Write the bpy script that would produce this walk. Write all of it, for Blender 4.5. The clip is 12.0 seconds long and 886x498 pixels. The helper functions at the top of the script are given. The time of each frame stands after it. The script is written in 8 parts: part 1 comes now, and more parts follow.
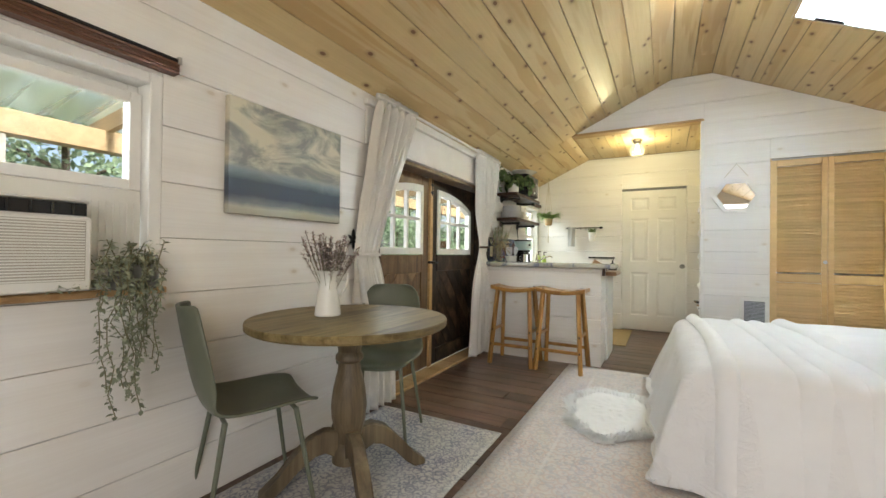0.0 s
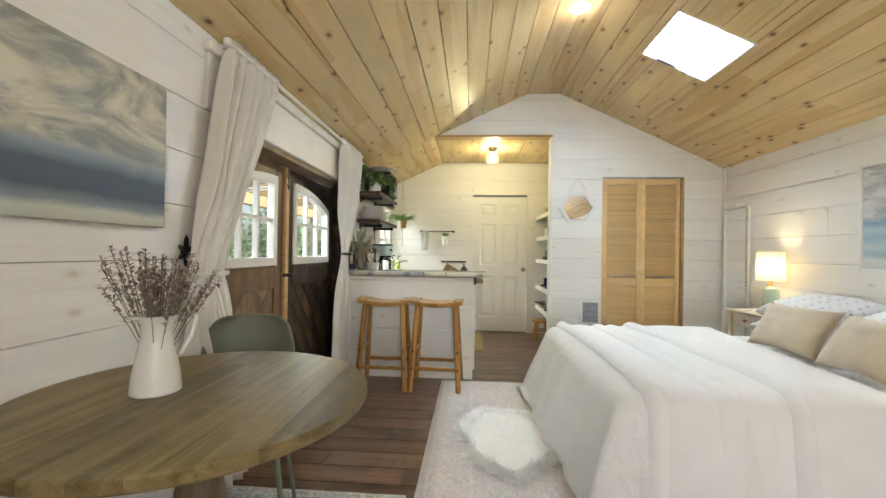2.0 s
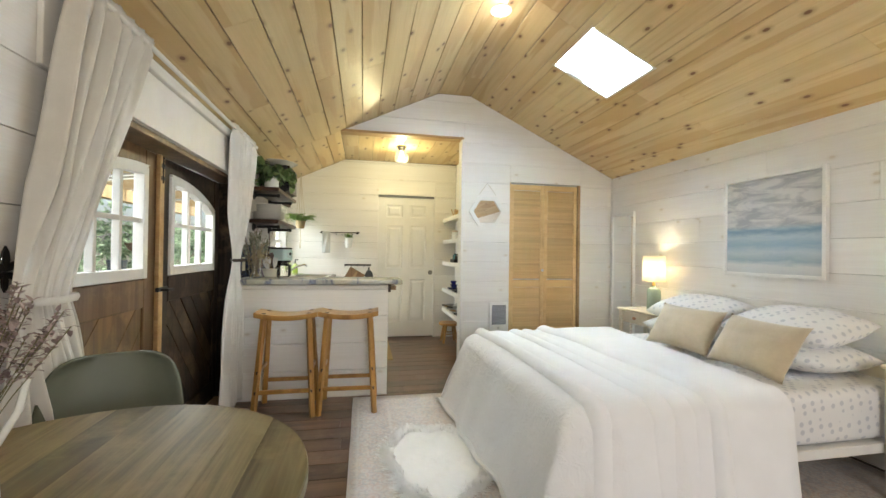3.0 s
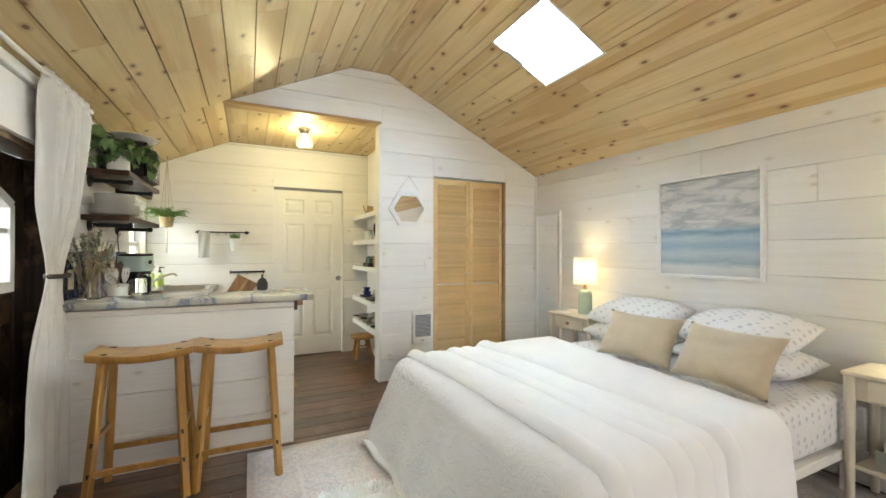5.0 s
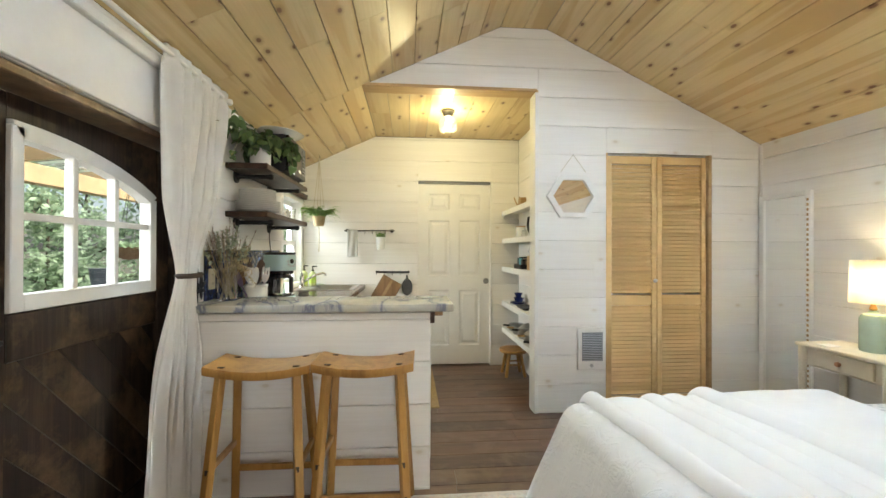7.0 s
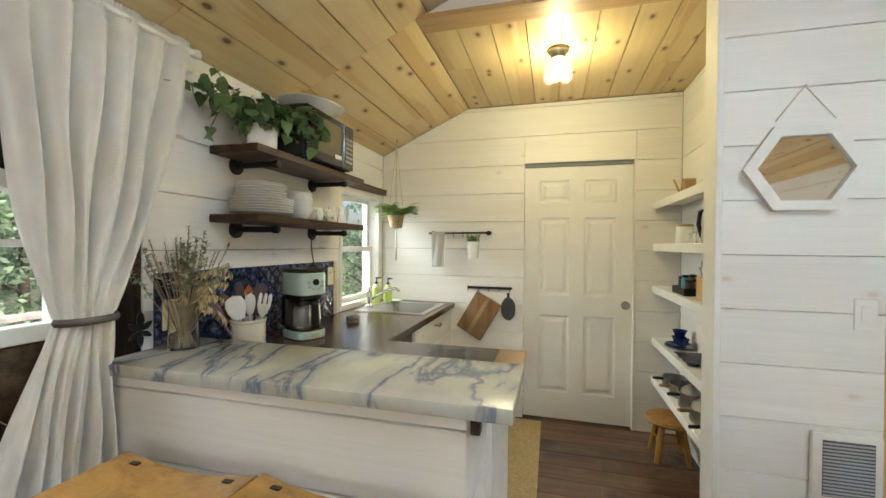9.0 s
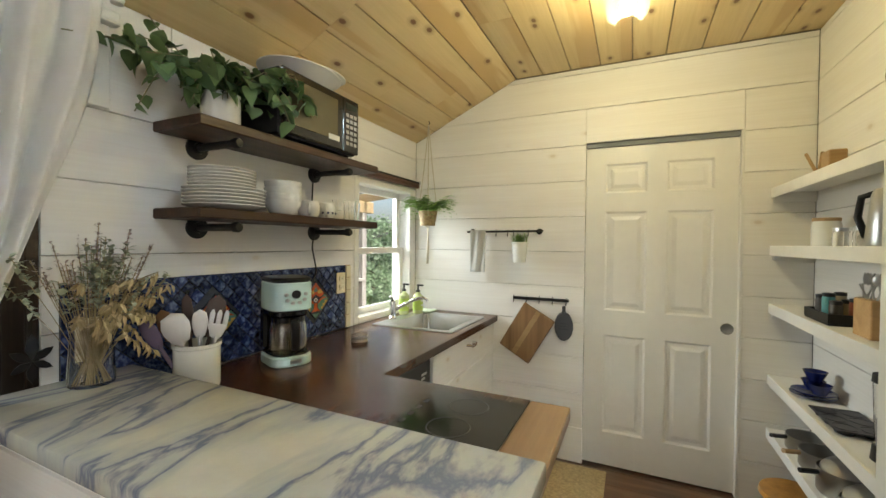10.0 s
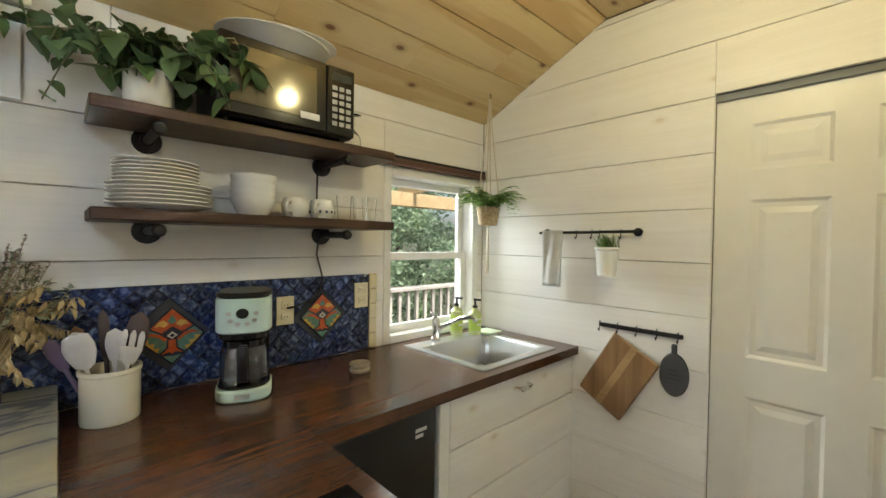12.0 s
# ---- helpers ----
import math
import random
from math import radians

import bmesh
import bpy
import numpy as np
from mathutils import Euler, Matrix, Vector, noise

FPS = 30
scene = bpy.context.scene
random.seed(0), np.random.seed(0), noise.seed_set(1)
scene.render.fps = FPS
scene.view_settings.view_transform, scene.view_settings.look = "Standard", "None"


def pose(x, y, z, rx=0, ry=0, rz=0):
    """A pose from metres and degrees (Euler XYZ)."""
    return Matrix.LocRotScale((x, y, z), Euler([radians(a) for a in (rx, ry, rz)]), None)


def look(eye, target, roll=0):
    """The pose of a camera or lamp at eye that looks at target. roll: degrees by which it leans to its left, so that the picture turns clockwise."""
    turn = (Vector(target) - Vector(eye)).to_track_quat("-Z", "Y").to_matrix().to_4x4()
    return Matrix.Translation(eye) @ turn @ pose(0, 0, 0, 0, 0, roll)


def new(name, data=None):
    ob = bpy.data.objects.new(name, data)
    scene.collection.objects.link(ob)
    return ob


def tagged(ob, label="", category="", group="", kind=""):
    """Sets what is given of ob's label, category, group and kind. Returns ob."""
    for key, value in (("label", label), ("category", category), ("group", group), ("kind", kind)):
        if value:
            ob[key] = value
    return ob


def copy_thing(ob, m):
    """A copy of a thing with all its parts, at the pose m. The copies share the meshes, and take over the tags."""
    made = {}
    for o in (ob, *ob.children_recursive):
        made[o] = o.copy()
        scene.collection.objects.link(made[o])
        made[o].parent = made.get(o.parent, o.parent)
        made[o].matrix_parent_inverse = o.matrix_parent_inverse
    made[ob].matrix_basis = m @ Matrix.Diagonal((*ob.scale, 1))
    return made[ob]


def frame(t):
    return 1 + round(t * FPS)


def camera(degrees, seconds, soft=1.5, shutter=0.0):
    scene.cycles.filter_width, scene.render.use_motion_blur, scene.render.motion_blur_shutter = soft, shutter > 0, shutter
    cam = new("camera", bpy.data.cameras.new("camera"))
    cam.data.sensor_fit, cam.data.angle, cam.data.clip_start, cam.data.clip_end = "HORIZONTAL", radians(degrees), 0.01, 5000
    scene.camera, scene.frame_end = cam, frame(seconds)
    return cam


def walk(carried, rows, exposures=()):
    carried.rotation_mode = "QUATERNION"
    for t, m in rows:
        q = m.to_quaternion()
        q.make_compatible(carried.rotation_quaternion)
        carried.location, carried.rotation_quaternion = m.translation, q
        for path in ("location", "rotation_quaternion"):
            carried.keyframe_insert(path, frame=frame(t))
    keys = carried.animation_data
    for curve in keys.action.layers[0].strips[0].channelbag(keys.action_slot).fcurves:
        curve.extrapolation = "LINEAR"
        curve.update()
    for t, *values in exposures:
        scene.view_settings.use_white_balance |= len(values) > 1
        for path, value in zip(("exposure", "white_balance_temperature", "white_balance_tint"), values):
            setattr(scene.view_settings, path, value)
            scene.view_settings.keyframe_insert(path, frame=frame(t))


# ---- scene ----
cam = camera(95.3, 12.0)
PATH = [
    (0, (0.246, 0.518, 1.076), (-0.713, 2.272, 1.095), 0.7),
    (0.5, (0.085, 0.581, 1.099), (-0.719, 2.412, 1.12), 0.7),
    (1, (-0.036, 0.66, 1.127), (-0.651, 2.563, 1.139), 0.9),
    (1.5, (-0.156, 0.776, 1.15), (-0.55, 2.736, 1.159), 0.9),
    (2, (-0.302, 0.893, 1.169), (-0.442, 2.888, 1.185), 0.9),
    (2.5, (-0.421, 1.005, 1.201), (-0.291, 3.0, 1.22), 0.8),
    (3, (-0.49, 1.131, 1.223), (-0.103, 3.093, 1.24), 0.8),
    (3.5, (-0.584, 1.236, 1.274), (0.023, 3.142, 1.283), 0.4),
    (4.5, (-0.54, 1.585, 1.275), (0.3, 3.4, 1.284), 0.2),
    (5.5, (-0.561, 1.94, 1.263), (0.309, 3.74, 1.273), 0.1),
    (6, (-0.529, 2.122, 1.24), (0.12, 4.014, 1.253), 0.0),
    (6.5, (-0.453, 2.315, 1.256), (-0.049, 4.274, 1.267), 0.2),
    (7, (-0.393, 2.487, 1.262), (-0.223, 4.48, 1.272), 0.2),
    (7.5, (-0.35, 2.714, 1.266), (-0.362, 4.714, 1.277), 0.3),
    (9.5, (-0.019, 3.938, 1.395), (-0.71, 5.814, 1.365), 0.5),
    (10, (-0.014, 4.22, 1.394), (-0.866, 6.03, 1.365), 0.6),
    (10.5, (-0.051, 4.472, 1.413), (-1.059, 6.199, 1.382), 0.6),
    (11, (-0.008, 4.716, 1.423), (-1.181, 6.336, 1.395), 0.5),
    (11.5, (0.025, 4.904, 1.42), (-1.296, 6.405, 1.396), 0.5),
    (12, (0.143, 4.991, 1.423), (-1.304, 6.372, 1.385), 0.8),
]
EXPOSURES = [(0.0, 0.95), (5.5, 1.06), (7.5, 0.98), (9.5, 0.77), (12.0, 0.64)]
walk(cam, [(t, look(eye, target, roll)) for t, eye, target, roll in PATH], EXPOSURES)

# ---- plan ----
XL, XR, YB, YP, YK = -1.51, 2.48, -1.1, 5.56, 6.905     # west, east, south, partition and kitchen walls
EAVE, RIDGE, RX0, RX1 = 2.145, 3.0, 0.31, 0.68          # eaves, flat ridge and its two edges
KC = 2.505                                              # kitchen ceiling
DOOR = (2.78, 4.76, 0.0, 1.795)                         # double door opening in the west wall: y0, y1, z0, z1
WIN_A = (0.50, 1.385, 0.93, 1.765)                      # window with the air conditioner
WIN_K = (6.16, 6.86, 0.90, 1.80)                        # kitchen window
SKY = (1.07, 1.555, 3.71, 4.28)                         # skylight: x0, x1, y0, y1


# ---- world and lights ----
world = bpy.data.worlds.new("sky")
scene.world = world
world.use_nodes = True
wn = world.node_tree.nodes
sky = wn.new("ShaderNodeTexSky")
sky.sky_type, sky.sun_disc = "NISHITA", False
sky.air_density, sky.dust_density = 1.0, 4.0
sky.sun_elevation, sky.sun_rotation = radians(53), radians(93)
wn["Background"].inputs["Strength"].default_value = 0.15
world.node_tree.links.new(sky.outputs[0], wn["Background"].inputs[0])

sun = new("sun", bpy.data.lights.new("sun", "SUN"))
sun.data.energy, sun.data.angle, sun.data.color = 5.0, radians(8), (1.0, 0.96, 0.9)
sun.matrix_world = look((0, 0, 20), (-12.0, 0.6, 4.0))


def area(name, eye, target, w, h, power, colour):
    ob = new(name, bpy.data.lights.new(name, "AREA"))
    ob.data.shape, ob.data.size, ob.data.size_y, ob.data.energy, ob.data.color = "RECTANGLE", w, h, power, colour
    ob.matrix_world = look(eye, target)
    return ob


def bulb(name, at, power, colour, r=0.03):
    ob = new(name, bpy.data.lights.new(name, "POINT"))
    ob.data.energy, ob.data.color, ob.data.shadow_soft_size = power, colour, r
    ob.location = at
    return ob


WARM = (1.0, 0.82, 0.48)
area("skylight_daylight", (1.375, 3.995, 2.80), (1.27, 3.995, 2.6), 0.46, 0.55, 192, (0.69, 0.86, 1.0))
# Next but one: soft fill lamp in an assumed, unseen south window.
area("back_window_daylight", (0.9, YB - 0.02, 1.55), (0.9, 3, 1.3), 2.3, 1.5, 24, (1.0, 0.95, 0.88))
area("door_daylight", (-2.6, 3.77, 1.9), (-1.0, 3.77, 1.2), 1.6, 1.0, 32, (0.90, 0.98, 1.0))
area("west_window_daylight", (-2.3, 0.95, 1.9), (-1.0, 0.95, 1.2), 0.8, 0.8, 16, (0.92, 1.0, 0.99))
area("kitchen_window_daylight", (-2.4, 6.5, 1.9), (-1.0, 6.5, 1.1), 0.7, 0.8, 44, (0.92, 1.0, 0.98))
bulb("kitchen_bulb", (-0.05, 6.04, 2.31), 9.5, (1.0, 0.90, 0.50), 0.035)
bulb("bedside_bulb", (2.32, 4.63, 1.12), 2.8, WARM, 0.03)
bulb("bedside_bulb", (2.32, 2.42, 1.12), 4.0, WARM, 0.03)
bulb("ridge_spot_light", (0.472, 3.935, 2.955), 2.0, (1.0, 0.94, 0.82), 0.04)

# ---- materials ----
def nodes_of(name):
    m = bpy.data.materials.new(name)
    m.use_nodes = True
    return m, m.node_tree.nodes, m.node_tree.links, m.node_tree.nodes["Principled BSDF"]


def ramp(n, l, src, stops):
    r = n.new("ShaderNodeValToRGB")
    while len(r.color_ramp.elements) < len(stops):
        r.color_ramp.elements.new(0.5)
    for e, (p, c) in zip(r.color_ramp.elements, stops):
        e.position, e.color = p, (*c, 1)
    l.new(src, r.inputs[0])
    return r.outputs[0]


def mixed(n, l, fac, a, b, mode="MIX"):
    m = n.new("ShaderNodeMix")
    m.data_type, m.blend_type = "RGBA", mode
    for sock, v in ((m.inputs[0], fac), (m.inputs[6], a), (m.inputs[7], b)):
        if isinstance(v, (int, float)):
            sock.default_value = v
        elif isinstance(v, tuple):
            sock.default_value = (*v, 1)
        else:
            l.new(v, sock)
    return m.outputs[2]


def mapped(n, l, scale, island=False, spread=37.0):
    """Object coordinates stretched by scale, shifted at random per piece."""
    tc, mp, add, rnd = (n.new("ShaderNode" + k) for k in ("TexCoord", "Mapping", "VectorMath", "NewGeometry" if island else "ObjectInfo"))
    mul = n.new("ShaderNodeMath")
    mul.operation, mul.inputs[1].default_value = "MULTIPLY", spread
    l.new(rnd.outputs["Random Per Island" if island else "Random"], mul.inputs[0])
    l.new(tc.outputs["Object"], add.inputs[0])
    l.new(mul.outputs[0], add.inputs[1])
    l.new(add.outputs[0], mp.inputs[0])
    mp.inputs["Scale"].default_value = scale
    return mp.outputs[0], rnd.outputs["Random Per Island" if island else "Random"]


def noise_tex(n, l, vec, scale, detail=4, rough=0.6, distort=0.0):
    t = n.new("ShaderNodeTexNoise")
    t.inputs["Scale"].default_value, t.inputs["Detail"].default_value = scale, detail
    t.inputs["Roughness"].default_value, t.inputs["Distortion"].default_value = rough, distort
    l.new(vec, t.inputs["Vector"])
    return t.outputs["Fac"]


def bump(n, l, bsdf, height, strength, dist=0.002):
    b = n.new("ShaderNodeBump")
    b.inputs["Strength"].default_value, b.inputs["Distance"].default_value = strength, dist
    l.new(height, b.inputs["Height"])
    l.new(b.outputs[0], bsdf.inputs["Normal"])


def wood(name, dark, mid, light, along, rough=0.5, knots=0.0, knot=(0.12, 0.05, 0.02), island=False, vary=0.25, grain=1.0, worn=None, spec=0.5, knot_scale=2.2, streak=None, fine_mix=0.22, face="xy"):
    """Planks with grain along an axis; tone per piece; knots; worn patches."""
    m, n, l, b = nodes_of(name)
    ax = "xyz".index(along)
    sc = [14.0 * grain] * 3
    sc[ax] = 0.7 * grain
    vec, rnd = mapped(n, l, tuple(sc), island)
    g1 = noise_tex(n, l, vec, 1.0, 5, 0.65, 0.6)
    colour = ramp(n, l, g1, [(0.3, dark), (0.5, mid), (0.72, light)])
    tone = ramp(n, l, rnd, [(0.0, (1 - vary,) * 3), (0.5, (1, 1, 1)), (1.0, (1 + vary * 0.3,) * 3)])
    colour = mixed(n, l, 1.0, colour, tone, "MULTIPLY")
    fine = [120.0 * grain] * 3
    fine[ax] = 2.5 * grain
    fvec, _ = mapped(n, l, tuple(fine), island)
    f = noise_tex(n, l, fvec, 1.0, 3, 0.6)
    colour = mixed(n, l, fine_mix, colour, ramp(n, l, f, [(0.3, (0.55, 0.5, 0.45)), (0.65, (1, 1, 1))]), "MULTIPLY")
    if streak:
        ss = [7.0] * 3
        ss[ax] = 0.45
        svec, _ = mapped(n, l, tuple(ss), island)
        colour = mixed(n, l, ramp(n, l, noise_tex(n, l, svec, 1.0, 3, 0.5, 0.4), [(0.54, (0, 0, 0)), (0.585, (0.9,) * 3)]), colour, streak)
    if knots:
        ks = [knot_scale * 1.9] * 3
        ks[ax] = knot_scale
        kvec, _ = mapped(n, l, tuple(ks), island)
        v = n.new("ShaderNodeTexVoronoi")
        v.voronoi_dimensions, v.inputs["Scale"].default_value = "2D", 1.0
        sep, com = n.new("ShaderNodeSeparateXYZ"), n.new("ShaderNodeCombineXYZ")
        l.new(kvec, sep.inputs[0])
        for k, a in enumerate(face):
            l.new(sep.outputs["xyz".index(a)], com.inputs[k])
        l.new(com.outputs[0], v.inputs["Vector"])
        spot = ramp(n, l, v.outputs["Distance"], [(0.05, (1, 1, 1)), (0.085, (0.35,) * 3), (0.18, (0, 0, 0))])
        sel = n.new("ShaderNodeSeparateColor")
        l.new(v.outputs["Color"], sel.inputs[0])
        chosen = ramp(n, l, sel.outputs[0], [(1 - knots, (0, 0, 0)), (1 - knots + 0.01, (1, 1, 1))])
        colour = mixed(n, l, mixed(n, l, 1.0, spot, chosen, "MULTIPLY"), colour, knot)
    if worn:
        big, _ = mapped(n, l, (3, 3, 3), island)
        w = noise_tex(n, l, big, 1.0, 6, 0.7, 0.3)
        colour = mixed(n, l, ramp(n, l, w, [(0.5, (0, 0, 0)), (0.68, (0.85,) * 3)]), colour, worn)
    l.new(colour, b.inputs["Base Color"])
    b.inputs["Roughness"].default_value = rough
    b.inputs["Specular IOR Level"].default_value = spec
    bump(n, l, b, f, 0.25, 0.0015)
    return m


def plain(name, colour, rough=0.5, metal=0.0, vary=0.06, scale=9.0, bumpy=0.1, bscale=60.0, coat=0.0):
    """A paint, metal, ceramic or plastic with a slight unevenness."""
    m, n, l, b = nodes_of(name)
    vec, rnd = mapped(n, l, (1, 1, 1))
    f = noise_tex(n, l, vec, scale, 5, 0.65)
    c = mixed(n, l, 1.0, colour, ramp(n, l, f, [(0.3, (1 - vary * 2,) * 3), (0.7, (1 + vary * 0.5,) * 3)]), "MULTIPLY")
    l.new(c, b.inputs["Base Color"])
    b.inputs["Roughness"].default_value, b.inputs["Metallic"].default_value = rough, metal
    b.inputs["Coat Weight"].default_value = coat
    if bumpy:
        bump(n, l, b, noise_tex(n, l, vec, bscale, 3), bumpy, 0.001)
    return m


def cloth(name, colour, weave=500.0, rough=0.9, vary=0.05, fold=0.0, sheen=0.3):
    m, n, l, b = nodes_of(name)
    vec, _ = mapped(n, l, (1, 1, 1))
    f = noise_tex(n, l, vec, 7.0, 5, 0.6)
    l.new(mixed(n, l, 1.0, colour, ramp(n, l, f, [(0.3, (1 - vary * 2,) * 3), (0.7, (1, 1, 1))]), "MULTIPLY"), b.inputs["Base Color"])
    b.inputs["Roughness"].default_value, b.inputs["Sheen Weight"].default_value = rough, sheen
    h = noise_tex(n, l, vec, weave, 2)
    if fold:
        h = mixed(n, l, 0.75, h, noise_tex(n, l, vec, 16.0, 6, 0.6, 1.2))
    bump(n, l, b, h, 0.35 if not fold else fold, 0.0012 if not fold else 0.02)
    return m


def glass(name, tint=(1, 1, 1), rough=0.0):
    m, n, l, b = nodes_of(name)
    b.inputs["Base Color"].default_value = (*tint, 1)
    b.inputs["Transmission Weight"].default_value, b.inputs["Roughness"].default_value, b.inputs["IOR"].default_value = 1.0, rough, 1.45
    return m


def glow(name, colour, strength):
    m, n, l, b = nodes_of(name)
    b.inputs["Base Color"].default_value = (*colour, 1)
    b.inputs["Emission Color"].default_value, b.inputs["Emission Strength"].default_value = (*colour, 1), strength
    return m


def pane_glass(name):
    """Thin window glass: clear, with a faint reflection."""
    m, n, l, b = nodes_of(name)
    t, g, mx = n.new("ShaderNodeBsdfTransparent"), n.new("ShaderNodeBsdfGlossy"), n.new("ShaderNodeMixShader")
    g.inputs["Roughness"].default_value, mx.inputs[0].default_value = 0.02, 0.035
    l.new(t.outputs[0], mx.inputs[1])
    l.new(g.outputs[0], mx.inputs[2])
    l.new(mx.outputs[0], n["Material Output"].inputs[0])
    return m


W_A, W_B, W_C = (0.79, 0.77, 0.735), (0.82, 0.80, 0.77), (0.84, 0.83, 0.80)
M_SHIP_Y = wood("whitewashed_board_y", W_A, W_B, W_C, "y", 0.55, 0.13, (0.66, 0.60, 0.52), knot_scale=4.0, vary=0.05, fine_mix=0.10, face="yz")
M_SHIP_X = wood("whitewashed_board_x", W_A, W_B, W_C, "x", 0.55, 0.13, (0.66, 0.60, 0.52), knot_scale=4.0, vary=0.05, fine_mix=0.10, face="xz")
M_PINE = wood("pine_ceiling", (0.585, 0.425, 0.21), (0.65, 0.495, 0.26), (0.68, 0.53, 0.295), "y", 0.42, 0.55, (0.17, 0.075, 0.03), island=True, vary=0.06, knot_scale=3.4, streak=(0.53, 0.355, 0.165), fine_mix=0.14)
M_FLOOR = wood("dark_floor", (0.055, 0.029, 0.018), (0.125, 0.066, 0.040), (0.20, 0.115, 0.07), "x", 0.30, 0.0, vary=0.55, worn=(0.17, 0.115, 0.08), fine_mix=0.5)
M_CORE = plain("wall_core", (0.20, 0.18, 0.15), 0.8)
M_DRY = plain("white_panel", (0.78, 0.76, 0.72), 0.6, vary=0.03)
M_TRIM = plain("white_trim_paint", (0.80, 0.79, 0.76), 0.45, vary=0.03)
M_OAKTRIM = wood("pine_trim", (0.34, 0.2, 0.08), (0.46, 0.29, 0.13), (0.52, 0.34, 0.17), "x", 0.5)
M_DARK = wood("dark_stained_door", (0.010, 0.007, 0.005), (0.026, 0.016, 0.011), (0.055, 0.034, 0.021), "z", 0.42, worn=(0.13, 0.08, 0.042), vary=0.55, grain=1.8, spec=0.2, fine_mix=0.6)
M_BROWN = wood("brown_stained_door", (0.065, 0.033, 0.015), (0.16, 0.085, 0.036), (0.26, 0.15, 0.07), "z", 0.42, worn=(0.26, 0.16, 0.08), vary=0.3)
M_LOUVRE = wood("varnished_pine", (0.57, 0.37, 0.165), (0.64, 0.425, 0.195), (0.68, 0.46, 0.22), "x", 0.38, vary=0.10, fine_mix=0.08)
M_STOOL = wood("honey_oak", (0.25, 0.115, 0.026), (0.40, 0.205, 0.05), (0.49, 0.27, 0.075), "z", 0.3, vary=0.1)
M_TABLE = wood("weathered_oak", (0.11, 0.08, 0.03), (0.22, 0.165, 0.07), (0.33, 0.26, 0.12), "y", 0.42, vary=0.42, worn=(0.26, 0.20, 0.095), grain=1.3, spec=0.2, fine_mix=0.45)
M_COLUMN = wood("weathered_oak_base", (0.06, 0.044, 0.026), (0.13, 0.096, 0.055), (0.21, 0.16, 0.09), "z", 0.5, vary=0.12, fine_mix=0.4)
M_SHELF = wood("dark_walnut_shelf", (0.03, 0.016, 0.01), (0.05, 0.024, 0.014), (0.095, 0.048, 0.028), "y", 0.42, vary=0.2, fine_mix=0.5, spec=0.35)
M_BUTCHER = wood("walnut_worktop", (0.035, 0.014, 0.008), (0.088, 0.037, 0.019), (0.145, 0.066, 0.034), "y", 0.2, vary=0.2, worn=(0.115, 0.050, 0.026), streak=(0.062, 0.026, 0.014), fine_mix=0.5, grain=1.5)
M_BUTCHER_X = wood("light_worktop", (0.20, 0.10, 0.04), (0.32, 0.175, 0.075), (0.40, 0.24, 0.11), "y", 0.3, vary=0.2)
M_GREEN = plain("sage_plastic", (0.125, 0.138, 0.098), 0.45, vary=0.03)
M_WHITE_CERAMIC = plain("white_ceramic", (0.80, 0.79, 0.76), 0.18, vary=0.02, bumpy=0.0)
M_ENAMEL = plain("white_enamel", (0.78, 0.78, 0.74), 0.25, vary=0.02, bumpy=0.0)
M_BLACK = plain("black_metal", (0.012, 0.012, 0.013), 0.45, 0.3)
M_BLACK_GLOSS = plain("black_gloss_plastic", (0.01, 0.01, 0.011), 0.12, vary=0.02, bumpy=0.0)
M_STEEL = plain("brushed_steel", (0.55, 0.55, 0.54), 0.28, 1.0, vary=0.04)
M_CHROME = plain("chrome", (0.75, 0.75, 0.75), 0.1, 1.0, vary=0.02, bumpy=0.0)
M_CURTAIN = cloth("offwhite_curtain", (0.74, 0.72, 0.68), fold=0.15)
M_PILLOW = cloth("beige_velvet", (0.54, 0.445, 0.31), 300, vary=0.10, fold=0.2, sheen=0.6)
M_PANE = pane_glass("window_glass")
M_GLASS = glass("clear_glass")
M_MIRROR = plain("mirror_silver", (0.86, 0.87, 0.87), 0.02, 1.0, vary=0.0, bumpy=0.0)

# ---- mesh helpers ----
BASE = {}


def thing(name, label, category, at=(0, 0, 0), rz=0.0, group="", world_parts=True):
    """An Empty at the thing's base; its parts are given in world metres, or in its own when world_parts is False."""
    ob = new(name)
    ob.empty_display_size = 0.05
    ob.matrix_basis = pose(*at, 0, 0, rz)
    BASE[ob.name] = Matrix.Translation([-v for v in at]) if world_parts else Matrix.Identity(4)
    return tagged(ob, label, category, group)


def mesh_of(name, bm, mat, smooth=False):
    me = bpy.data.meshes.new(name)
    bmesh.ops.recalc_face_normals(bm, faces=bm.faces)
    if smooth:
        for f in bm.faces:
            f.smooth = True
    bm.to_mesh(me)
    bm.free()
    for mt in (mat if isinstance(mat, (list, tuple)) else [mat]):
        me.materials.append(mt)
    if smooth and smooth != "all":
        me.set_sharp_from_angle(angle=radians(40))
    return me


def part(name, bm, mat, parent, label="", smooth=False):
    ob = new(name, mesh_of(name, bm, mat, smooth))
    ob.parent = parent
    inv = BASE.get(parent.name)
    if inv is not None:
        ob.matrix_parent_inverse = inv
    BASE[ob.name] = Matrix.Identity(4)
    return tagged(ob, label) if label else ob


def solo(name, bm, mat, label, category="", kind="", group="", smooth=False):
    return tagged(new(name, mesh_of(name, bm, mat, smooth)), label, category, group, kind)


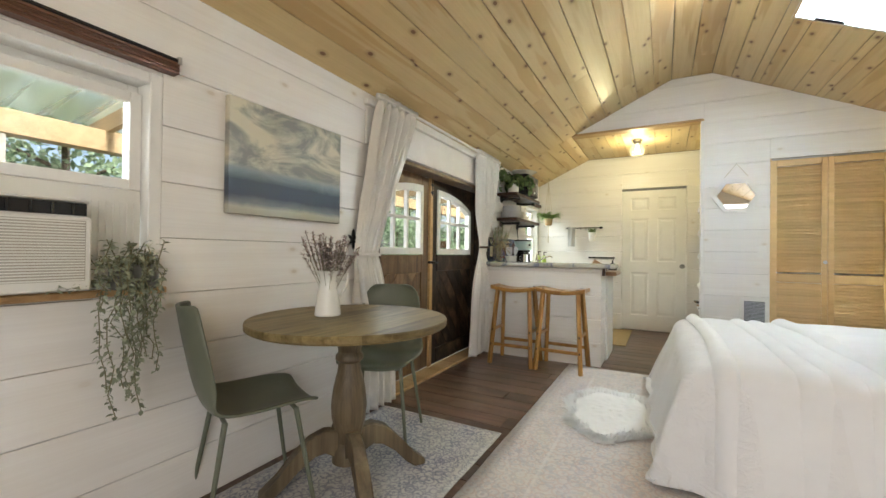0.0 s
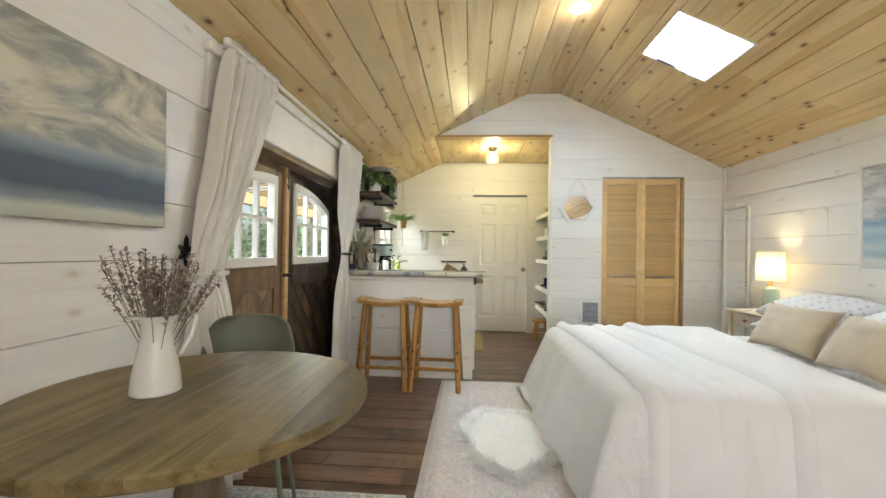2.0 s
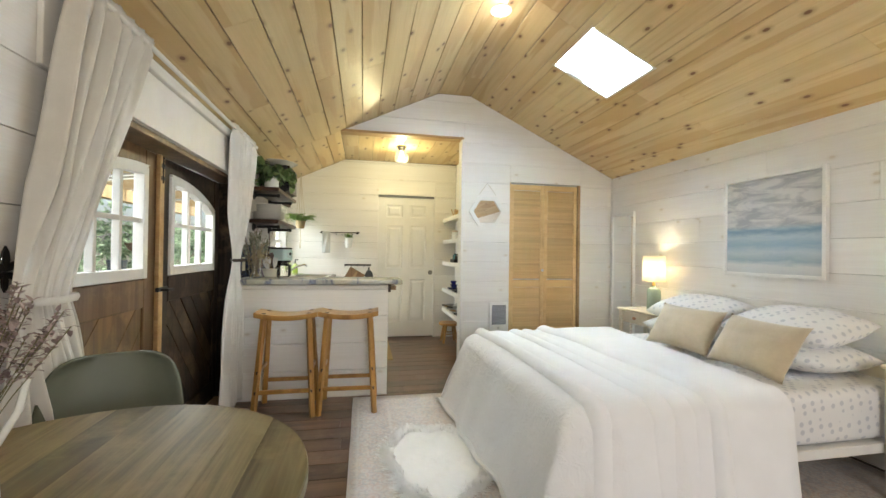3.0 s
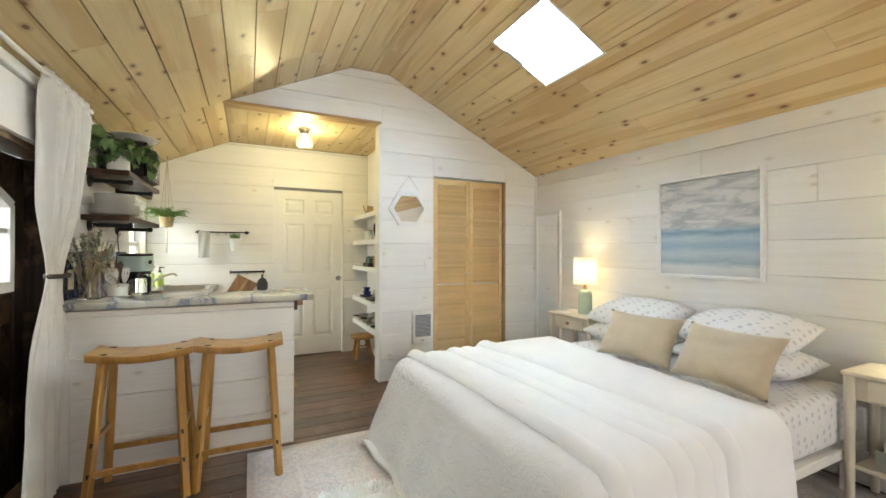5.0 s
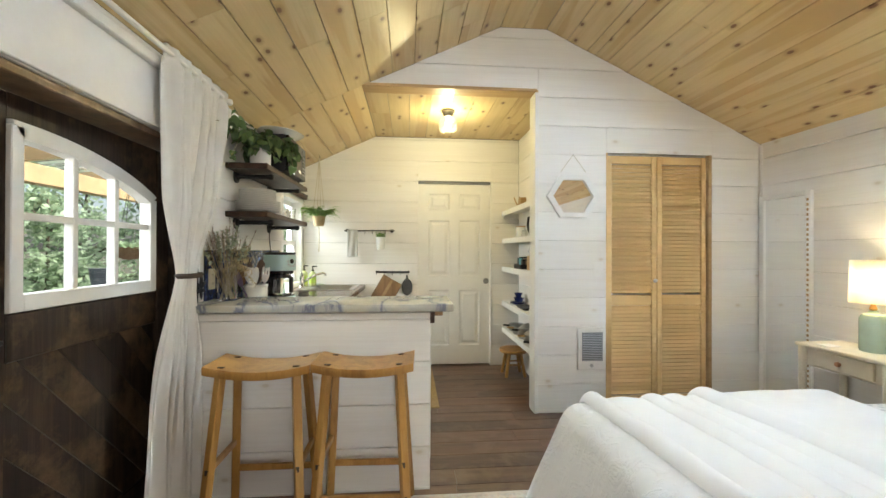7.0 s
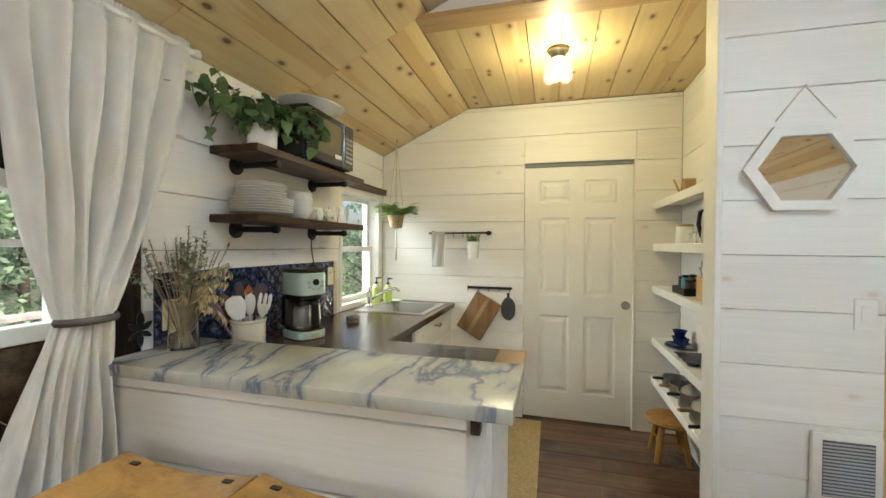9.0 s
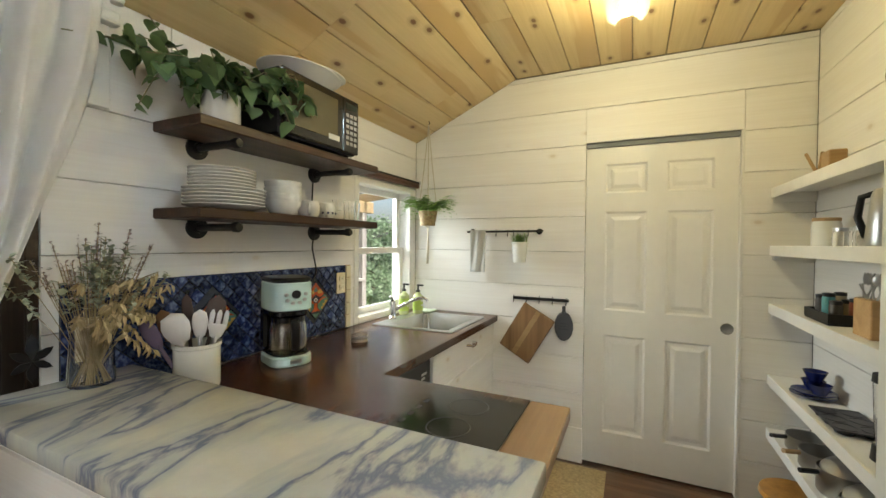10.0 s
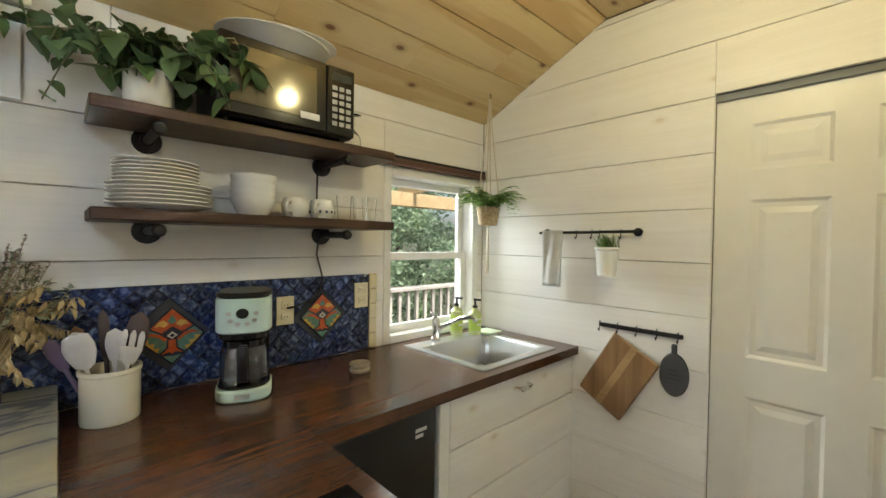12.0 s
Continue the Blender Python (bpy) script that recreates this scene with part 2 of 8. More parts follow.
def box(bm, x0, x1, y0, y1, z0, z1, bevel=0.0, m=None, seg=1):
    r = bmesh.ops.create_cube(bm, size=1.0)
    vs = r["verts"]
    bmesh.ops.scale(bm, vec=(x1 - x0, y1 - y0, z1 - z0), verts=vs)
    bmesh.ops.translate(bm, vec=((x0 + x1) / 2, (y0 + y1) / 2, (z0 + z1) / 2), verts=vs)
    if bevel:
        es = list({e for v in vs for e in v.link_edges})
        r = bmesh.ops.bevel(bm, geom=es, offset=bevel, segments=seg, affect="EDGES", profile=0.5)
        vs = list({v for f in r["faces"] for v in f.verts} | {v for v in vs if v.is_valid})
    if m is not None:
        bmesh.ops.transform(bm, matrix=m, verts=vs)
    return vs


def B(*a, **k):
    bm = bmesh.new()
    box(bm, *a, **k)
    return bm


def rod(bm, p0, p1, r0, r1=None, n=12, caps=True):
    p0, p1 = Vector(p0), Vector(p1)
    d = p1 - p0
    q = d.to_track_quat("Z", "Y").to_matrix().to_4x4()
    r = bmesh.ops.create_cone(bm, cap_ends=caps, segments=n, radius1=r0, radius2=r0 if r1 is None else r1, depth=d.length)
    bmesh.ops.transform(bm, matrix=Matrix.Translation((p0 + p1) / 2) @ q, verts=r["verts"])
    return r["verts"]


def R(*a, **k):
    bm = bmesh.new()
    rod(bm, *a, **k)
    return bm


def lathe(bm, prof, at=(0, 0, 0), n=28, m=None):
    """A turned body from (radius, height) pairs."""
    rings = []
    for r, z in prof:
        rings.append([bm.verts.new((at[0] + r * math.cos(2 * math.pi * i / n), at[1] + r * math.sin(2 * math.pi * i / n), at[2] + z)) for i in range(n)] if r > 1e-5 else [bm.verts.new((at[0], at[1], at[2] + z))])
    for a, b in zip(rings, rings[1:]):
        for i in range(n):
            j = (i + 1) % n
            if len(a) == 1 and len(b) == 1:
                continue
            if len(a) == 1:
                bm.faces.new((a[0], b[j], b[i]))
            elif len(b) == 1:
                bm.faces.new((a[i], a[j], b[0]))
            else:
                bm.faces.new((a[i], a[j], b[j], b[i]))
    if m is not None:
        bmesh.ops.transform(bm, matrix=m, verts=[v for r in rings for v in r])


def L(prof, at=(0, 0, 0), n=28, m=None):
    bm = bmesh.new()
    lathe(bm, prof, at, n, m)
    return bm


def tube(bm, pts, r, n=8, taper=None):
    """A pipe along points."""
    pts = [Vector(p) for p in pts]
    rings = []
    side = None
    for i, p in enumerate(pts):
        d = (pts[min(i + 1, len(pts) - 1)] - pts[max(i - 1, 0)]).normalized()
        if side is None:
            side = d.orthogonal().normalized()
        side = (side - d * side.dot(d)).normalized()
        up = d.cross(side)
        rr = r if taper is None else r + (taper - r) * i / (len(pts) - 1)
        rings.append([bm.verts.new(p + rr * (math.cos(2 * math.pi * k / n) * side + math.sin(2 * math.pi * k / n) * up)) for k in range(n)])
    for a, b in zip(rings, rings[1:]):
        for k in range(n):
            bm.faces.new((a[k], a[(k + 1) % n], b[(k + 1) % n], b[k]))
    bm.faces.new(rings[0][::-1])
    bm.faces.new(rings[-1])


def T(*a, **k):
    bm = bmesh.new()
    tube(bm, *a, **k)
    return bm


def prism(bm, poly, axis, a, b):
    """A polygon of (u, v) pushed from a to b along an axis: x takes (y, z), y takes (x, z), z takes (x, y)."""
    def at(u, v, w):
        return {"x": (w, u, v), "y": (u, w, v), "z": (u, v, w)}[axis]
    lo = [bm.verts.new(at(u, v, a)) for u, v in poly]
    hi = [bm.verts.new(at(u, v, b)) for u, v in poly]
    bm.faces.new(lo)
    bm.faces.new(hi[::-1])
    k = len(poly)
    for i in range(k):
        bm.faces.new((lo[i], hi[i], hi[(i + 1) % k], lo[(i + 1) % k]))


def P(*a):
    bm = bmesh.new()
    prism(bm, *a)
    return bm


def cut(rects, holes):
    """Rectangles (u0, u1, v0, v1) with holes of the same form taken out."""
    for h0, h1, g0, g1 in holes:
        out = []
        for a, b, c, d in rects:
            if h1 <= a or h0 >= b or g1 <= c or g0 >= d:
                out.append((a, b, c, d))
                continue
            lo, hi = max(a, h0), min(b, h1)
            if lo > a:
                out.append((a, lo, c, d))
            if hi < b:
                out.append((hi, b, c, d))
            if g0 > c:
                out.append((lo, hi, c, g0))
            if g1 < d:
                out.append((lo, hi, g1, d))
        rects = out
    return [r for r in rects if r[1] - r[0] > 0.004 and r[3] - r[2] > 0.004]


def clip_poly(poly, f):
    """The part of a polygon where f(u, v) >= 0, for a straight f."""
    out = []
    for p, q in zip(poly, poly[1:] + poly[:1]):
        a, b = f(*p), f(*q)
        if a >= 0:
            out.append(p)
        if a * b < 0:
            t = a / (a - b)
            out.append((p[0] + t * (q[0] - p[0]), p[1] + t * (q[1] - p[1])))
    return out


def under_roof(poly):
    kl, kr = (RIDGE - EAVE) / (RX0 - XL), (RIDGE - EAVE) / (XR - RX1)
    for f in (lambda u, v: EAVE + kl * (u - XL) - v, lambda u, v: EAVE + kr * (XR - u) - v, lambda u, v: RIDGE - v):
        poly = clip_poly(poly, f)
        if len(poly) < 3:
            return []
    return poly


def plank_face(bm, poly, axis, back, front, chamfer=0.0018):
    """A board: a prism whose front face is slightly smaller, so that its edges catch the light."""
    cu, cv = sum(p[0] for p in poly) / len(poly), sum(p[1] for p in poly) / len(poly)
    def at(u, v, w):
        return {"x": (w, u, v), "y": (u, w, v)}[axis]
    def shrink(u, v):
        return u - math.copysign(min(chamfer, abs(u - cu)), u - cu), v - math.copysign(min(chamfer, abs(v - cv)), v - cv)
    mid = back + (front - back) * 0.7
    rings = [[bm.verts.new(at(*p, back)) for p in poly], [bm.verts.new(at(*p, mid)) for p in poly], [bm.verts.new(at(*shrink(*p), front)) for p in poly]]
    k = len(poly)
    for a, b in zip(rings, rings[1:]):
        for i in range(k):
            bm.faces.new((a[i], a[(i + 1) % k], b[(i + 1) % k], b[i]))
    bm.faces.new(rings[-1])

# ---- structure ----
PITCH = 0.2245


def wall(name, axis, face, back, u0, u1, z1, holes, label, gable=False):
    """A wall's thick core, with its openings through it; the boards follow at the end."""
    bm = bmesh.new()
    for a, b, c, d in cut([(u0, u1, 0.0, z1)], holes):
        poly = [(a, c), (b, c), (b, d), (a, d)]
        if gable:
            poly = under_roof(poly)
        if len(poly) > 2:
            prism(bm, poly, axis, face, back)
    return solo(name, bm, M_CORE, label, kind="structure")


BT = 0.016      # board thickness
wall_west = wall("wall_west", "x", XL - BT, XL - 0.16, YB - 0.1, YK + 0.1, EAVE + 0.02, [DOOR, WIN_A, WIN_K], "whitewashed horizontal shiplap wall with windows and double doors")
wall_east = wall("wall_east", "x", XR + BT, XR + 0.16, YB - 0.1, YK + 0.1, EAVE + 0.02, [], "whitewashed horizontal shiplap wall behind the bed")
# Out of view; the wide opening is added for the fill lamp.
wall_south = wall("wall_south", "y", YB - BT, YB - 0.16, XL, XR, RIDGE, [(-0.3, 2.1, 0.75, 2.3)], "unseen white shiplap gable wall with a wide opening added for fill light", gable=True)
CLOSET = (1.165, 2.055, 0.0, 2.045)
OPENING = (-2.0, 0.594, -1, 2.525)
wall_partition = wall("wall_partition", "y", YP + BT, YP + 0.115, XL, XR, RIDGE, [OPENING, CLOSET], "whitewashed shiplap gable partition beside the kitchen opening", gable=True)
KDOOR = (-0.29, 0.525, 0.0, 2.03)
wall_kitchen = wall("wall_kitchen", "y", YK + BT, YK + 0.16, XL - 0.1, 1.2, 2.6, [KDOOR], "whitewashed shiplap kitchen wall around a sliding door")
XN = 0.83       # back of the pantry niche
bm = bmesh.new()
box(bm, XN + BT, XN + 0.09, YP + 0.12, YK + 0.01, 0, 2.6)
wall_pantry = solo("wall_pantry", bm, M_CORE, "whitewashed shiplap wall behind the pantry shelves", kind="structure")
# closet box behind the louvred doors, and the dark room behind the sliding door
bm = bmesh.new()
box(bm, 1.0, 2.3, YP + 0.66, YP + 0.70, 0, 2.4)
box(bm, 0.96, 1.0, YP + 0.12, YP + 0.70, 0, 2.4)
box(bm, 2.3, 2.34, YP + 0.12, YP + 0.70, 0, 2.4)
solo("wall_closet", bm, M_DRY, "plain closet walls behind the louvred doors", kind="structure")

bm = bmesh.new()
box(bm, XL - 0.16, XR + 0.16, YB - 0.16, YK + 0.2, -0.15, -0.012)
floor = solo("floor", bm, M_CORE, "dark brown hardwood plank floor", kind="structure")

# ceiling: knotty pine boards along y, in one mesh
rng = random.Random(4)
bm = bmesh.new()


def slope_frame(x0, z0, x1, z1):
    d = Vector((x1 - x0, 0, z1 - z0))
    length = d.length
    d.normalize()
    up = d.cross(Vector((0, 1, 0)))
    if up.z < 0:
        up = -up
    m = Matrix((( d.x, 0, up.x, x0), (0, 1, 0, 0), (d.z, 0, up.z, z0), (0, 0, 0, 1)))
    return m, length


def ceil_boards(x0, z0, x1, z1, y0, y1, width, holes=()):
    m, length = slope_frame(x0, z0, x1, z1)
    count = max(1, round(length / width))
    w = length / count
    for i in range(count):
        y = y0 - rng.uniform(0, 2.4)
        while y < y1:
            e = y + rng.uniform(1.8, 3.4)
            a, b = max(y, y0), min(e, y1)
            if b - a > 0.02:
                for c in cut([(i * w + 0.0007, (i + 1) * w - 0.0007, a + 0.0008, b - 0.0008)], holes):
                    vs = box(bm, c[0], c[1], c[2], c[3], 0, 0.018)
                    for v in vs:
                        if v.co.z < 0.001:
                            v.co.x += 0.0026 if v.co.x < (c[0] + c[1]) / 2 else -0.0026
                    bmesh.ops.transform(bm, matrix=m, verts=vs)
            y = e


kr = math.hypot(XR - RX1, RIDGE - EAVE) / (XR - RX1)
hole = ((XR - SKY[1]) * kr, (XR - SKY[0]) * kr, SKY[2], SKY[3])
ceil_boards(XL, EAVE, RX0, RIDGE, YB, YP, 0.185)
ceil_boards(RX0, RIDGE, RX1, RIDGE, YB, YP, 0.185)
ceil_boards(XR, EAVE, RX1, RIDGE, YB, YP, 0.185, [hole])
xk = XL + (KC - EAVE) * (RX0 - XL) / (RIDGE - EAVE)
ceil_boards(XL, EAVE, xk, KC, YP, YK, 0.185)
ceil_boards(xk, KC, XN + 0.02, KC, YP + 0.001, YK, 0.185)
ceiling = solo("ceiling", bm, M_PINE, "knotty pine tongue-and-groove board ceiling", kind="structure")
bm = bmesh.new()


def slab(x0, z0, x1, z1, y0, y1, holes=()):
    m, length = slope_frame(x0, z0, x1, z1)
    for c in cut([(-0.14, length + 0.02, y0, y1)], holes):
        vs = box(bm, *c, 0.0195, 0.13)
        bmesh.ops.transform(bm, matrix=m, verts=vs)


slab(XL, EAVE, RX0, RIDGE, YB - 0.16, YK + 0.16)
slab(XR, EAVE, RX1, RIDGE, YB - 0.16, YK + 0.16, [hole])
box(bm, RX0 - 0.03, RX1 + 0.03, YB - 0.16, YK + 0.16, RIDGE + 0.02, RIDGE + 0.16)
box(bm, xk - 0.06, XN + 0.1, YP + 0.12, YK + 0.02, KC + 0.02, KC + 0.05)
solo("roof", bm, M_CORE, "roof deck above the board ceiling", kind="structure")

def translucent(name, colour, clear):
    """White sheet that lets light through, in part unscattered."""
    m, n, l, b = nodes_of(name)
    t, c, mx = n.new("ShaderNodeBsdfTranslucent"), n.new("ShaderNodeBsdfTransparent"), n.new("ShaderNodeMixShader")
    t.inputs[0].default_value = (*colour, 1)
    mx.inputs[0].default_value = clear
    l.new(t.outputs[0], mx.inputs[1])
    l.new(c.outputs[0], mx.inputs[2])
    l.new(mx.outputs[0], n["Material Output"].inputs[0])
    return m


M_ACRYLIC = translucent("frosted_acrylic", (0.92, 0.95, 0.96), 0.12)
M_GLOBE = translucent("hazy_globe_glass", (0.9, 0.88, 0.82), 0.98)

# skylight: white shaft, frame and pane
ms, _ = slope_frame(XR, EAVE, RX1, RIDGE)
win_sky = solo("window_skylight", B(hole[0] - 0.02, hole[0], SKY[2] - 0.02, SKY[3] + 0.02, 0.0, 0.10, m=ms), M_TRIM, "white framed skylight in the pine ceiling", kind="structure")
for c in ((hole[1], hole[1] + 0.02, SKY[2] - 0.02, SKY[3] + 0.02), (hole[0], hole[1], SKY[2] - 0.02, SKY[2]), (hole[0], hole[1], SKY[3], SKY[3] + 0.02)):
    part("shaft_board", B(*c, 0.0, 0.10, m=ms), M_TRIM, win_sky)
part("diffuser", B(hole[0], hole[1], SKY[2], SKY[3], 0.030, 0.034, m=ms), M_ACRYLIC, win_sky, "frosted white skylight pane")

# trim at the kitchen opening and the edge of the partition
solo("trim_header", B(xk - 0.02, 0.60, YP - 0.012, YP + 0.13, KC - 0.002, KC + 0.022, 0.002), M_OAKTRIM, "natural pine strip under the kitchen header", kind="structure")
solo("trim_jamb", B(0.586, 0.612, YP - 0.006, YP + 0.135, 0, KC - 0.003, 0.002), M_TRIM, "white painted end board of the partition", kind="structure")
solo("trim_corner", B(XR - 0.02, XR, YP - 0.02, YP - 0.0005, 0, EAVE - 0.01, 0.002), M_TRIM, "narrow white corner strip", kind="structure")


def window(name, y0, y1, z0, z1, label, spans):
    """A single-hung vinyl window in the west wall."""
    w = solo(name, B(XL - 0.15, XL + 0.004, y0, y0 + 0.045, z0, z1, 0.004), M_TRIM, label, kind="structure")
    for nm, c in (("frame", (y1 - 0.045, y1, z0, z1)), ("frame", (y0 + 0.045, y1 - 0.045, z1 - 0.045, z1)), ("window_sill", (y0 + 0.045, y1 - 0.045, z0, z0 + 0.04))):
        part(nm, B(XL - 0.15, XL + 0.004, *c, 0.004), M_TRIM, w)
    for a, b, xo in spans:
        sash = bmesh.new()
        yy0, yy1 = y0 + 0.045, y1 - 0.045
        for c in ((yy0, yy0 + 0.04, a, b), (yy1 - 0.04, yy1, a, b), (yy0 + 0.04, yy1 - 0.04, a, a + 0.04), (yy0 + 0.04, yy1 - 0.04, b - 0.04, b)):
            box(sash, XL + xo - 0.014, XL + xo + 0.014, *c, 0.003)
        s = part("sash", sash, M_TRIM, w)
        p = part("pane", B(XL + xo - 0.002, XL + xo + 0.002, yy0 + 0.04, yy1 - 0.04, a + 0.04, b - 0.04), M_PANE, s)
        p.visible_shadow = False
    return w


window_1 = window("window_1", *WIN_A, "white vinyl sash window holding an air conditioner", ((1.25, 1.72, -0.10), (1.305, 1.685, -0.07)))
window_2 = window("window_2", *WIN_K, "white vinyl sash window above the kitchen sink", ((1.32, 1.755, -0.10), (0.94, 1.36, -0.07)))

# ---- west double doors with arched lights ----
XD, YS = -1.645, 3.735     # front of the doors, and their meeting line
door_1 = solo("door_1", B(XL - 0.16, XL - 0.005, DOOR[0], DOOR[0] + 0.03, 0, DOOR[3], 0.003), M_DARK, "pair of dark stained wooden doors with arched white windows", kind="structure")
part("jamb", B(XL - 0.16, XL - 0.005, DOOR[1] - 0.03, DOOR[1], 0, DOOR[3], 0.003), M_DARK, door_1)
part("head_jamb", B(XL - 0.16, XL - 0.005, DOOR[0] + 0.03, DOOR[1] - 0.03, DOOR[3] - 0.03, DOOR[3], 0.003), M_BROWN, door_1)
solo("trim_sill", B(XL - 0.16, XL + 0.012, DOOR[0], DOOR[1], 0.001, 0.022, 0.004), M_OAKTRIM, "worn pine door sill", kind="structure")
solo("trim_door_header", B(XL, XL + 0.018, 2.62, 4.92, 1.80, 2.055, 0.003), M_TRIM, "plain white board above the doors", kind="structure")
solo("trim_crown", B(XL, XL + 0.045, 2.60, 4.94, 2.056, 2.10, 0.01, seg=2), M_TRIM, "white crown moulding above the doors", kind="structure")


def arch_z(y, s):
    """Height of the arch at a distance s from the meeting line."""
    u = max(0.0, min(1.0, (s - 0.16) / 0.98))
    return 1.17 + 0.49 * math.sqrt(max(0.0, 1 - u * u))


def door_leaf(sign, mat, y_out):
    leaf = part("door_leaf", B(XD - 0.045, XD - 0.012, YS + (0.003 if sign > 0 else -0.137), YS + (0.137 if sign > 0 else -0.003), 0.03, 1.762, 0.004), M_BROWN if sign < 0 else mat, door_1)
    def yy(s):
        return YS + sign * s
    def slab_box(name, s0, s1, z0, z1, x0, x1, mt, label=""):
        a, b = sorted((yy(s0), yy(s1)))
        return part(name, B(x0, x1, a, b, z0, z1, 0.004), mt, leaf, label)
    w = abs(y_out - YS)
    slab_box("stile", w - 0.10, w - 0.003, 0.03, 1.762, XD - 0.045, XD - 0.008, mat)
    slab_box("rail", 0.138, w - 0.101, 0.03, 0.17, XD - 0.045, XD - 0.01, mat)
    slab_box("rail", 0.138, w - 0.101, 0.90, 1.055, XD - 0.045, XD - 0.01, mat)
    # boards above the arch
    bm = bmesh.new()
    pts = [(yy(s), arch_z(0, s) + 0.012) for s in np.linspace(0.137, w - 0.10, 14)]
    prism(bm, [(yy(0.137), 1.762), *pts, (yy(w - 0.10), 1.762)], "x", XD - 0.045, XD - 0.014)
    part("arch_board", bm, mat, leaf)
    # white curved frame
    s0, s1 = 0.135, w - 0.122
    bm = bmesh.new()
    outer = [(yy(s), arch_z(0, s) + 0.015) for s in np.linspace(s0, s1, 16)]
    inner = [(yy(s), arch_z(0, s) - 0.04) for s in np.linspace(s0 + 0.045, s1 - 0.045, 16)]
    for a, b, c, d in zip(outer, outer[1:], inner[1:], inner):
        prism(bm, [a, b, c, d], "x", XD - 0.05, XD + 0.004)
    frame_ = part("window_frame", bm, M_TRIM, leaf, "white painted arched window frame")
    for c in ((s0, s0 + 0.045, 1.06, arch_z(0, s0) + 0.0), (s1 - 0.045, s1, 1.06, arch_z(0, s1) + 0.0), (s0 + 0.045, s1 - 0.045, 1.06, 1.115)):
        a, b = sorted((yy(c[0]), yy(c[1])))
        part("frame_bar", B(XD - 0.05, XD + 0.004, a, b, c[2], c[3], 0.003), M_TRIM, frame_)
    span = s1 - s0 - 0.09
    for k in (1, 2):
        s = s0 + 0.045 + span * k / 3
        a, b = sorted((yy(s - 0.012), yy(s + 0.012)))
        part("muntin", B(XD - 0.04, XD - 0.004, a, b, 1.115, arch_z(0, s) - 0.035, 0.003), M_TRIM, frame_)
    a, b = sorted((yy(s0 + 0.045), yy(s1 - 0.045)))
    part("muntin", B(XD - 0.038, XD - 0.006, a, b, 1.36, 1.384, 0.003), M_TRIM, frame_)
    gp = [(yy(s), arch_z(0, s) - 0.03) for s in np.linspace(s0 + 0.04, s1 - 0.04, 14)]
    p = part("pane", P([(yy(s0 + 0.04), 1.11), *gp, (yy(s1 - 0.04), 1.11)], "x", XD - 0.026, XD - 0.022), M_PANE, frame_)
    p.visible_shadow = False
    # diagonal boards in the lower panel
    lo, hi, z0, z1 = 0.138, w - 0.101, 0.171, 0.899
    step = 0.155
    k = -1.0
    while k < 2.2:
        d0 = k
        poly = [(lo, z0), (hi, z0), (hi, z1), (lo, z1)]
        poly = clip_poly(poly, lambda u, v: (u - lo) + (v - z0) * 0.9 - d0 - 0.003)
        if len(poly) > 2:
            poly = clip_poly(poly, lambda u, v: d0 + step - 0.003 - (u - lo) - (v - z0) * 0.9)
        if len(poly) > 2:
            part("diagonal_board", P([(yy(u), v) for u, v in poly], "x", XD - 0.042, XD - 0.02 - 0.004 * (int(k * 10) % 2)), mat, leaf)
        k += step
    return leaf


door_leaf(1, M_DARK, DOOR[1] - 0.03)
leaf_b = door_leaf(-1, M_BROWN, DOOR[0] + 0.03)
M_BRASS = plain("aged_brass", (0.45, 0.26, 0.09), 0.35, 0.9)
part("astragal", B(XD - 0.012, XD + 0.012, YS - 0.028, YS + 0.022, 0.03, 1.762, 0.003), M_OAKTRIM, leaf_b, "bare pine strip at the meeting edge")
bm = bmesh.new()
box(bm, XD + 0.002, XD + 0.022, YS - 0.05, YS + 0.07, 0.975, 1.0, 0.004)
rod(bm, (XD + 0.02, YS - 0.02, 0.985), (XD + 0.06, YS - 0.02, 0.985), 0.008)
box(bm, XD + 0.05, XD + 0.064, YS - 0.03, YS + 0.05, 0.977, 0.993, 0.003)
part("latch", bm, M_BLACK, leaf_b, "black iron latch")
for z in (1.63, 1.70):
    part("bolt_bracket", B(XD + 0.002, XD + 0.014, YS - 0.02, YS + 0.03, z - 0.012, z + 0.012, 0.002), M_BLACK, leaf_b, "black iron bolt bracket")
part("bolt", R((XD + 0.012, YS, 1.6), (XD + 0.012, YS, 1.755), 0.006, n=8), M_BLACK, leaf_b, "black iron bolt")

# ---- louvred closet doors ----
door_2 = solo("door_2", B(CLOSET[0], CLOSET[0] + 0.012, YP + 0.0, YP + 0.11, 0, CLOSET[3], 0.002), M_LOUVRE, "pair of varnished pine louvred bifold closet doors", kind="structure")
part("jamb", B(CLOSET[1] - 0.03, CLOSET[1], YP + 0.0, YP + 0.11, 0, CLOSET[3], 0.002), M_OAKTRIM, door_2)
part("track", B(CLOSET[0] + 0.013, CLOSET[1] - 0.031, YP + 0.03, YP + 0.07, CLOSET[3] - 0.012, CLOSET[3], 0.002), M_STEEL, door_2)
YL0, YL1 = YP + 0.022, YP + 0.05
xm = (CLOSET[0] + CLOSET[1] - 0.02) / 2
slat_mesh = None
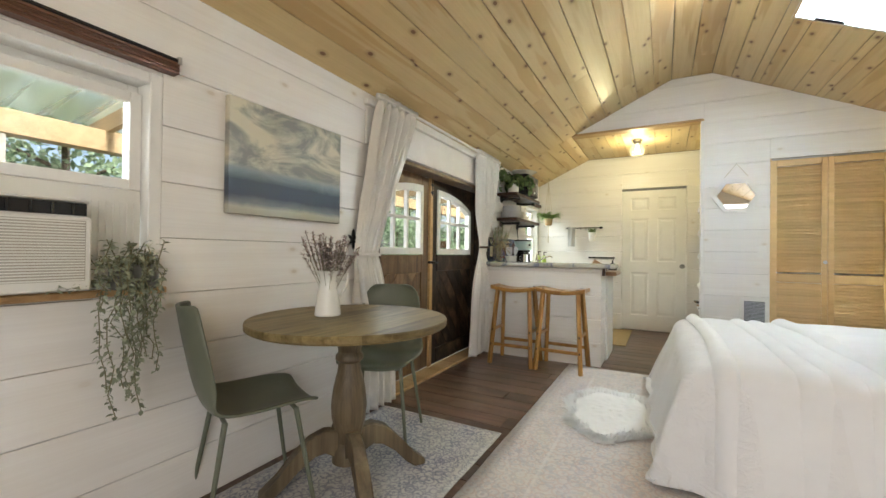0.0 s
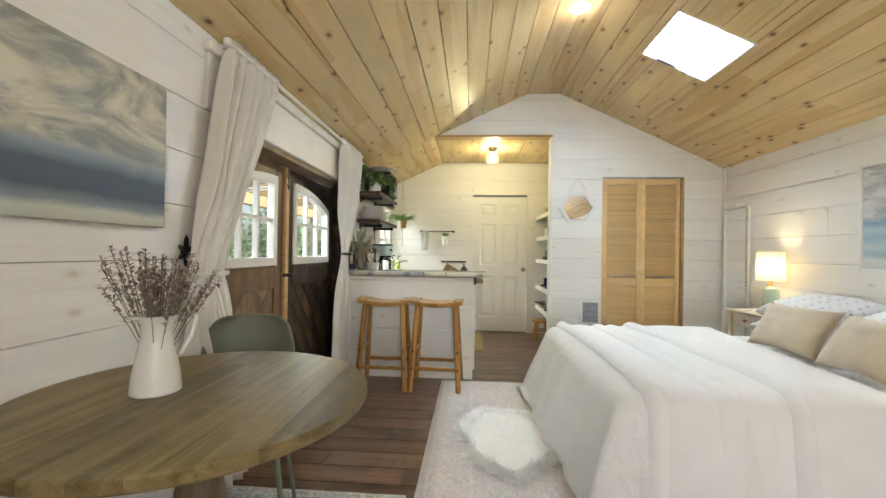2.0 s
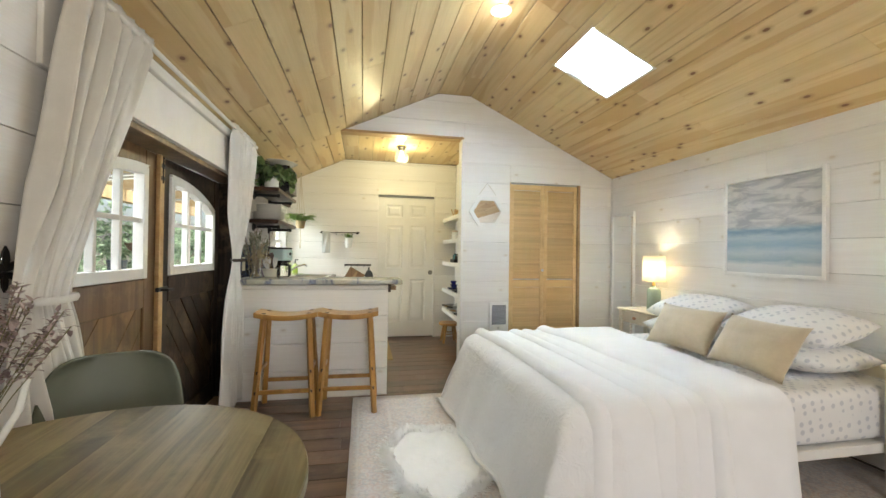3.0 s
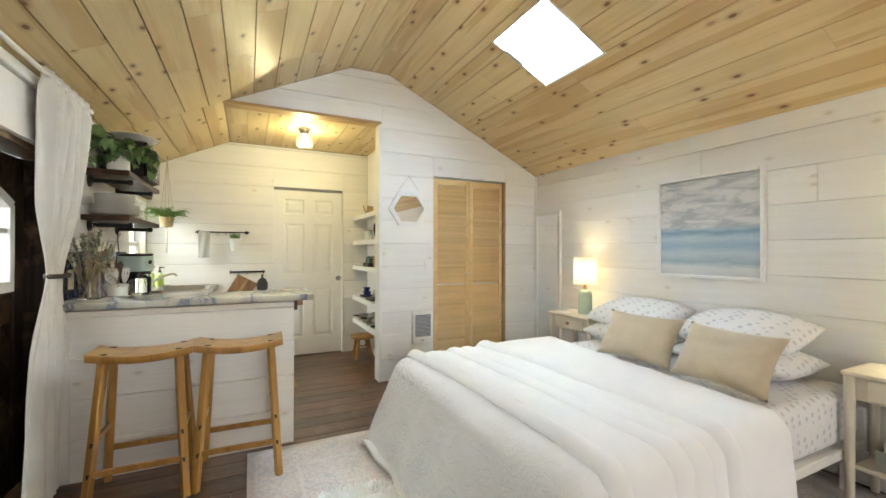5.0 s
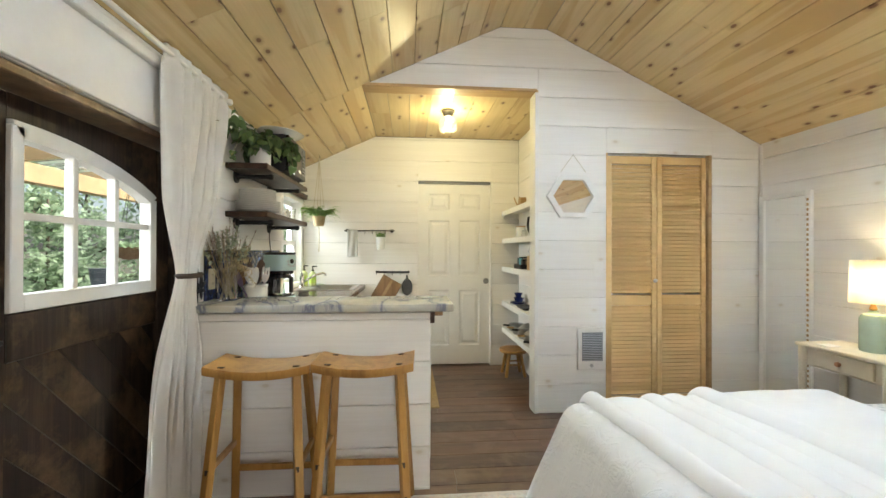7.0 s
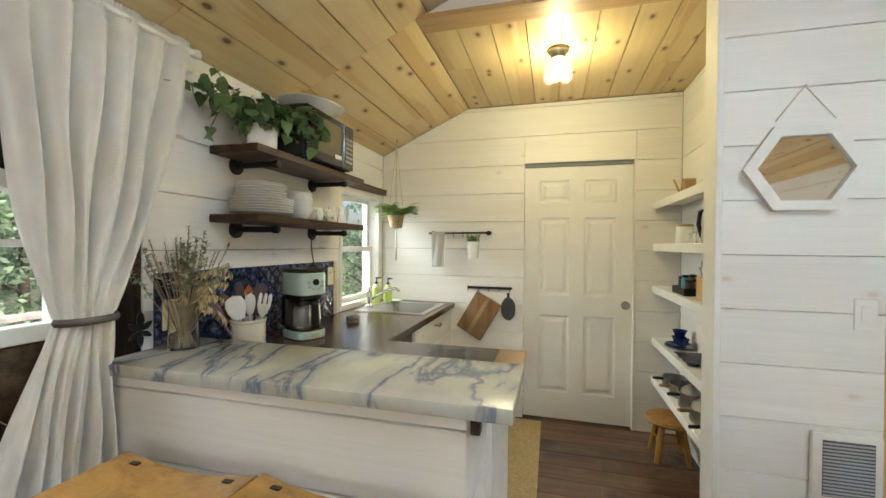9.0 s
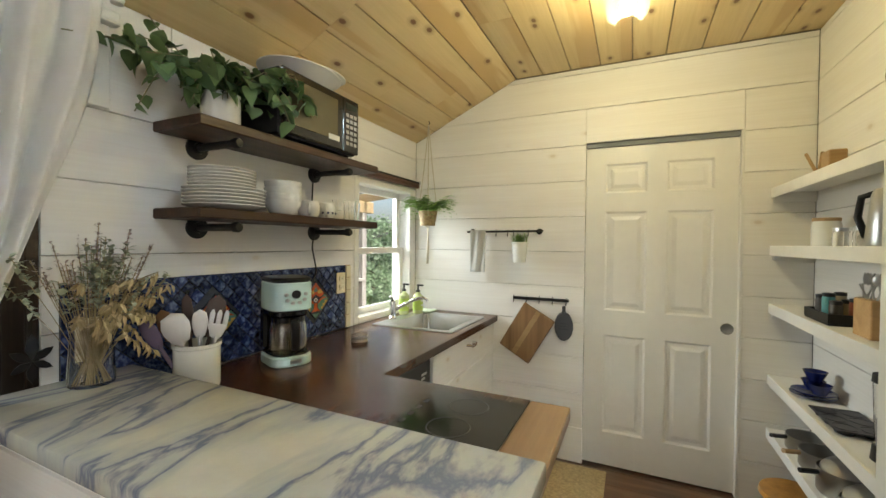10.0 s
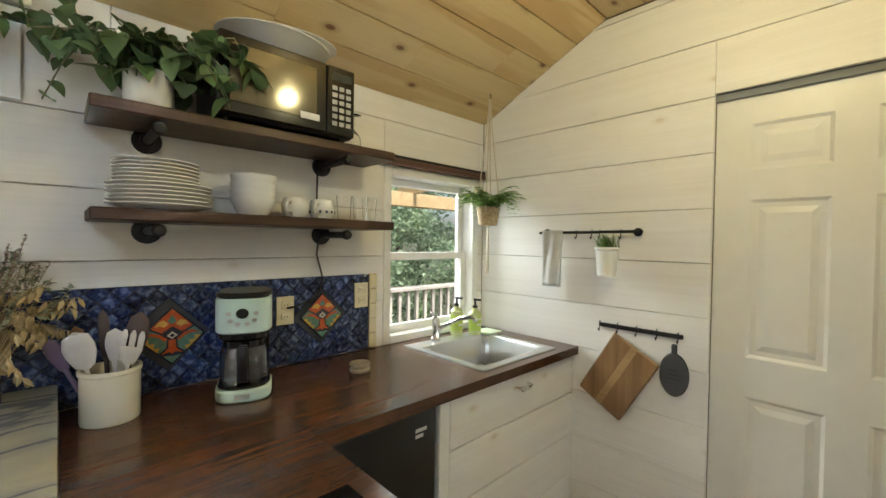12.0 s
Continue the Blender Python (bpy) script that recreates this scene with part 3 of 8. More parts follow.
for x0, x1 in ((CLOSET[0] + 0.015, xm - 0.002), (xm + 0.002, CLOSET[1] - 0.034)):
    lf = part("bifold_leaf", B(x0, x0 + 0.042, YL0, YL1, 0.012, CLOSET[3] - 0.016, 0.003), M_LOUVRE, door_2)
    part("stile", B(x1 - 0.042, x1, YL0, YL1, 0.012, CLOSET[3] - 0.016, 0.003), M_LOUVRE, lf)
    for z0, z1 in ((0.012, 0.11), (0.83, 0.915), (1.965, CLOSET[3] - 0.016)):
        part("rail", B(x0 + 0.0425, x1 - 0.0425, YL0 + 0.002, YL1 - 0.002, z0, z1, 0.003), M_LOUVRE, lf)
    if slat_mesh is None:
        slat_mesh = mesh_of("slat", B(x0 + 0.0425, x1 - 0.0425, -0.021, 0.021, -0.0032, 0.0032, 0.002, m=pose(-(x0 + x1) / 2, 0, 0) ), M_LOUVRE)
    for z0, z1 in ((0.125, 0.825), (0.93, 1.96)):
        count = round((z1 - z0) / 0.030)
        for i in range(count):
            s = new("slat", slat_mesh)
            s.parent = lf
            s.matrix_basis = pose((x0 + x1) / 2, (YL0 + YL1) / 2 - 0.001, z0 + (i + 0.5) * (z1 - z0) / count, 50, 0, 0)
    if x0 < xm < x1 + 0.1:
        kn = bmesh.new()
        lathe(kn, [(0, 0.028), (0.014, 0.024), (0.017, 0.015), (0.008, 0.006), (0.008, 0), (0, 0)], (0, 0, 0), 14, pose(x1 - 0.02, YL0, 1.03, 90))
        part("knob", kn, M_STEEL, lf, "small round metal knob", smooth=True)

# ---- six-panel sliding door ----
door_3 = solo("door_3", B(KDOOR[1] - 0.012, KDOOR[1], YK - 0.004, YK + 0.12, 0, KDOOR[3], 0.002), M_TRIM, "white six-panel sliding kitchen door, closed", kind="structure")
# Track coloured dark grey to stand in for the shaded gap above the door.
part("head_track", B(KDOOR[0], KDOOR[1] - 0.013, YK + 0.02, YK + 0.09, KDOOR[3] - 0.03, KDOOR[3] - 0.001, 0.002), plain("shadow_gap_grey", (0.20, 0.21, 0.22), 0.6), door_3, "metal door track coloured grey for the shadow gap above the door")
M_DOORPAINT = plain("semi_gloss_door_paint", (0.80, 0.79, 0.75), 0.35, vary=0.02, bumpy=0.05)
yd0, yd1 = YK + 0.035, YK + 0.07
x0, x1 = KDOOR[0] + 0.0, KDOOR[1] - 0.013
holes = []
cw = (x1 - x0 - 0.115 * 2 - 0.105) / 2
for c in (0, 1):
    px = x0 + 0.115 + c * (cw + 0.105)
    for z0, z1 in ((0.22, 0.83), (0.985, 1.60), (1.715, 1.895)):
        holes.append((px, px + cw, z0, z1))
bm = bmesh.new()
for a, b, c, d in cut([(x0, x1, 0.012, 2.0)], holes):
    box(bm, a, b, yd0, yd1, c, d)
panel = part("door_slab", bm, M_DOORPAINT, door_3)
for a, b, c, d in holes:
    bm = bmesh.new()
    rings = []
    for off, y in ((0.0, yd0), (0.012, yd0 + 0.008), (0.030, yd0 + 0.008), (0.052, yd0 + 0.002)):
        rings.append([bm.verts.new(p) for p in ((a + off, y, c + off), (b - off, y, c + off), (b - off, y, d - off), (a + off, y, d - off))])
    for r, q in zip(rings, rings[1:]):
        for i in range(4):
            bm.faces.new((r[i], r[(i + 1) % 4], q[(i + 1) % 4], q[i]))
    bm.faces.new(rings[-1])
    part("raised_panel", bm, M_DOORPAINT, panel)
bm = bmesh.new()
lathe(bm, [(0.032, 0.0), (0.032, 0.003), (0.029, 0.005), (0.026, 0.003), (0, 0.002)], (0, 0, 0), 24, pose(0.468, yd0, 0.93, 90))
part("finger_pull", bm, plain("satin_nickel", (0.30, 0.29, 0.27), 0.35, 0.9), panel, "round brushed steel finger pull", smooth=True)
solo("wall_back_room", B(-0.7, 0.95, YK + 0.18, YK + 0.22, 0, 2.3), M_DRY, "plain wall behind the sliding door", kind="structure")

# ---- curtains ----
rodc = thing("curtain_rod", "slim white curtain rod with round ends", "curtain rod", (XL, 3.78, 2.11))
part("pole", R((XL + 0.085, 2.66, 2.115), (XL + 0.085, 4.90, 2.115), 0.012, n=14), M_TRIM, rodc, smooth=True)
for y in (2.655, 4.905):
    part("finial", L([(0, -0.02), (0.016, -0.014), (0.02, 0), (0.016, 0.014), (0, 0.02)], (XL + 0.085, y, 2.115), 14), M_TRIM, rodc, smooth=True)
for y in (2.70, 4.87):
    part("bracket", B(XL, XL + 0.085, y - 0.008, y + 0.008, 2.105, 2.125, 0.003), M_TRIM, rodc)


def curtain(y0, y1, tie_y, tie_z, hem0, hem1, seed, label, slack, hw=0.075, cord=(0.06, 0.045, 0.035)):
    """A gathered curtain panel, tied at one height."""
    c = thing("curtain", label, "curtain", (XL + 0.085, (hem0 + hem1) / 2, 0.02))
    bm = bmesh.new()
    rg = random.Random(seed)
    ph = [rg.uniform(0, 6.28) for _ in range(6)]
    nz, nu = 70, 110
    rows = []
    for i in range(nz + 1):
        z = 2.145 - i / nz * 2.12
        if z > tie_z:
            t = (2.145 - z) / (2.145 - tie_z)
            e = t ** slack
            a, b = y0 + (tie_y - hw - y0) * e, y1 + (tie_y + hw - y1) * e
        else:
            t = (tie_z - z) / tie_z
            e = 1 - (1 - t) ** 2.2
            a, b = tie_y - hw + (hem0 - tie_y + hw) * e, tie_y + hw + (hem1 - tie_y - hw) * e
        near = max(0.25, min(1, abs(z - tie_z) / 0.35))
        row = []
        for k in range(nu + 1):
            u = k / nu
            fold = math.sin(u * 38 + ph[0] + 0.8 * math.sin(z * 2.2 + ph[1])) + 0.45 * math.sin(u * 71 + ph[2] + z) + 0.3 * math.sin(u * 15 + z * 3 + ph[3])
            amp = 0.028 * near * (1.0 if z < 2.08 else 0.6)
            x = XL + 0.085 - 0.035 * min(1.0, t if z > tie_z else 1.0) + fold * amp
            if z > 2.09:
                x = XL + 0.085 + (fold * 0.5 + (1 if k % 2 else -1)) * 0.010
            row.append(bm.verts.new((max(XL + 0.014, x), a + (b - a) * u + 0.006 * math.sin(z * 9 + u * 12 + ph[4]), z)))
        rows.append(row)
    for a, b in zip(rows, rows[1:]):
        for k in range(nu):
            bm.faces.new((a[k], a[k + 1], b[k + 1], b[k]))
    pn = part("panel", bm, M_CURTAIN, c, smooth="all")
    so = pn.modifiers.new("thick", "SOLIDIFY")
    so.thickness = 0.003
    part("tieback", L([(0.078, -0.012), (0.084, 0), (0.078, 0.012), (0.07, 0)], (0, 0, 0), 24, pose(XL + 0.06, tie_y, tie_z) @ Matrix.Diagonal((0.6, hw / 0.078, 1, 1))), plain("tie_cord", cord, 0.8), c, "cord tieback", smooth=True)
    return c


curtain(4.30, 4.88, 4.54, 1.14, 4.24, 4.64, 5, "off-white cotton curtain tied with a dark cord beside the bar", 1.7, 0.085)
curtain(2.69, 3.16, 2.60, 1.06, 2.50, 2.94, 6, "off-white cotton curtain drawn back beside the doors", 0.9, 0.115, (0.68, 0.66, 0.62))
hook = thing("curtain_hook", "black iron leaf-shaped holdback hook on the wall", "hook", (XL, 2.50, 1.15))
for a, ln in ((90, 0.075), (35, 0.055), (145, 0.055), (-30, 0.05), (210, 0.05), (-90, 0.06)):
    lf = [(0.0, 0.0), (ln * 0.45, ln * 0.2), (ln * 0.75, ln * 0.15), (ln, 0.0), (ln * 0.75, -ln * 0.15), (ln * 0.45, -ln * 0.2)]
    ca, sa = math.cos(radians(a)), math.sin(radians(a))
    part("leaf", P([(2.50 + u * ca - v * sa, 1.15 + u * sa + v * ca) for u, v in lf], "x", XL + 0.018, XL + 0.023), M_BLACK, hook)
part("stem", R((XL, 2.5, 1.15), (XL + 0.02, 2.5, 1.15), 0.006, n=8), M_BLACK, hook)
copy_thing(hook, pose(XL, 4.735, 1.06))

# ---- porch and garden ----
M_GROUND = plain("garden_soil", (0.07, 0.075, 0.035), 0.95, vary=0.3, scale=2.0, bumpy=0.5, bscale=20)
M_DECK = wood("grey_deck", (0.22, 0.19, 0.15), (0.32, 0.28, 0.22), (0.40, 0.35, 0.28), "y", 0.7, vary=0.2)
M_TIMBER = wood("porch_timber", (0.34, 0.24, 0.12), (0.46, 0.34, 0.18), (0.55, 0.42, 0.24), "x", 0.6, vary=0.15)
M_GREYTIMBER = wood("weathered_timber", (0.30, 0.28, 0.25), (0.42, 0.39, 0.35), (0.5, 0.47, 0.42), "z", 0.7, vary=0.15)
solo("ground", B(-400, 400, -400, 400, -0.75, -0.7), M_GROUND, "dark garden ground around the cabin", kind="structure")
solo("porch_deck", B(-3.7, XL - 0.165, -3.0, 9.0, -0.14, -0.03), M_DECK, "grey boarded porch deck", kind="structure")
porch = thing("porch_roof", "open timber porch roof with clear corrugated panels", "porch", (-2.6, 3, 2.2))
for i in range(13):
    y = -3.0 + i
    m = pose(-2.65, y, 2.12, 0, -6, 0)
    part("rafter", B(-1.15, 1.1, -0.022, 0.022, -0.06, 0.06, m=m), M_TIMBER, porch)
part("beam", B(-3.62, -3.50, -3.2, 9.2, 1.82, 1.98, 0.005), M_TIMBER, porch)
m_cor, n_, l_, b_ = nodes_of("clear_corrugated_sheet")
b_.inputs["Base Color"].default_value, b_.inputs["Roughness"].default_value = (0.86, 0.91, 0.92, 1), 0.4
b_.inputs["Transmission Weight"].default_value, b_.inputs["IOR"].default_value = 0.85, 1.05
bm = bmesh.new()
prev = None
for i in range(241):
    y = -3.2 + i * 0.0517
    z = 0.012 * math.cos(i * math.pi / 2)
    cur = [bm.verts.new((-1.2, y, 0.075 + z)), bm.verts.new((1.12, y, 0.075 + z))]
    if prev:
        bm.faces.new((prev[0], prev[1], cur[1], cur[0]))
    prev = cur
bmesh.ops.transform(bm, matrix=pose(-2.65, 0, 2.12, 0, -6, 0), verts=bm.verts)
sh = part("roof_sheet", bm, m_cor, porch, "clear corrugated roof sheet", smooth="all")
sh.visible_shadow = False
for y in (-1.5, 1.4, 4.6, 9.0):
    tagged(solo("porch_post", B(-3.61, -3.51, y - 0.05, y + 0.05, -0.03, 1.82, 0.006), M_GREYTIMBER, "square weathered timber porch post", "post", group="porch posts"))
rail = thing("porch_railing", "weathered timber railing with square balusters along the porch", "railing", (-3.56, 3, -0.03))
part("handrail", B(-3.63, -3.49, -3.0, 9.0, 0.84, 0.88, 0.005), M_GREYTIMBER, rail)
part("bottom_rail", B(-3.58, -3.54, -3.0, 9.0, 0.06, 0.12, 0.005), M_GREYTIMBER, rail)
bal = mesh_of("baluster", B(-0.018, 0.018, -0.018, 0.018, 0.12, 0.84), M_GREYTIMBER)
for i in range(92):
    s = new("baluster", bal)
    s.parent, s.matrix_parent_inverse, s.location = rail, BASE[rail.name], (-3.56, -2.95 + i * 0.13, 0)
planter = thing("planter", "dark grey bucket planter on the porch railing", "planter", (-3.55, 6.95, 0.88))
part("pot", L([(0, 0), (0.085, 0), (0.11, 0.19), (0.1, 0.19), (0.09, 0.15), (0, 0.15)], (-3.55, 6.95, 0.88), 20), plain("slate_glaze", (0.08, 0.1, 0.12), 0.4), planter, smooth=True)


def leaf_mat(name, dark, light, trans=0.35):
    m, n, l, b = nodes_of(name)
    g = n.new("ShaderNodeNewGeometry")
    c = ramp(n, l, g.outputs["Random Per Island"], [(0.0, dark), (0.6, light), (1.0, tuple(min(1, v * 1.5) for v in light))])
    l.new(c, b.inputs["Base Color"])
    b.inputs["Roughness"].default_value = 0.5
    t, mx = n.new("ShaderNodeBsdfTranslucent"), n.new("ShaderNodeMixShader")
    l.new(c, t.inputs[0])
    mx.inputs[0].default_value = trans
    l.new(b.outputs[0], mx.inputs[1])
    l.new(t.outputs[0], mx.inputs[2])
    l.new(mx.outputs[0], n["Material Output"].inputs[0])
    return m


M_LEAF = leaf_mat("garden_leaves", (0.14, 0.22, 0.12), (0.30, 0.40, 0.25), 0.5)
M_LEAF_IN = leaf_mat("house_plant_leaves", (0.045, 0.092, 0.032), (0.125, 0.20, 0.075), 0.25)
M_BARK = plain("bark", (0.10, 0.075, 0.05), 0.9, vary=0.3, scale=12, bumpy=0.6)


def add_leaf(bm, p, d, up, ln, wd, bend=0.25):
    """One leaf: a pointed blade folded a little along its middle."""
    d, up = d.normalized(), up
    s = d.cross(up)
    if s.length < 1e-4:
        s = d.orthogonal()
    s.normalize()
    nrm = s.cross(d)
    a, tip = bm.verts.new(p), bm.verts.new(p + d * ln - nrm * ln * bend)
    m1, m2 = p + d * ln * 0.35, p + d * ln * 0.7 - nrm * ln * bend * 0.4
    l1, r1 = bm.verts.new(m1 + s * wd / 2 + nrm * wd * 0.12), bm.verts.new(m1 - s * wd / 2 + nrm * wd * 0.12)
    l2, r2 = bm.verts.new(m2 + s * wd * 0.36 + nrm * wd * 0.08), bm.verts.new(m2 - s * wd * 0.36 + nrm * wd * 0.08)
    c1, c2 = bm.verts.new(m1), bm.verts.new(m2)
    for f in ((a, c1, l1), (a, r1, c1), (c1, c2, l2, l1), (c1, r1, r2, c2), (c2, tip, l2), (c2, r2, tip)):
        bm.faces.new(f)


def add_heart(bm, p, d, up, ln, wd, bend=0.3):
    """One heart-shaped leaf, cupped along its middle and drooping at the tip."""
    d = d.normalized()
    side = d.cross(up)
    if side.length < 1e-4:
        side = d.orthogonal()
    side.normalize()
    nrm = side.cross(d)

    def at(u, v):
        return bm.verts.new(p + d * ln * u + side * wd * v + nrm * (0.22 * abs(v) * wd - bend * ln * max(0.0, u) ** 2))
    mid = [at(u, 0) for u in (0.0, 0.22, 0.5, 0.78, 1.0)]
    for sg in (1, -1):
        rim = [at(u, v * sg) for u, v in ((-0.10, 0.20), (0.0, 0.42), (0.22, 0.52), (0.5, 0.43), (0.78, 0.20))]
        for f in ((mid[0], rim[0], rim[1]), (mid[0], rim[1], rim[2], mid[1]), (mid[1], rim[2], rim[3], mid[2]), (mid[2], rim[3], rim[4], mid[3]), (mid[3], rim[4], mid[4])):
            bm.faces.new(f if sg > 0 else f[::-1])


def tree(at, h, spread, seed, label, low=0.25, count=2600, size=0.16):
    rg = random.Random(seed)
    t = thing("tree", label, "tree", at, 0, "garden trees")
    bm = bmesh.new()
    base = Vector(at)
    lean = Vector((rg.uniform(-0.2, 0.2), rg.uniform(-0.2, 0.2), 0))
    tube(bm, [base + Vector((0, 0, h * k / 6)) + lean * k * k / 36 for k in range(7)], 0.05 * h / 3, 8, 0.012)
    tips = []
    for k in range(26):
        z = rg.uniform(low, 0.95)
        a = rg.uniform(0, 6.28)
        r = spread * (1.1 - 0.75 * z) * rg.uniform(0.5, 1.1)
        p0 = base + Vector((0, 0, h * z)) + lean * z * z
        p1 = p0 + Vector((math.cos(a) * r * 0.5, math.sin(a) * r * 0.5, 0.1 * h * rg.uniform(0.2, 1)))
        p2 = p0 + Vector((math.cos(a) * r, math.sin(a) * r, 0.1 * h * rg.uniform(-0.6, 0.8)))
        tube(bm, [p0, p1, p2], 0.018 * h / 3, 5, 0.004)
        tips.append((p0, p1, p2))
    part("trunk", bm, M_BARK, t, smooth="all")
    vs, fs = [], []
    for _ in range(count):
        p0, p1, p2 = rg.choice(tips)
        u = rg.uniform(0.25, 1.05)
        p = p0.lerp(p1, u * 2) if u < 0.5 else p1.lerp(p2, u * 2 - 1)
        p = p + Vector((rg.gauss(0, 0.16), rg.gauss(0, 0.16), rg.gauss(0, 0.12))) * spread * 0.6
        d = Vector((rg.gauss(0, 1), rg.gauss(0, 1), rg.gauss(-0.3, 0.6))).normalized()
        s = d.orthogonal().normalized()
        s.rotate(Matrix.Rotation(rg.uniform(0, 6.28), 3, d))
        ln = size * rg.uniform(0.6, 1.2)
        k = len(vs)
        vs += [p, p + d * ln * 0.5 + s * ln * 0.26, p + d * ln, p + d * ln * 0.5 - s * ln * 0.26]
        fs.append((k, k + 1, k + 2, k + 3))
    me = bpy.data.meshes.new("crown")
    me.from_pydata([tuple(v) for v in vs], [], fs)
    me.materials.append(M_LEAF)
    ob = new("crown", me)
    ob.parent, ob.matrix_parent_inverse = t, BASE[t.name]
    return t


spots = ((-5.6, -1.6), (-6.0, 0.6), (-5.4, 2.4), (-6.1, 4.1), (-5.5, 5.6), (-6.2, 7.2), (-5.6, 8.8), (-6.5, 10.6), (-8.2, 1.5), (-8.6, 4.8), (-8.4, 8.2), (-9.0, 12.0), (-8.0, -3.5), (-4.7, 10.2), (-3.9, 11.6), (-5.4, 12.6), (-3.0, 12.8), (-4.4, 14.0))
for k, (x, y) in enumerate(spots):
    far = x < -7
    tree((x, y, -0.7), 5.6 if far else 2.7 + 0.9 * (k % 3), 2.1 if far else 1.25, 20 + k, "tall leafy green tree beyond the porch" if far else "low leafy green shrub tree beside the porch", 0.2 if far else 0.08, 6500 if far else 5400, 0.18 if far else 0.105)

HBX, HBY, HBZ = -3.3, 6.98, 1.16
basket = thing("hanging_basket", "brown fibre hanging basket of plants on the porch", "plant", (HBX, HBY, HBZ))
part("bowl", L([(0, 0), (0.06, 0.005), (0.13, 0.05), (0.17, 0.13), (0.16, 0.13), (0.12, 0.06), (0, 0.02)], (HBX, HBY, HBZ), 24), plain("coir_fibre", (0.20, 0.13, 0.075), 0.95, vary=0.3, scale=50, bumpy=0.8), basket, smooth=True)
for k in range(3):
    c, q = math.cos(k * 2.094 + 0.4), math.sin(k * 2.094 + 0.4)
    part("chain", R((HBX + 0.165 * c, HBY + 0.165 * q, HBZ + 0.13), (HBX, HBY, 1.99), 0.003, n=6), M_BLACK, basket)
rg = random.Random(15)
lv = bmesh.new()
for k in range(160):
    a, r = rg.uniform(0, 6.28), rg.uniform(0.0, 0.15)
    add_leaf(lv, Vector((HBX + r * math.cos(a), HBY + r * math.sin(a), HBZ + 0.11)), Vector((math.cos(a) * 0.5, math.sin(a) * 0.5, rg.uniform(0.1, 1.0))), Vector((0, 0, 1)), rg.uniform(0.06, 0.12), 0.035)
part("leaves", lv, M_LEAF, basket, "small green leaves")

# ---- living space: table, chairs, stools, bed ----
TX, TY = -1.05, 1.985
table = thing("round_table", "round weathered oak pedestal table with turned column", "table", (TX, TY, 0))
tabletop = part("tabletop", L([(0, 0.731), (0.44, 0.731), (0.442, 0.734), (0.442, 0.745), (0, 0.745)], (TX, TY, 0), 72), M_TABLE, table, smooth=True)
disc = [(0.455 * math.cos(k / 96 * 2 * math.pi), 0.455 * math.sin(k / 96 * 2 * math.pi)) for k in range(96)]
strip_edges = [-0.456, -0.372, -0.291, -0.198, -0.112, -0.021, 0.066, 0.152, 0.247, 0.331, 0.456]
for lo, hi in zip(strip_edges, strip_edges[1:]):
    strip = clip_poly(clip_poly(disc, lambda u, v: u - lo - 0.0004), lambda u, v: hi - 0.0004 - u)
    bm = bmesh.new()
    rings = [[bm.verts.new((TX + u * k, TY + v * k, z)) for u, v in strip] for k, z in ((0.99, 0.737), (1.0, 0.742), (1.0, 0.764), (0.993, 0.769))]
    for p, q in zip(rings, rings[1:]):
        for k in range(len(strip)):
            bm.faces.new((p[k - 1], p[k], q[k], q[k - 1]))
    bm.faces.new(rings[-1])
    part("plank", bm, M_TABLE, tabletop)
part("apron", L([(0, 0.69), (0.2, 0.69), (0.205, 0.7305), (0, 0.7305)], (TX, TY, 0), 40), M_TABLE, table, smooth=True)
part("column", L([(0, 0.10), (0.075, 0.10), (0.075, 0.16), (0.052, 0.19), (0.06, 0.22), (0.078, 0.30), (0.083, 0.36), (0.074, 0.44), (0.055, 0.52), (0.05, 0.56), (0.065, 0.575), (0.065, 0.59), (0.052, 0.61), (0.06, 0.65), (0.085, 0.67), (0.085, 0.69), (0, 0.69)], (TX, TY, 0), 32), M_COLUMN, table, smooth=True)
for a in (55, 145, 235, 325):
    m = pose(TX, TY, 0, 0, 0, a)
    bm = bmesh.new()
    prof = [(0.05, 0.12), (0.05, 0.25), (0.11, 0.262), (0.18, 0.235), (0.25, 0.165), (0.31, 0.085), (0.36, 0.05), (0.385, 0.034), (0.385, 0.006), (0.33, 0.006), (0.285, 0.04), (0.22, 0.11), (0.16, 0.16), (0.11, 0.17)]
    prism(bm, prof, "y", -0.030, 0.030)
    bmesh.ops.bevel(bm, geom=bm.edges[:], offset=0.006, segments=1, affect="EDGES")
    bmesh.ops.transform(bm, matrix=m, verts=bm.verts)
    part("foot", bm, M_COLUMN, table)


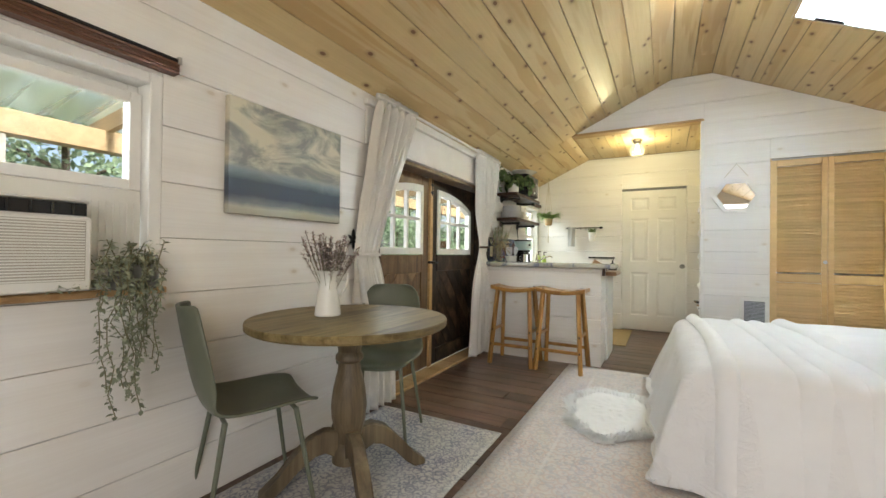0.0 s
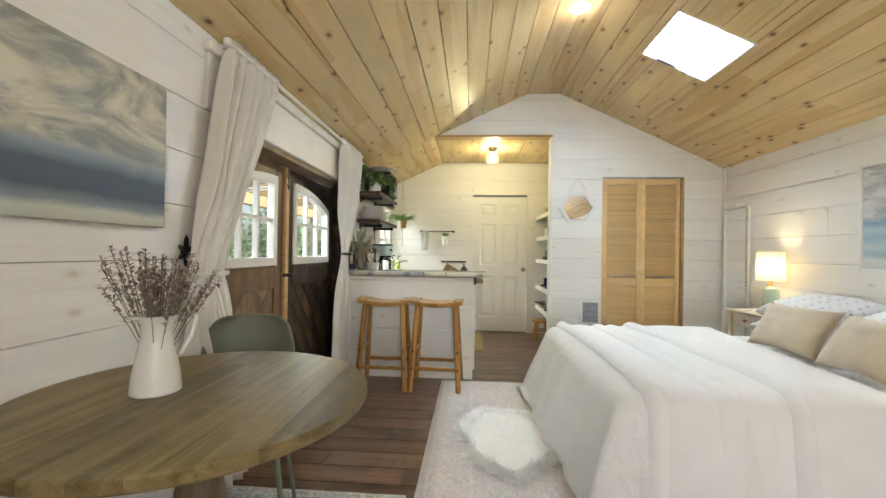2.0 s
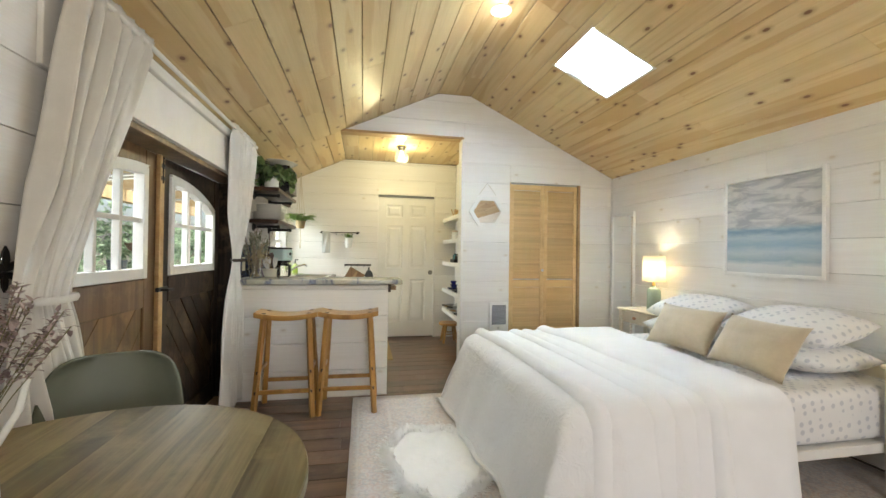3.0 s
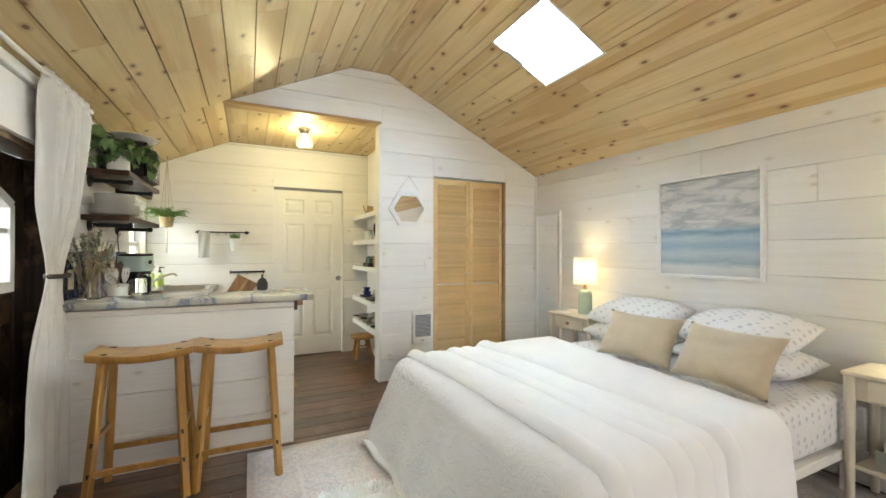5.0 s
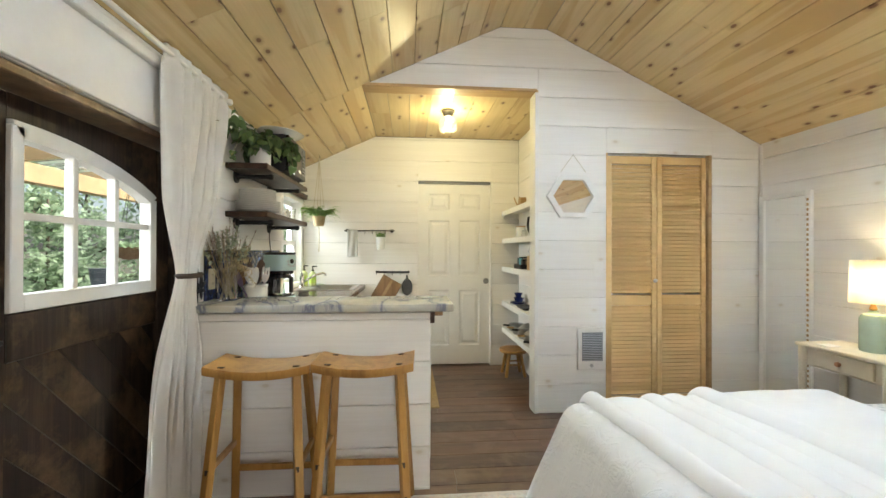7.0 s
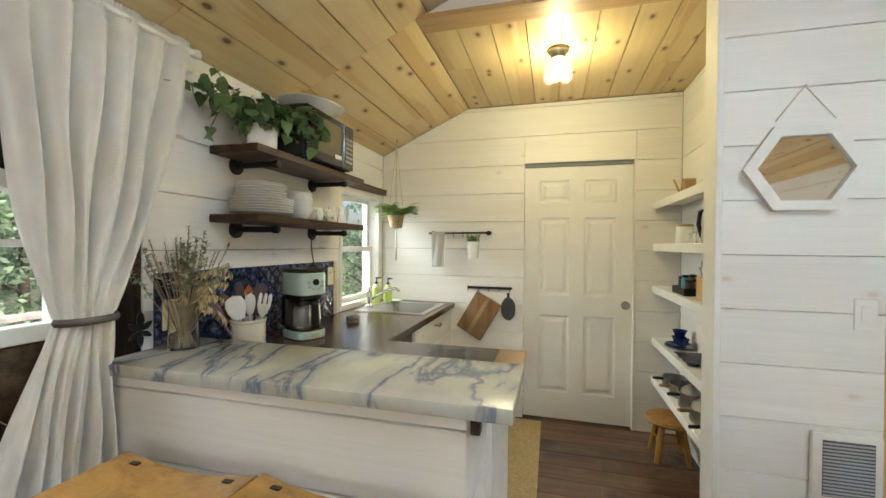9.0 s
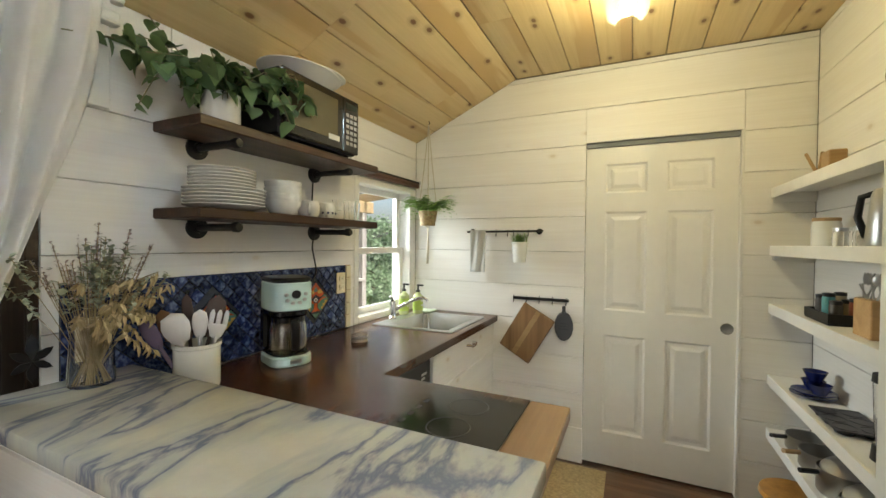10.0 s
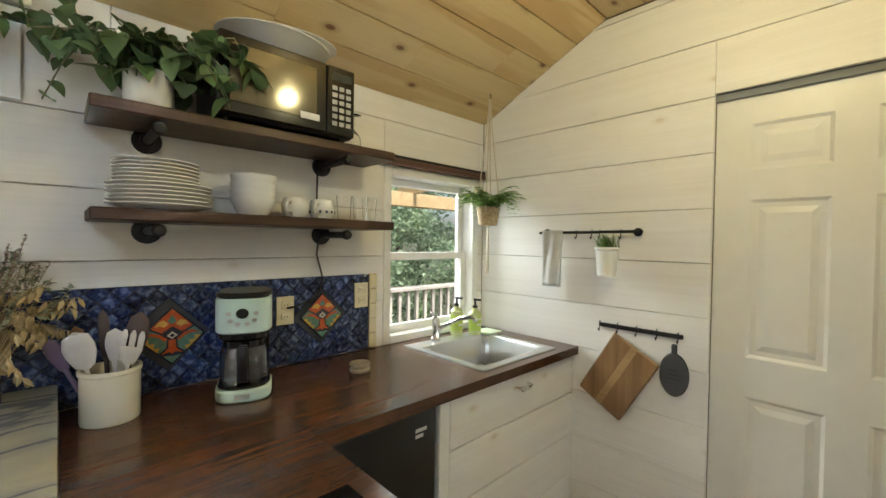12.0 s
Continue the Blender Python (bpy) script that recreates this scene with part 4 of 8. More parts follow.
def shell_chair(at, rz):
    """A moulded shell on four thin metal legs, facing local +y."""
    c = thing("dining_chair", "sage green moulded shell chair with thin metal legs", "chair", at, rz, "chairs round the table", False)
    bm = bmesh.new()
    prof = [(0.215, 0.428, 0.19), (0.19, 0.445, 0.205), (0.1, 0.447, 0.222), (0.0, 0.440, 0.228), (-0.1, 0.437, 0.226), (-0.16, 0.448, 0.222), (-0.195, 0.485, 0.216), (-0.215, 0.55, 0.208), (-0.236, 0.65, 0.198), (-0.256, 0.75, 0.188), (-0.268, 0.82, 0.168), (-0.273, 0.85, 0.135), (-0.275, 0.86, 0.10)]
    rows = []
    for y, z, w in prof:
        row = []
        for i in range(13):
            u = i / 6 - 1
            curl = abs(u) ** 3
            back = max(0, min(1, (z - 0.45) / 0.1))
            row.append(bm.verts.new((u * w, y + curl * 0.055 * back, z + curl * 0.03 * (1 - back))))
        rows.append(row)
    for a, b in zip(rows, rows[1:]):
        for i in range(12):
            bm.faces.new((a[i], a[i + 1], b[i + 1], b[i]))
    s = part("shell", bm, M_GREEN, c, smooth="all")
    so = s.modifiers.new("thick", "SOLIDIFY")
    so.thickness, so.offset = 0.014, 0
    sub = s.modifiers.new("round", "SUBSURF")
    sub.levels = sub.render_levels = 1
    for sx, sy in ((-1, 1), (1, 1), (-1, -1), (1, -1)):
        part("leg", R((sx * 0.15, sy * 0.13, 0.425), (sx * 0.205, sy * 0.20, 0.0), 0.011, 0.008, 10), M_GREEN, c, smooth=True)
    for sy in (-1, 1):
        part("crossbar", R((-0.15, sy * 0.13, 0.422), (0.15, sy * 0.13, 0.422), 0.009, n=8), M_GREEN, c, smooth=True)
    return c


chair_a = shell_chair((-1.265, 1.635, 0.008), -24)
copy_thing(chair_a, pose(-1.21, 2.44, 0.008, 0, 0, 200))

# bar stools with saddle seats
stool = thing("bar_stool", "honey oak saddle-seat bar stool with pegged rungs", "stool", (-1.045, 4.41, 0), 0, "stools at the breakfast bar", False)
bm = bmesh.new()
rows = []
for i in range(17):
    u = i / 8 - 1
    z = 0.735 + 0.028 * u * u
    rows.append([bm.verts.new((u * 0.225, v, z + dz)) for v, dz in ((-0.118, 0.0), (-0.123, -0.012), (-0.118, -0.036), (0.118, -0.036), (0.123, -0.012), (0.118, 0.0))])
for a, b in zip(rows, rows[1:]):
    for k in range(6):
        bm.faces.new((a[k], a[(k + 1) % 6], b[(k + 1) % 6], b[k]))
bm.faces.new(rows[0])
bm.faces.new(rows[-1][::-1])
part("seat", bm, M_STOOL, stool, smooth=True)


def square_bar(p0, p1, w, d):
    """A straight bar of rectangular section between two points."""
    p0, p1 = Vector(p0), Vector(p1)
    v = p1 - p0
    q = v.to_track_quat("Z", "Y").to_matrix().to_4x4()
    bm = bmesh.new()
    box(bm, -w / 2, w / 2, -d / 2, d / 2, -v.length / 2, v.length / 2, 0.003, Matrix.Translation((p0 + p1) / 2) @ q)
    return bm


def at_leg(sx, sy, z):
    t = z / 0.72
    return (sx * (0.205 - 0.045 * t), sy * (0.175 - 0.085 * t), z)


M_PEG = plain("dark_peg", (0.03, 0.015, 0.01), 0.5)
for sx, sy in ((-1, -1), (1, -1), (-1, 1), (1, 1)):
    leg = part("leg", square_bar(at_leg(sx, sy, 0.0), at_leg(sx, sy, 0.722), 0.036, 0.034), M_STOOL, stool)
    for z in (0.19, 0.33):
        x, y, _ = at_leg(sx, sy, z)
        part("peg", B(x - 0.008, x + 0.008, y + sy * 0.017, y + sy * 0.021, z - 0.011, z + 0.011), M_PEG, leg, "dark wooden peg")
    part("tenon", B(sx * 0.16 - 0.014, sx * 0.16 + 0.014, sy * 0.088 - 0.007, sy * 0.088 + 0.007, 0.749, 0.7535), M_PEG, leg, "dark wooden tenon")
for sy in (-1, 1):
    part("rung", square_bar(at_leg(-1, sy, 0.19), at_leg(1, sy, 0.19), 0.018, 0.03), M_STOOL, stool)
for sx in (-1, 1):
    part("rung", square_bar(at_leg(sx, -1, 0.33), at_leg(sx, 1, 0.33), 0.018, 0.03), M_STOOL, stool)
copy_thing(stool, pose(-0.59, 4.415, 0, 0, 0, -2))

# ---- bed ----
BX0, BX1, BY0, BY1, BZ = 0.36, 2.40, 2.75, 4.24, 0.56
bed = thing("bed", "white metal bed frame with low side rails", "bed", ((BX0 + BX1) / 2, (BY0 + BY1) / 2, 0))
for y in (BY0 - 0.02, BY1 - 0.01):
    part("side_rail", B(BX0 + 0.03, BX1, y, y + 0.03, 0.225, 0.275, 0.004), M_TRIM, bed)
part("foot_rail", B(BX0, BX0 + 0.03, BY0 - 0.02, BY1 + 0.02, 0.225, 0.275, 0.004), M_TRIM, bed)
part("headboard", B(BX1 + 0.01, BX1 + 0.045, BY0 - 0.02, BY1 + 0.02, 0.20, 0.44, 0.006), M_TRIM, bed)
part("slat_base", B(BX0 + 0.03, BX1, BY0 + 0.01, BY1 - 0.01, 0.25, 0.272), M_TRIM, bed)
for x in (BX0 + 0.07, 1.4, BX1 - 0.08):
    for y in (BY0 + 0.03, BY1 - 0.05):
        part("leg", B(x - 0.02, x + 0.02, y - 0.02, y + 0.02, 0, 0.225, 0.003), M_TRIM, bed)


def dotted(name, base, dot):
    m, n, l, b = nodes_of(name)
    tc, mp = n.new("ShaderNodeTexCoord"), n.new("ShaderNodeMapping")
    l.new(tc.outputs["Object"], mp.inputs[0])
    mp.inputs["Rotation"].default_value = (0.3, 0.2, 0.78)
    v = n.new("ShaderNodeTexVoronoi")
    v.inputs["Scale"].default_value, v.inputs["Randomness"].default_value = 24.0, 0.25
    l.new(mp.outputs[0], v.inputs["Vector"])
    c = mixed(n, l, ramp(n, l, v.outputs["Distance"], [(0.26, (0.75,) * 3), (0.36, (0, 0, 0))]), base, dot)
    l.new(c, b.inputs["Base Color"])
    b.inputs["Roughness"].default_value = 0.9
    bump(n, l, b, noise_tex(n, l, mp.outputs[0], 18, 5, 0.6, 1.0), 0.25, 0.02)
    return m


M_SHEET = dotted("dotted_cotton", (0.78, 0.78, 0.79), (0.50, 0.52, 0.58))


def soft_block(bm, x0, x1, y0, y1, z0, z1, r, seg=4):
    box(bm, x0, x1, y0, y1, z0, z1, r, seg=seg)


bm = bmesh.new()
soft_block(bm, BX0 + 0.02, BX1, BY0, BY1, 0.276, BZ - 0.006, 0.05)
solo("mattress", bm, M_SHEET, "thick mattress under a white sheet with grey dots on the bed", "mattress", smooth=True)


def over_edge(d, r, flare):
    """How far out and down cloth goes at a length d past a rounded edge."""
    a = min(d / r, 1.4)
    rest = max(0.0, d - 1.4 * r)
    return r * math.sin(a) + rest * flare, r * (1 - math.cos(a)) + rest * 0.98


def pleat(u, cuts):
    """Rounded pleats with sharp valleys between the cuts."""
    for k, (a, b) in enumerate(zip(cuts, cuts[1:])):
        if a <= u <= b:
            return (1.6, 0.6, 0.95, 0.7, 0.4)[k % 5] * max(0.0, math.sin(math.pi * (u - a) / (b - a))) ** 0.7
    return 0.0


def cover(name, edge_foot, edge_head, foot, near, far, lift, thick, seed, mat, label, category, cuts=(), height=0.0, crumple=0.006, res=120):
    """Bedding laid over the mattress. The edges are functions of the place across the bed, 0 at the near side."""
    rg = random.Random(seed)
    ph = [rg.uniform(0, 6.28) for _ in range(8)]
    width = BY1 - BY0
    nu, nv = res, 150
    bm = bmesh.new()
    rows = []
    for i in range(nu + 1):
        u = i / nu
        row = []
        for j in range(nv + 1):
            t = j / nv * (near + width + far) - near
            q = max(0.0, min(1.0, t / width))
            x0, x1 = edge_foot(q) - foot, edge_head(q)
            x = x0 + (x1 - x0) * u
            side = -1 if t < 0 else 1
            out = -t if t < 0 else max(0.0, t - width)
            oy, dy = over_edge(out, 0.085, 0.07)
            past = max(0.0, BX0 + 0.06 - x) if foot else 0.0
            ox, dx = over_edge(past, 0.09, 0.22 + 0.14 * q)
            down = math.hypot(dy, dx)
            hang = min(1.0, down / 0.35)
            p = height * pleat(u, cuts) if cuts else 0.0
            p += crumple * noise.noise(Vector((x * 4, t * 4, 3))) + crumple * 0.5 * noise.noise(Vector((x * 11, t * 9, 7)))
            y = BY0 - oy if t < 0 else BY0 + min(t, width) + oy
            if past:
                x = BX0 + 0.06 - ox
            wave = math.sin(x * 9 + ph[0]) + 0.5 * math.sin(x * 21 + ph[1] + t)
            if out:
                y += side * (p * 0.7 + 0.012 * wave * hang + 0.015 * hang)
            if past:
                x -= hang * (0.016 * math.sin(t * 7 + ph[2]) + 0.010 * math.sin(t * 17 + ph[3])) + p
            z = BZ + lift - down + p * (1 - hang)
            row.append(bm.verts.new((x, y, max(0.03 + 0.006 * math.sin(9 * t + 7 * x), z))))
        rows.append(row)
    for a, b in zip(rows, rows[1:]):
        for j in range(nv):
            bm.faces.new((a[j], a[j + 1], b[j + 1], b[j]))
    ob = solo(name, bm, mat, label, category, smooth="all")
    so = ob.modifiers.new("thick", "SOLIDIFY")
    so.thickness, so.offset = thick, 1.0
    bv = ob.modifiers.new("soft_edge", "BEVEL")
    bv.width, bv.segments, bv.limit_method, bv.angle_limit = thick * 0.45, 3, "ANGLE", radians(50)
    return ob


def crinkled(name, colour):
    """White cotton with pressed-in crinkles that run in short ridges."""
    m, n, l, b = nodes_of(name)
    vec, _ = mapped(n, l, (1, 1, 1))
    patch = noise_tex(n, l, vec, 3.0, 3, 0.5)
    l.new(mixed(n, l, 1.0, colour, ramp(n, l, patch, [(0.3, (0.95, 0.945, 0.935)), (0.7, (1, 1, 1))]), "MULTIPLY"), b.inputs["Base Color"])
    b.inputs["Roughness"].default_value, b.inputs["Sheen Weight"].default_value = 0.85, 0.25
    ridge = ramp(n, l, noise_tex(n, l, vec, 11.0, 5, 0.6, 0.7), [(0.43, (0, 0, 0)), (0.5, (1, 1, 1)), (0.57, (0, 0, 0))])
    bump(n, l, b, mixed(n, l, 0.08, ridge, noise_tex(n, l, vec, 420, 2)), 0.4, 0.010)
    return m


M_DUVET = crinkled("crinkled_white_cotton", (0.855, 0.865, 0.885))
M_THROW = cloth("smooth_white_cotton", (0.87, 0.88, 0.90), 700, vary=0.02)
cover("duvet", lambda q: BX0 + 0.03, lambda q: 1.30, 0.68, 0.60, 0.50, -0.004, 0.018, 3, M_DUVET, "white crinkled duvet hanging over the foot of the bed", "duvet", res=150)
cover("throw_blanket", lambda q: 0.45 - 0.04 * q + 0.035 * math.sin(3.1 * q), lambda q: 1.10 - 0.06 * q, 0.0, 0.56, 0.08, 0.016, 0.011, 8, M_THROW, "smooth white blanket folded lengthwise across the bed", "blanket", (0.0, 0.13, 0.44, 0.60, 0.76, 1.0), 0.021)
cover("duvet_fold", lambda q: 1.03 - 0.07 * q + 0.03 * math.sin(3.1 * q) + 0.012 * math.sin(11 * q), lambda q: 1.46 + 0.14 * q, 0.0, 0.56, 0.10, 0.022, 0.018, 12, M_THROW, "white turned-back top of the duvet", "duvet", (0.0, 0.15, 1.0), 0.019)


def cushion(name, at, w, h, t, tilt, rz, mat, label, group, round_off=1.0):
    bm = bmesh.new()
    n = 18
    for side in (1, -1):
        grid = []
        for i in range(n + 1):
            row = []
            for j in range(n + 1):
                u, v = i / n * 2 - 1, j / n * 2 - 1
                puff = ((1 - abs(u) ** 2.2) * (1 - abs(v) ** 2.2)) ** 0.6
                pinch = 1 - 0.12 * (1 - abs(v) ** 2) * abs(u) ** 3
                pinch2 = 1 - 0.14 * (1 - abs(u) ** 2) * abs(v) ** 3
                wob = 0.006 * noise.noise(Vector((u * 3 + at[0], v * 3 + at[1], side)))
                blunt = 1 - 0.13 * (abs(u) * abs(v)) ** 2.5 * round_off
                row.append(bm.verts.new((u * w / 2 * pinch * blunt, v * h / 2 * pinch2 * blunt, side * (puff * t / 2 + wob * puff))))
            grid.append(row)
        for a, b in zip(grid, grid[1:]):
            for j in range(n):
                bm.faces.new((a[j], a[j + 1], b[j + 1], b[j]))
    bmesh.ops.remove_doubles(bm, verts=bm.verts, dist=0.0008)
    bmesh.ops.transform(bm, matrix=pose(*at, 0, 0, rz) @ pose(0, 0, 0, 0, tilt, 0) @ pose(0, 0, 0, 0, 0, 90), verts=bm.verts)
    return solo(name, bm, mat, label, "pillow", group=group, smooth="all")


for y in (3.17, 3.90):
    cushion("pillow", (2.12, y, BZ + 0.085), 0.72, 0.56, 0.19, 0, 0, M_SHEET, "white pillow with small grey dots lying on the bed", "pillows on the bed")
    cushion("pillow", (2.15, y + 0.02, BZ + 0.235), 0.72, 0.52, 0.21, -12, 2, M_SHEET, "white pillow with small grey dots lying on another pillow", "pillows on the bed")
cushion("throw_pillow", (1.69, 3.55, BZ + 0.168), 0.52, 0.34, 0.16, -58, 5, M_PILLOW, "beige velvet lumbar cushion leaning on the pillows", "cushions on the bed", 0.2)
cushion("throw_pillow", (1.67, 3.02, BZ + 0.168), 0.52, 0.34, 0.16, -58, -5, M_PILLOW, "beige velvet lumbar cushion leaning on the pillows", "cushions on the bed", 0.2)

# ---- kitchen: bar, worktop, cabinets ----
def marble(name):
    m, n, l, b = nodes_of(name)
    vec, _ = mapped(n, l, (1, 1, 1))
    mp = n.new("ShaderNodeMapping")
    mp.inputs["Rotation"].default_value, mp.inputs["Scale"].default_value = (0, 0, 0.5), (2.9, 0.95, 1.0)
    l.new(vec, mp.inputs[0])
    a = noise_tex(n, l, mp.outputs[0], 1.3, 7, 0.55, 0.55)
    veins = ramp(n, l, a, [(0.34, (0.58, 0.56, 0.47)), (0.462, (0.50, 0.49, 0.44)), (0.494, (0.17, 0.19, 0.265)), (0.514, (0.44, 0.44, 0.42)), (0.60, (0.58, 0.55, 0.45))])
    c = mixed(n, l, 0.5, veins, ramp(n, l, noise_tex(n, l, vec, 4, 6), [(0.3, (0.56, 0.57, 0.58)), (0.7, (1, 1, 0.95))]), "MULTIPLY")
    l.new(c, b.inputs["Base Color"])
    b.inputs["Roughness"].default_value = 0.24
    return m


M_MARBLE = marble("grey_veined_marble")
XPE, YF = -0.276, 4.634      # end and front of the bar wall
bar = thing("breakfast_bar", "white shiplap breakfast bar wall carrying the counter", "bar", (-0.9, 4.8, 0))
part("core", B(XL + 0.001, XPE - BT, YF + BT, 4.95, 0.001, 0.935), M_DRY, bar)
for k in range(5):
    z0, z1 = k * PITCH + 0.004, min(0.935, (k + 1) * PITCH - 0.001)
    if z1 - z0 < 0.02:
        continue
    bm = bmesh.new()
    plank_face(bm, [(XL + 0.002, z0), (XPE, z0), (XPE, z1), (XL + 0.002, z1)], "y", YF + BT, YF)
    part("board", bm, M_SHIP_X, bar)
    bm = bmesh.new()
    plank_face(bm, [(YF + BT + 0.001, z0), (4.95, z0), (4.95, z1), (YF + BT + 0.001, z1)], "x", XPE - BT, XPE)
    part("board", bm, M_SHIP_Y, bar)
part("base_strip", B(XL + 0.002, XPE, YF - 0.004, YF - 0.0005, 0.001, 0.012), M_TRIM, bar)
solo("marble_counter", B(XL + 0.001, -0.155, 4.60, 4.99, 0.943, 0.984, 0.006, seg=2), M_MARBLE, "grey-veined marble counter slab on the breakfast bar", "counter", smooth=True)
SINK = (-1.40, -0.93, 6.25, 6.75)
worktop = thing("worktop", "dark stained butcher-block worktop around the corner", "worktop", (-1.2, 5.24, 0.86))
for a, b, c, d in cut([(XL + 0.001, -0.855, 5.4905, YK - 0.001)], [SINK]) + cut([(XL + 0.001, -0.30, 4.992, 5.49)], [(-0.60, -0.30, 5.10, 5.43)]):
    part("slab", B(a, b, c, d, 0.86, 0.9), M_BUTCHER, worktop)
solo("worktop_end", B(-0.2995, -0.178, 4.992, 5.49, 0.86, 0.9, 0.004), M_BUTCHER_X, "lighter bare wood end of the worktop", "worktop")
cook = thing("cooktop", "black glass two-burner cooktop set into the worktop", "cooktop", (-0.45, 5.26, 0.87))
part("glass_top", B(-0.605, -0.296, 5.095, 5.435, 0.901, 0.907, 0.002), M_BLACK_GLOSS, cook)
M_MARK = plain("grey_marking", (0.06, 0.06, 0.06), 0.4, bumpy=0)
for y in (5.19, 5.34):
    part("burner_ring", L([(0.06, 0.9072), (0.06, 0.9076), (0.057, 0.9076), (0.057, 0.9072)], (-0.45, y, 0), 36), M_MARK, cook, "thin grey burner ring")
for k in range(4):
    part("control_mark", B(-0.59, -0.575, 5.16 + k * 0.05, 5.185 + k * 0.05, 0.9072, 0.9076), M_MARK, cook)
cab = thing("peninsula_cabinet", "white cabinet under the worktop behind the bar", "cabinet", (-0.8, 5.2, 0))
part("body", B(XL + 0.5, -0.275, 4.952, 5.46, 0.06, 0.859, 0.003), M_TRIM, cab)
part("end_panel", B(-0.274, -0.255, 4.952, 5.465, 0.0, 0.859, 0.002), M_TRIM, cab)
bracket = solo("counter_bracket", B(-0.2755, -0.25, 4.68, 4.72, 0.87, 0.941, 0.003), M_SHELF, "dark wooden bracket under the marble counter end", "bracket")
fridge = thing("mini_fridge", "black compact refrigerator under the worktop", "refrigerator", (-1.17, 5.74, 0))
part("body", B(XL + 0.03, -0.93, 5.51, 5.955, 0.01, 0.84, 0.006), M_BLACK, fridge)
fd = part("door", B(-0.929, -0.89, 5.51, 5.955, 0.03, 0.84, 0.008, seg=2), plain("fridge_door", (0.014, 0.014, 0.015), 0.35), fridge)
for k, w in enumerate((0.05, 0.035)):
    part("logo_bar", B(-0.889, -0.8885, 5.86, 5.86 + w, 0.775 - k * 0.02, 0.787 - k * 0.02), plain("pale_print", (0.6, 0.6, 0.6), 0.5), fd, "pale printed bar")
sinkcab = thing("sink_cabinet", "white boarded sink cabinet with a metal handle", "cabinet", (-1.2, 6.44, 0))
part("body", B(XL + 0.03, -0.905, 5.97, YK - 0.002, 0.0, 0.70), M_TRIM, sinkcab)
part("side_post", B(-0.905, -0.88, 5.965, 6.015, 0.0, 0.859, 0.003), M_TRIM, sinkcab)
for z0, z1 in ((0.66, 0.855), (0.45, 0.655), (0.24, 0.445), (0.03, 0.235)):
    part("front_board", B(-0.904, -0.882, 6.017, YK - 0.002, z0, z1, 0.003), M_SHIP_Y, sinkcab)
hd = bmesh.new()
tube(hd, [(-0.882, 6.40, 0.80), (-0.855, 6.41, 0.80), (-0.85, 6.45, 0.80), (-0.855, 6.49, 0.80), (-0.882, 6.50, 0.80)], 0.007, 8)
box(hd, -0.856, -0.848, 6.415, 6.485, 0.785, 0.812, 0.003)
part("handle", hd, M_CHROME, sinkcab, "polished metal cup handle", smooth=True)

# sink and tap
sk = thing("sink", "brushed steel single-bowl sink set into the worktop", "sink", (-1.16, 6.5, 0.9))
bm = bmesh.new()
loops = []
for off, z in ((-0.025, 0.901), (-0.022, 0.906), (0.015, 0.906), (0.024, 0.898), (0.045, 0.76), (0.075, 0.745)):
    x0, x1, y0, y1 = SINK[0] + off, SINK[1] - off, SINK[2] + off, SINK[3] - off
    if off > 0:
        x0 += 0.05
    loops.append([bm.verts.new(p) for p in ((x0, y0, z), (x1, y0, z), (x1, y1, z), (x0, y1, z))])
for a, b in zip(loops, loops[1:]):
    for i in range(4):
        bm.faces.new((a[i], a[(i + 1) % 4], b[(i + 1) % 4], b[i]))
bm.faces.new(loops[-1])
bmesh.ops.bevel(bm, geom=[e for e in bm.edges if abs(e.verts[0].co.z - e.verts[1].co.z) > 0.05], offset=0.03, segments=4, affect="EDGES")
part("bowl", bm, M_STEEL, sk, smooth=True)
part("drain", L([(0.04, 0.747), (0.03, 0.75), (0.0, 0.747)], (-1.14, 6.5, 0), 20), M_CHROME, sk, smooth=True)
tap = thing("tap", "chrome single-lever kitchen tap behind the sink", "tap", (-1.40, 6.42, 0.906))
part("base", L([(0, 0), (0.028, 0), (0.028, 0.012), (0.021, 0.02), (0.021, 0.10), (0.017, 0.118), (0, 0.12)], (-1.40, 6.42, 0.906), 18), M_CHROME, tap, smooth=True)
part("spout", T([(-1.40, 6.425, 0.955), (-1.36, 6.445, 0.985), (-1.28, 6.475, 1.03), (-1.22, 6.495, 1.045), (-1.20, 6.50, 1.035), (-1.195, 6.502, 1.02)], 0.011, 10), M_CHROME, tap, smooth="all")
part("lever", T([(-1.40, 6.42, 1.02), (-1.395, 6.40, 1.045), (-1.39, 6.37, 1.055)], 0.008, 8), M_CHROME, tap, smooth="all")

# ---- backsplash of blue tiles ----
M_GROUT = plain("dark_grout", (0.02, 0.025, 0.035), 0.8)
def glazed(name, c0, c1, c2):
    m, n, l, b = nodes_of(name)
    vec, rnd = mapped(n, l, (1, 1, 1))
    c = ramp(n, l, noise_tex(n, l, vec, 45, 4, 0.6), [(0.32, c0), (0.48, c1), (0.70, c2)])
    c = mixed(n, l, 1.0, c, ramp(n, l, rnd, [(0, (0.5,) * 3), (1, (1.5,) * 3)]), "MULTIPLY")
    l.new(c, b.inputs["Base Color"])
    b.inputs["Roughness"].default_value = 0.12
    bump(n, l, b, noise_tex(n, l, vec, 30, 2), 0.3, 0.003)
    return m
M_BLUE = glazed("cobalt_glaze", (0.006, 0.010, 0.036), (0.017, 0.028, 0.088), (0.11, 0.15, 0.25))
SPL = (4.80, 6.07, 0.905, 1.262)
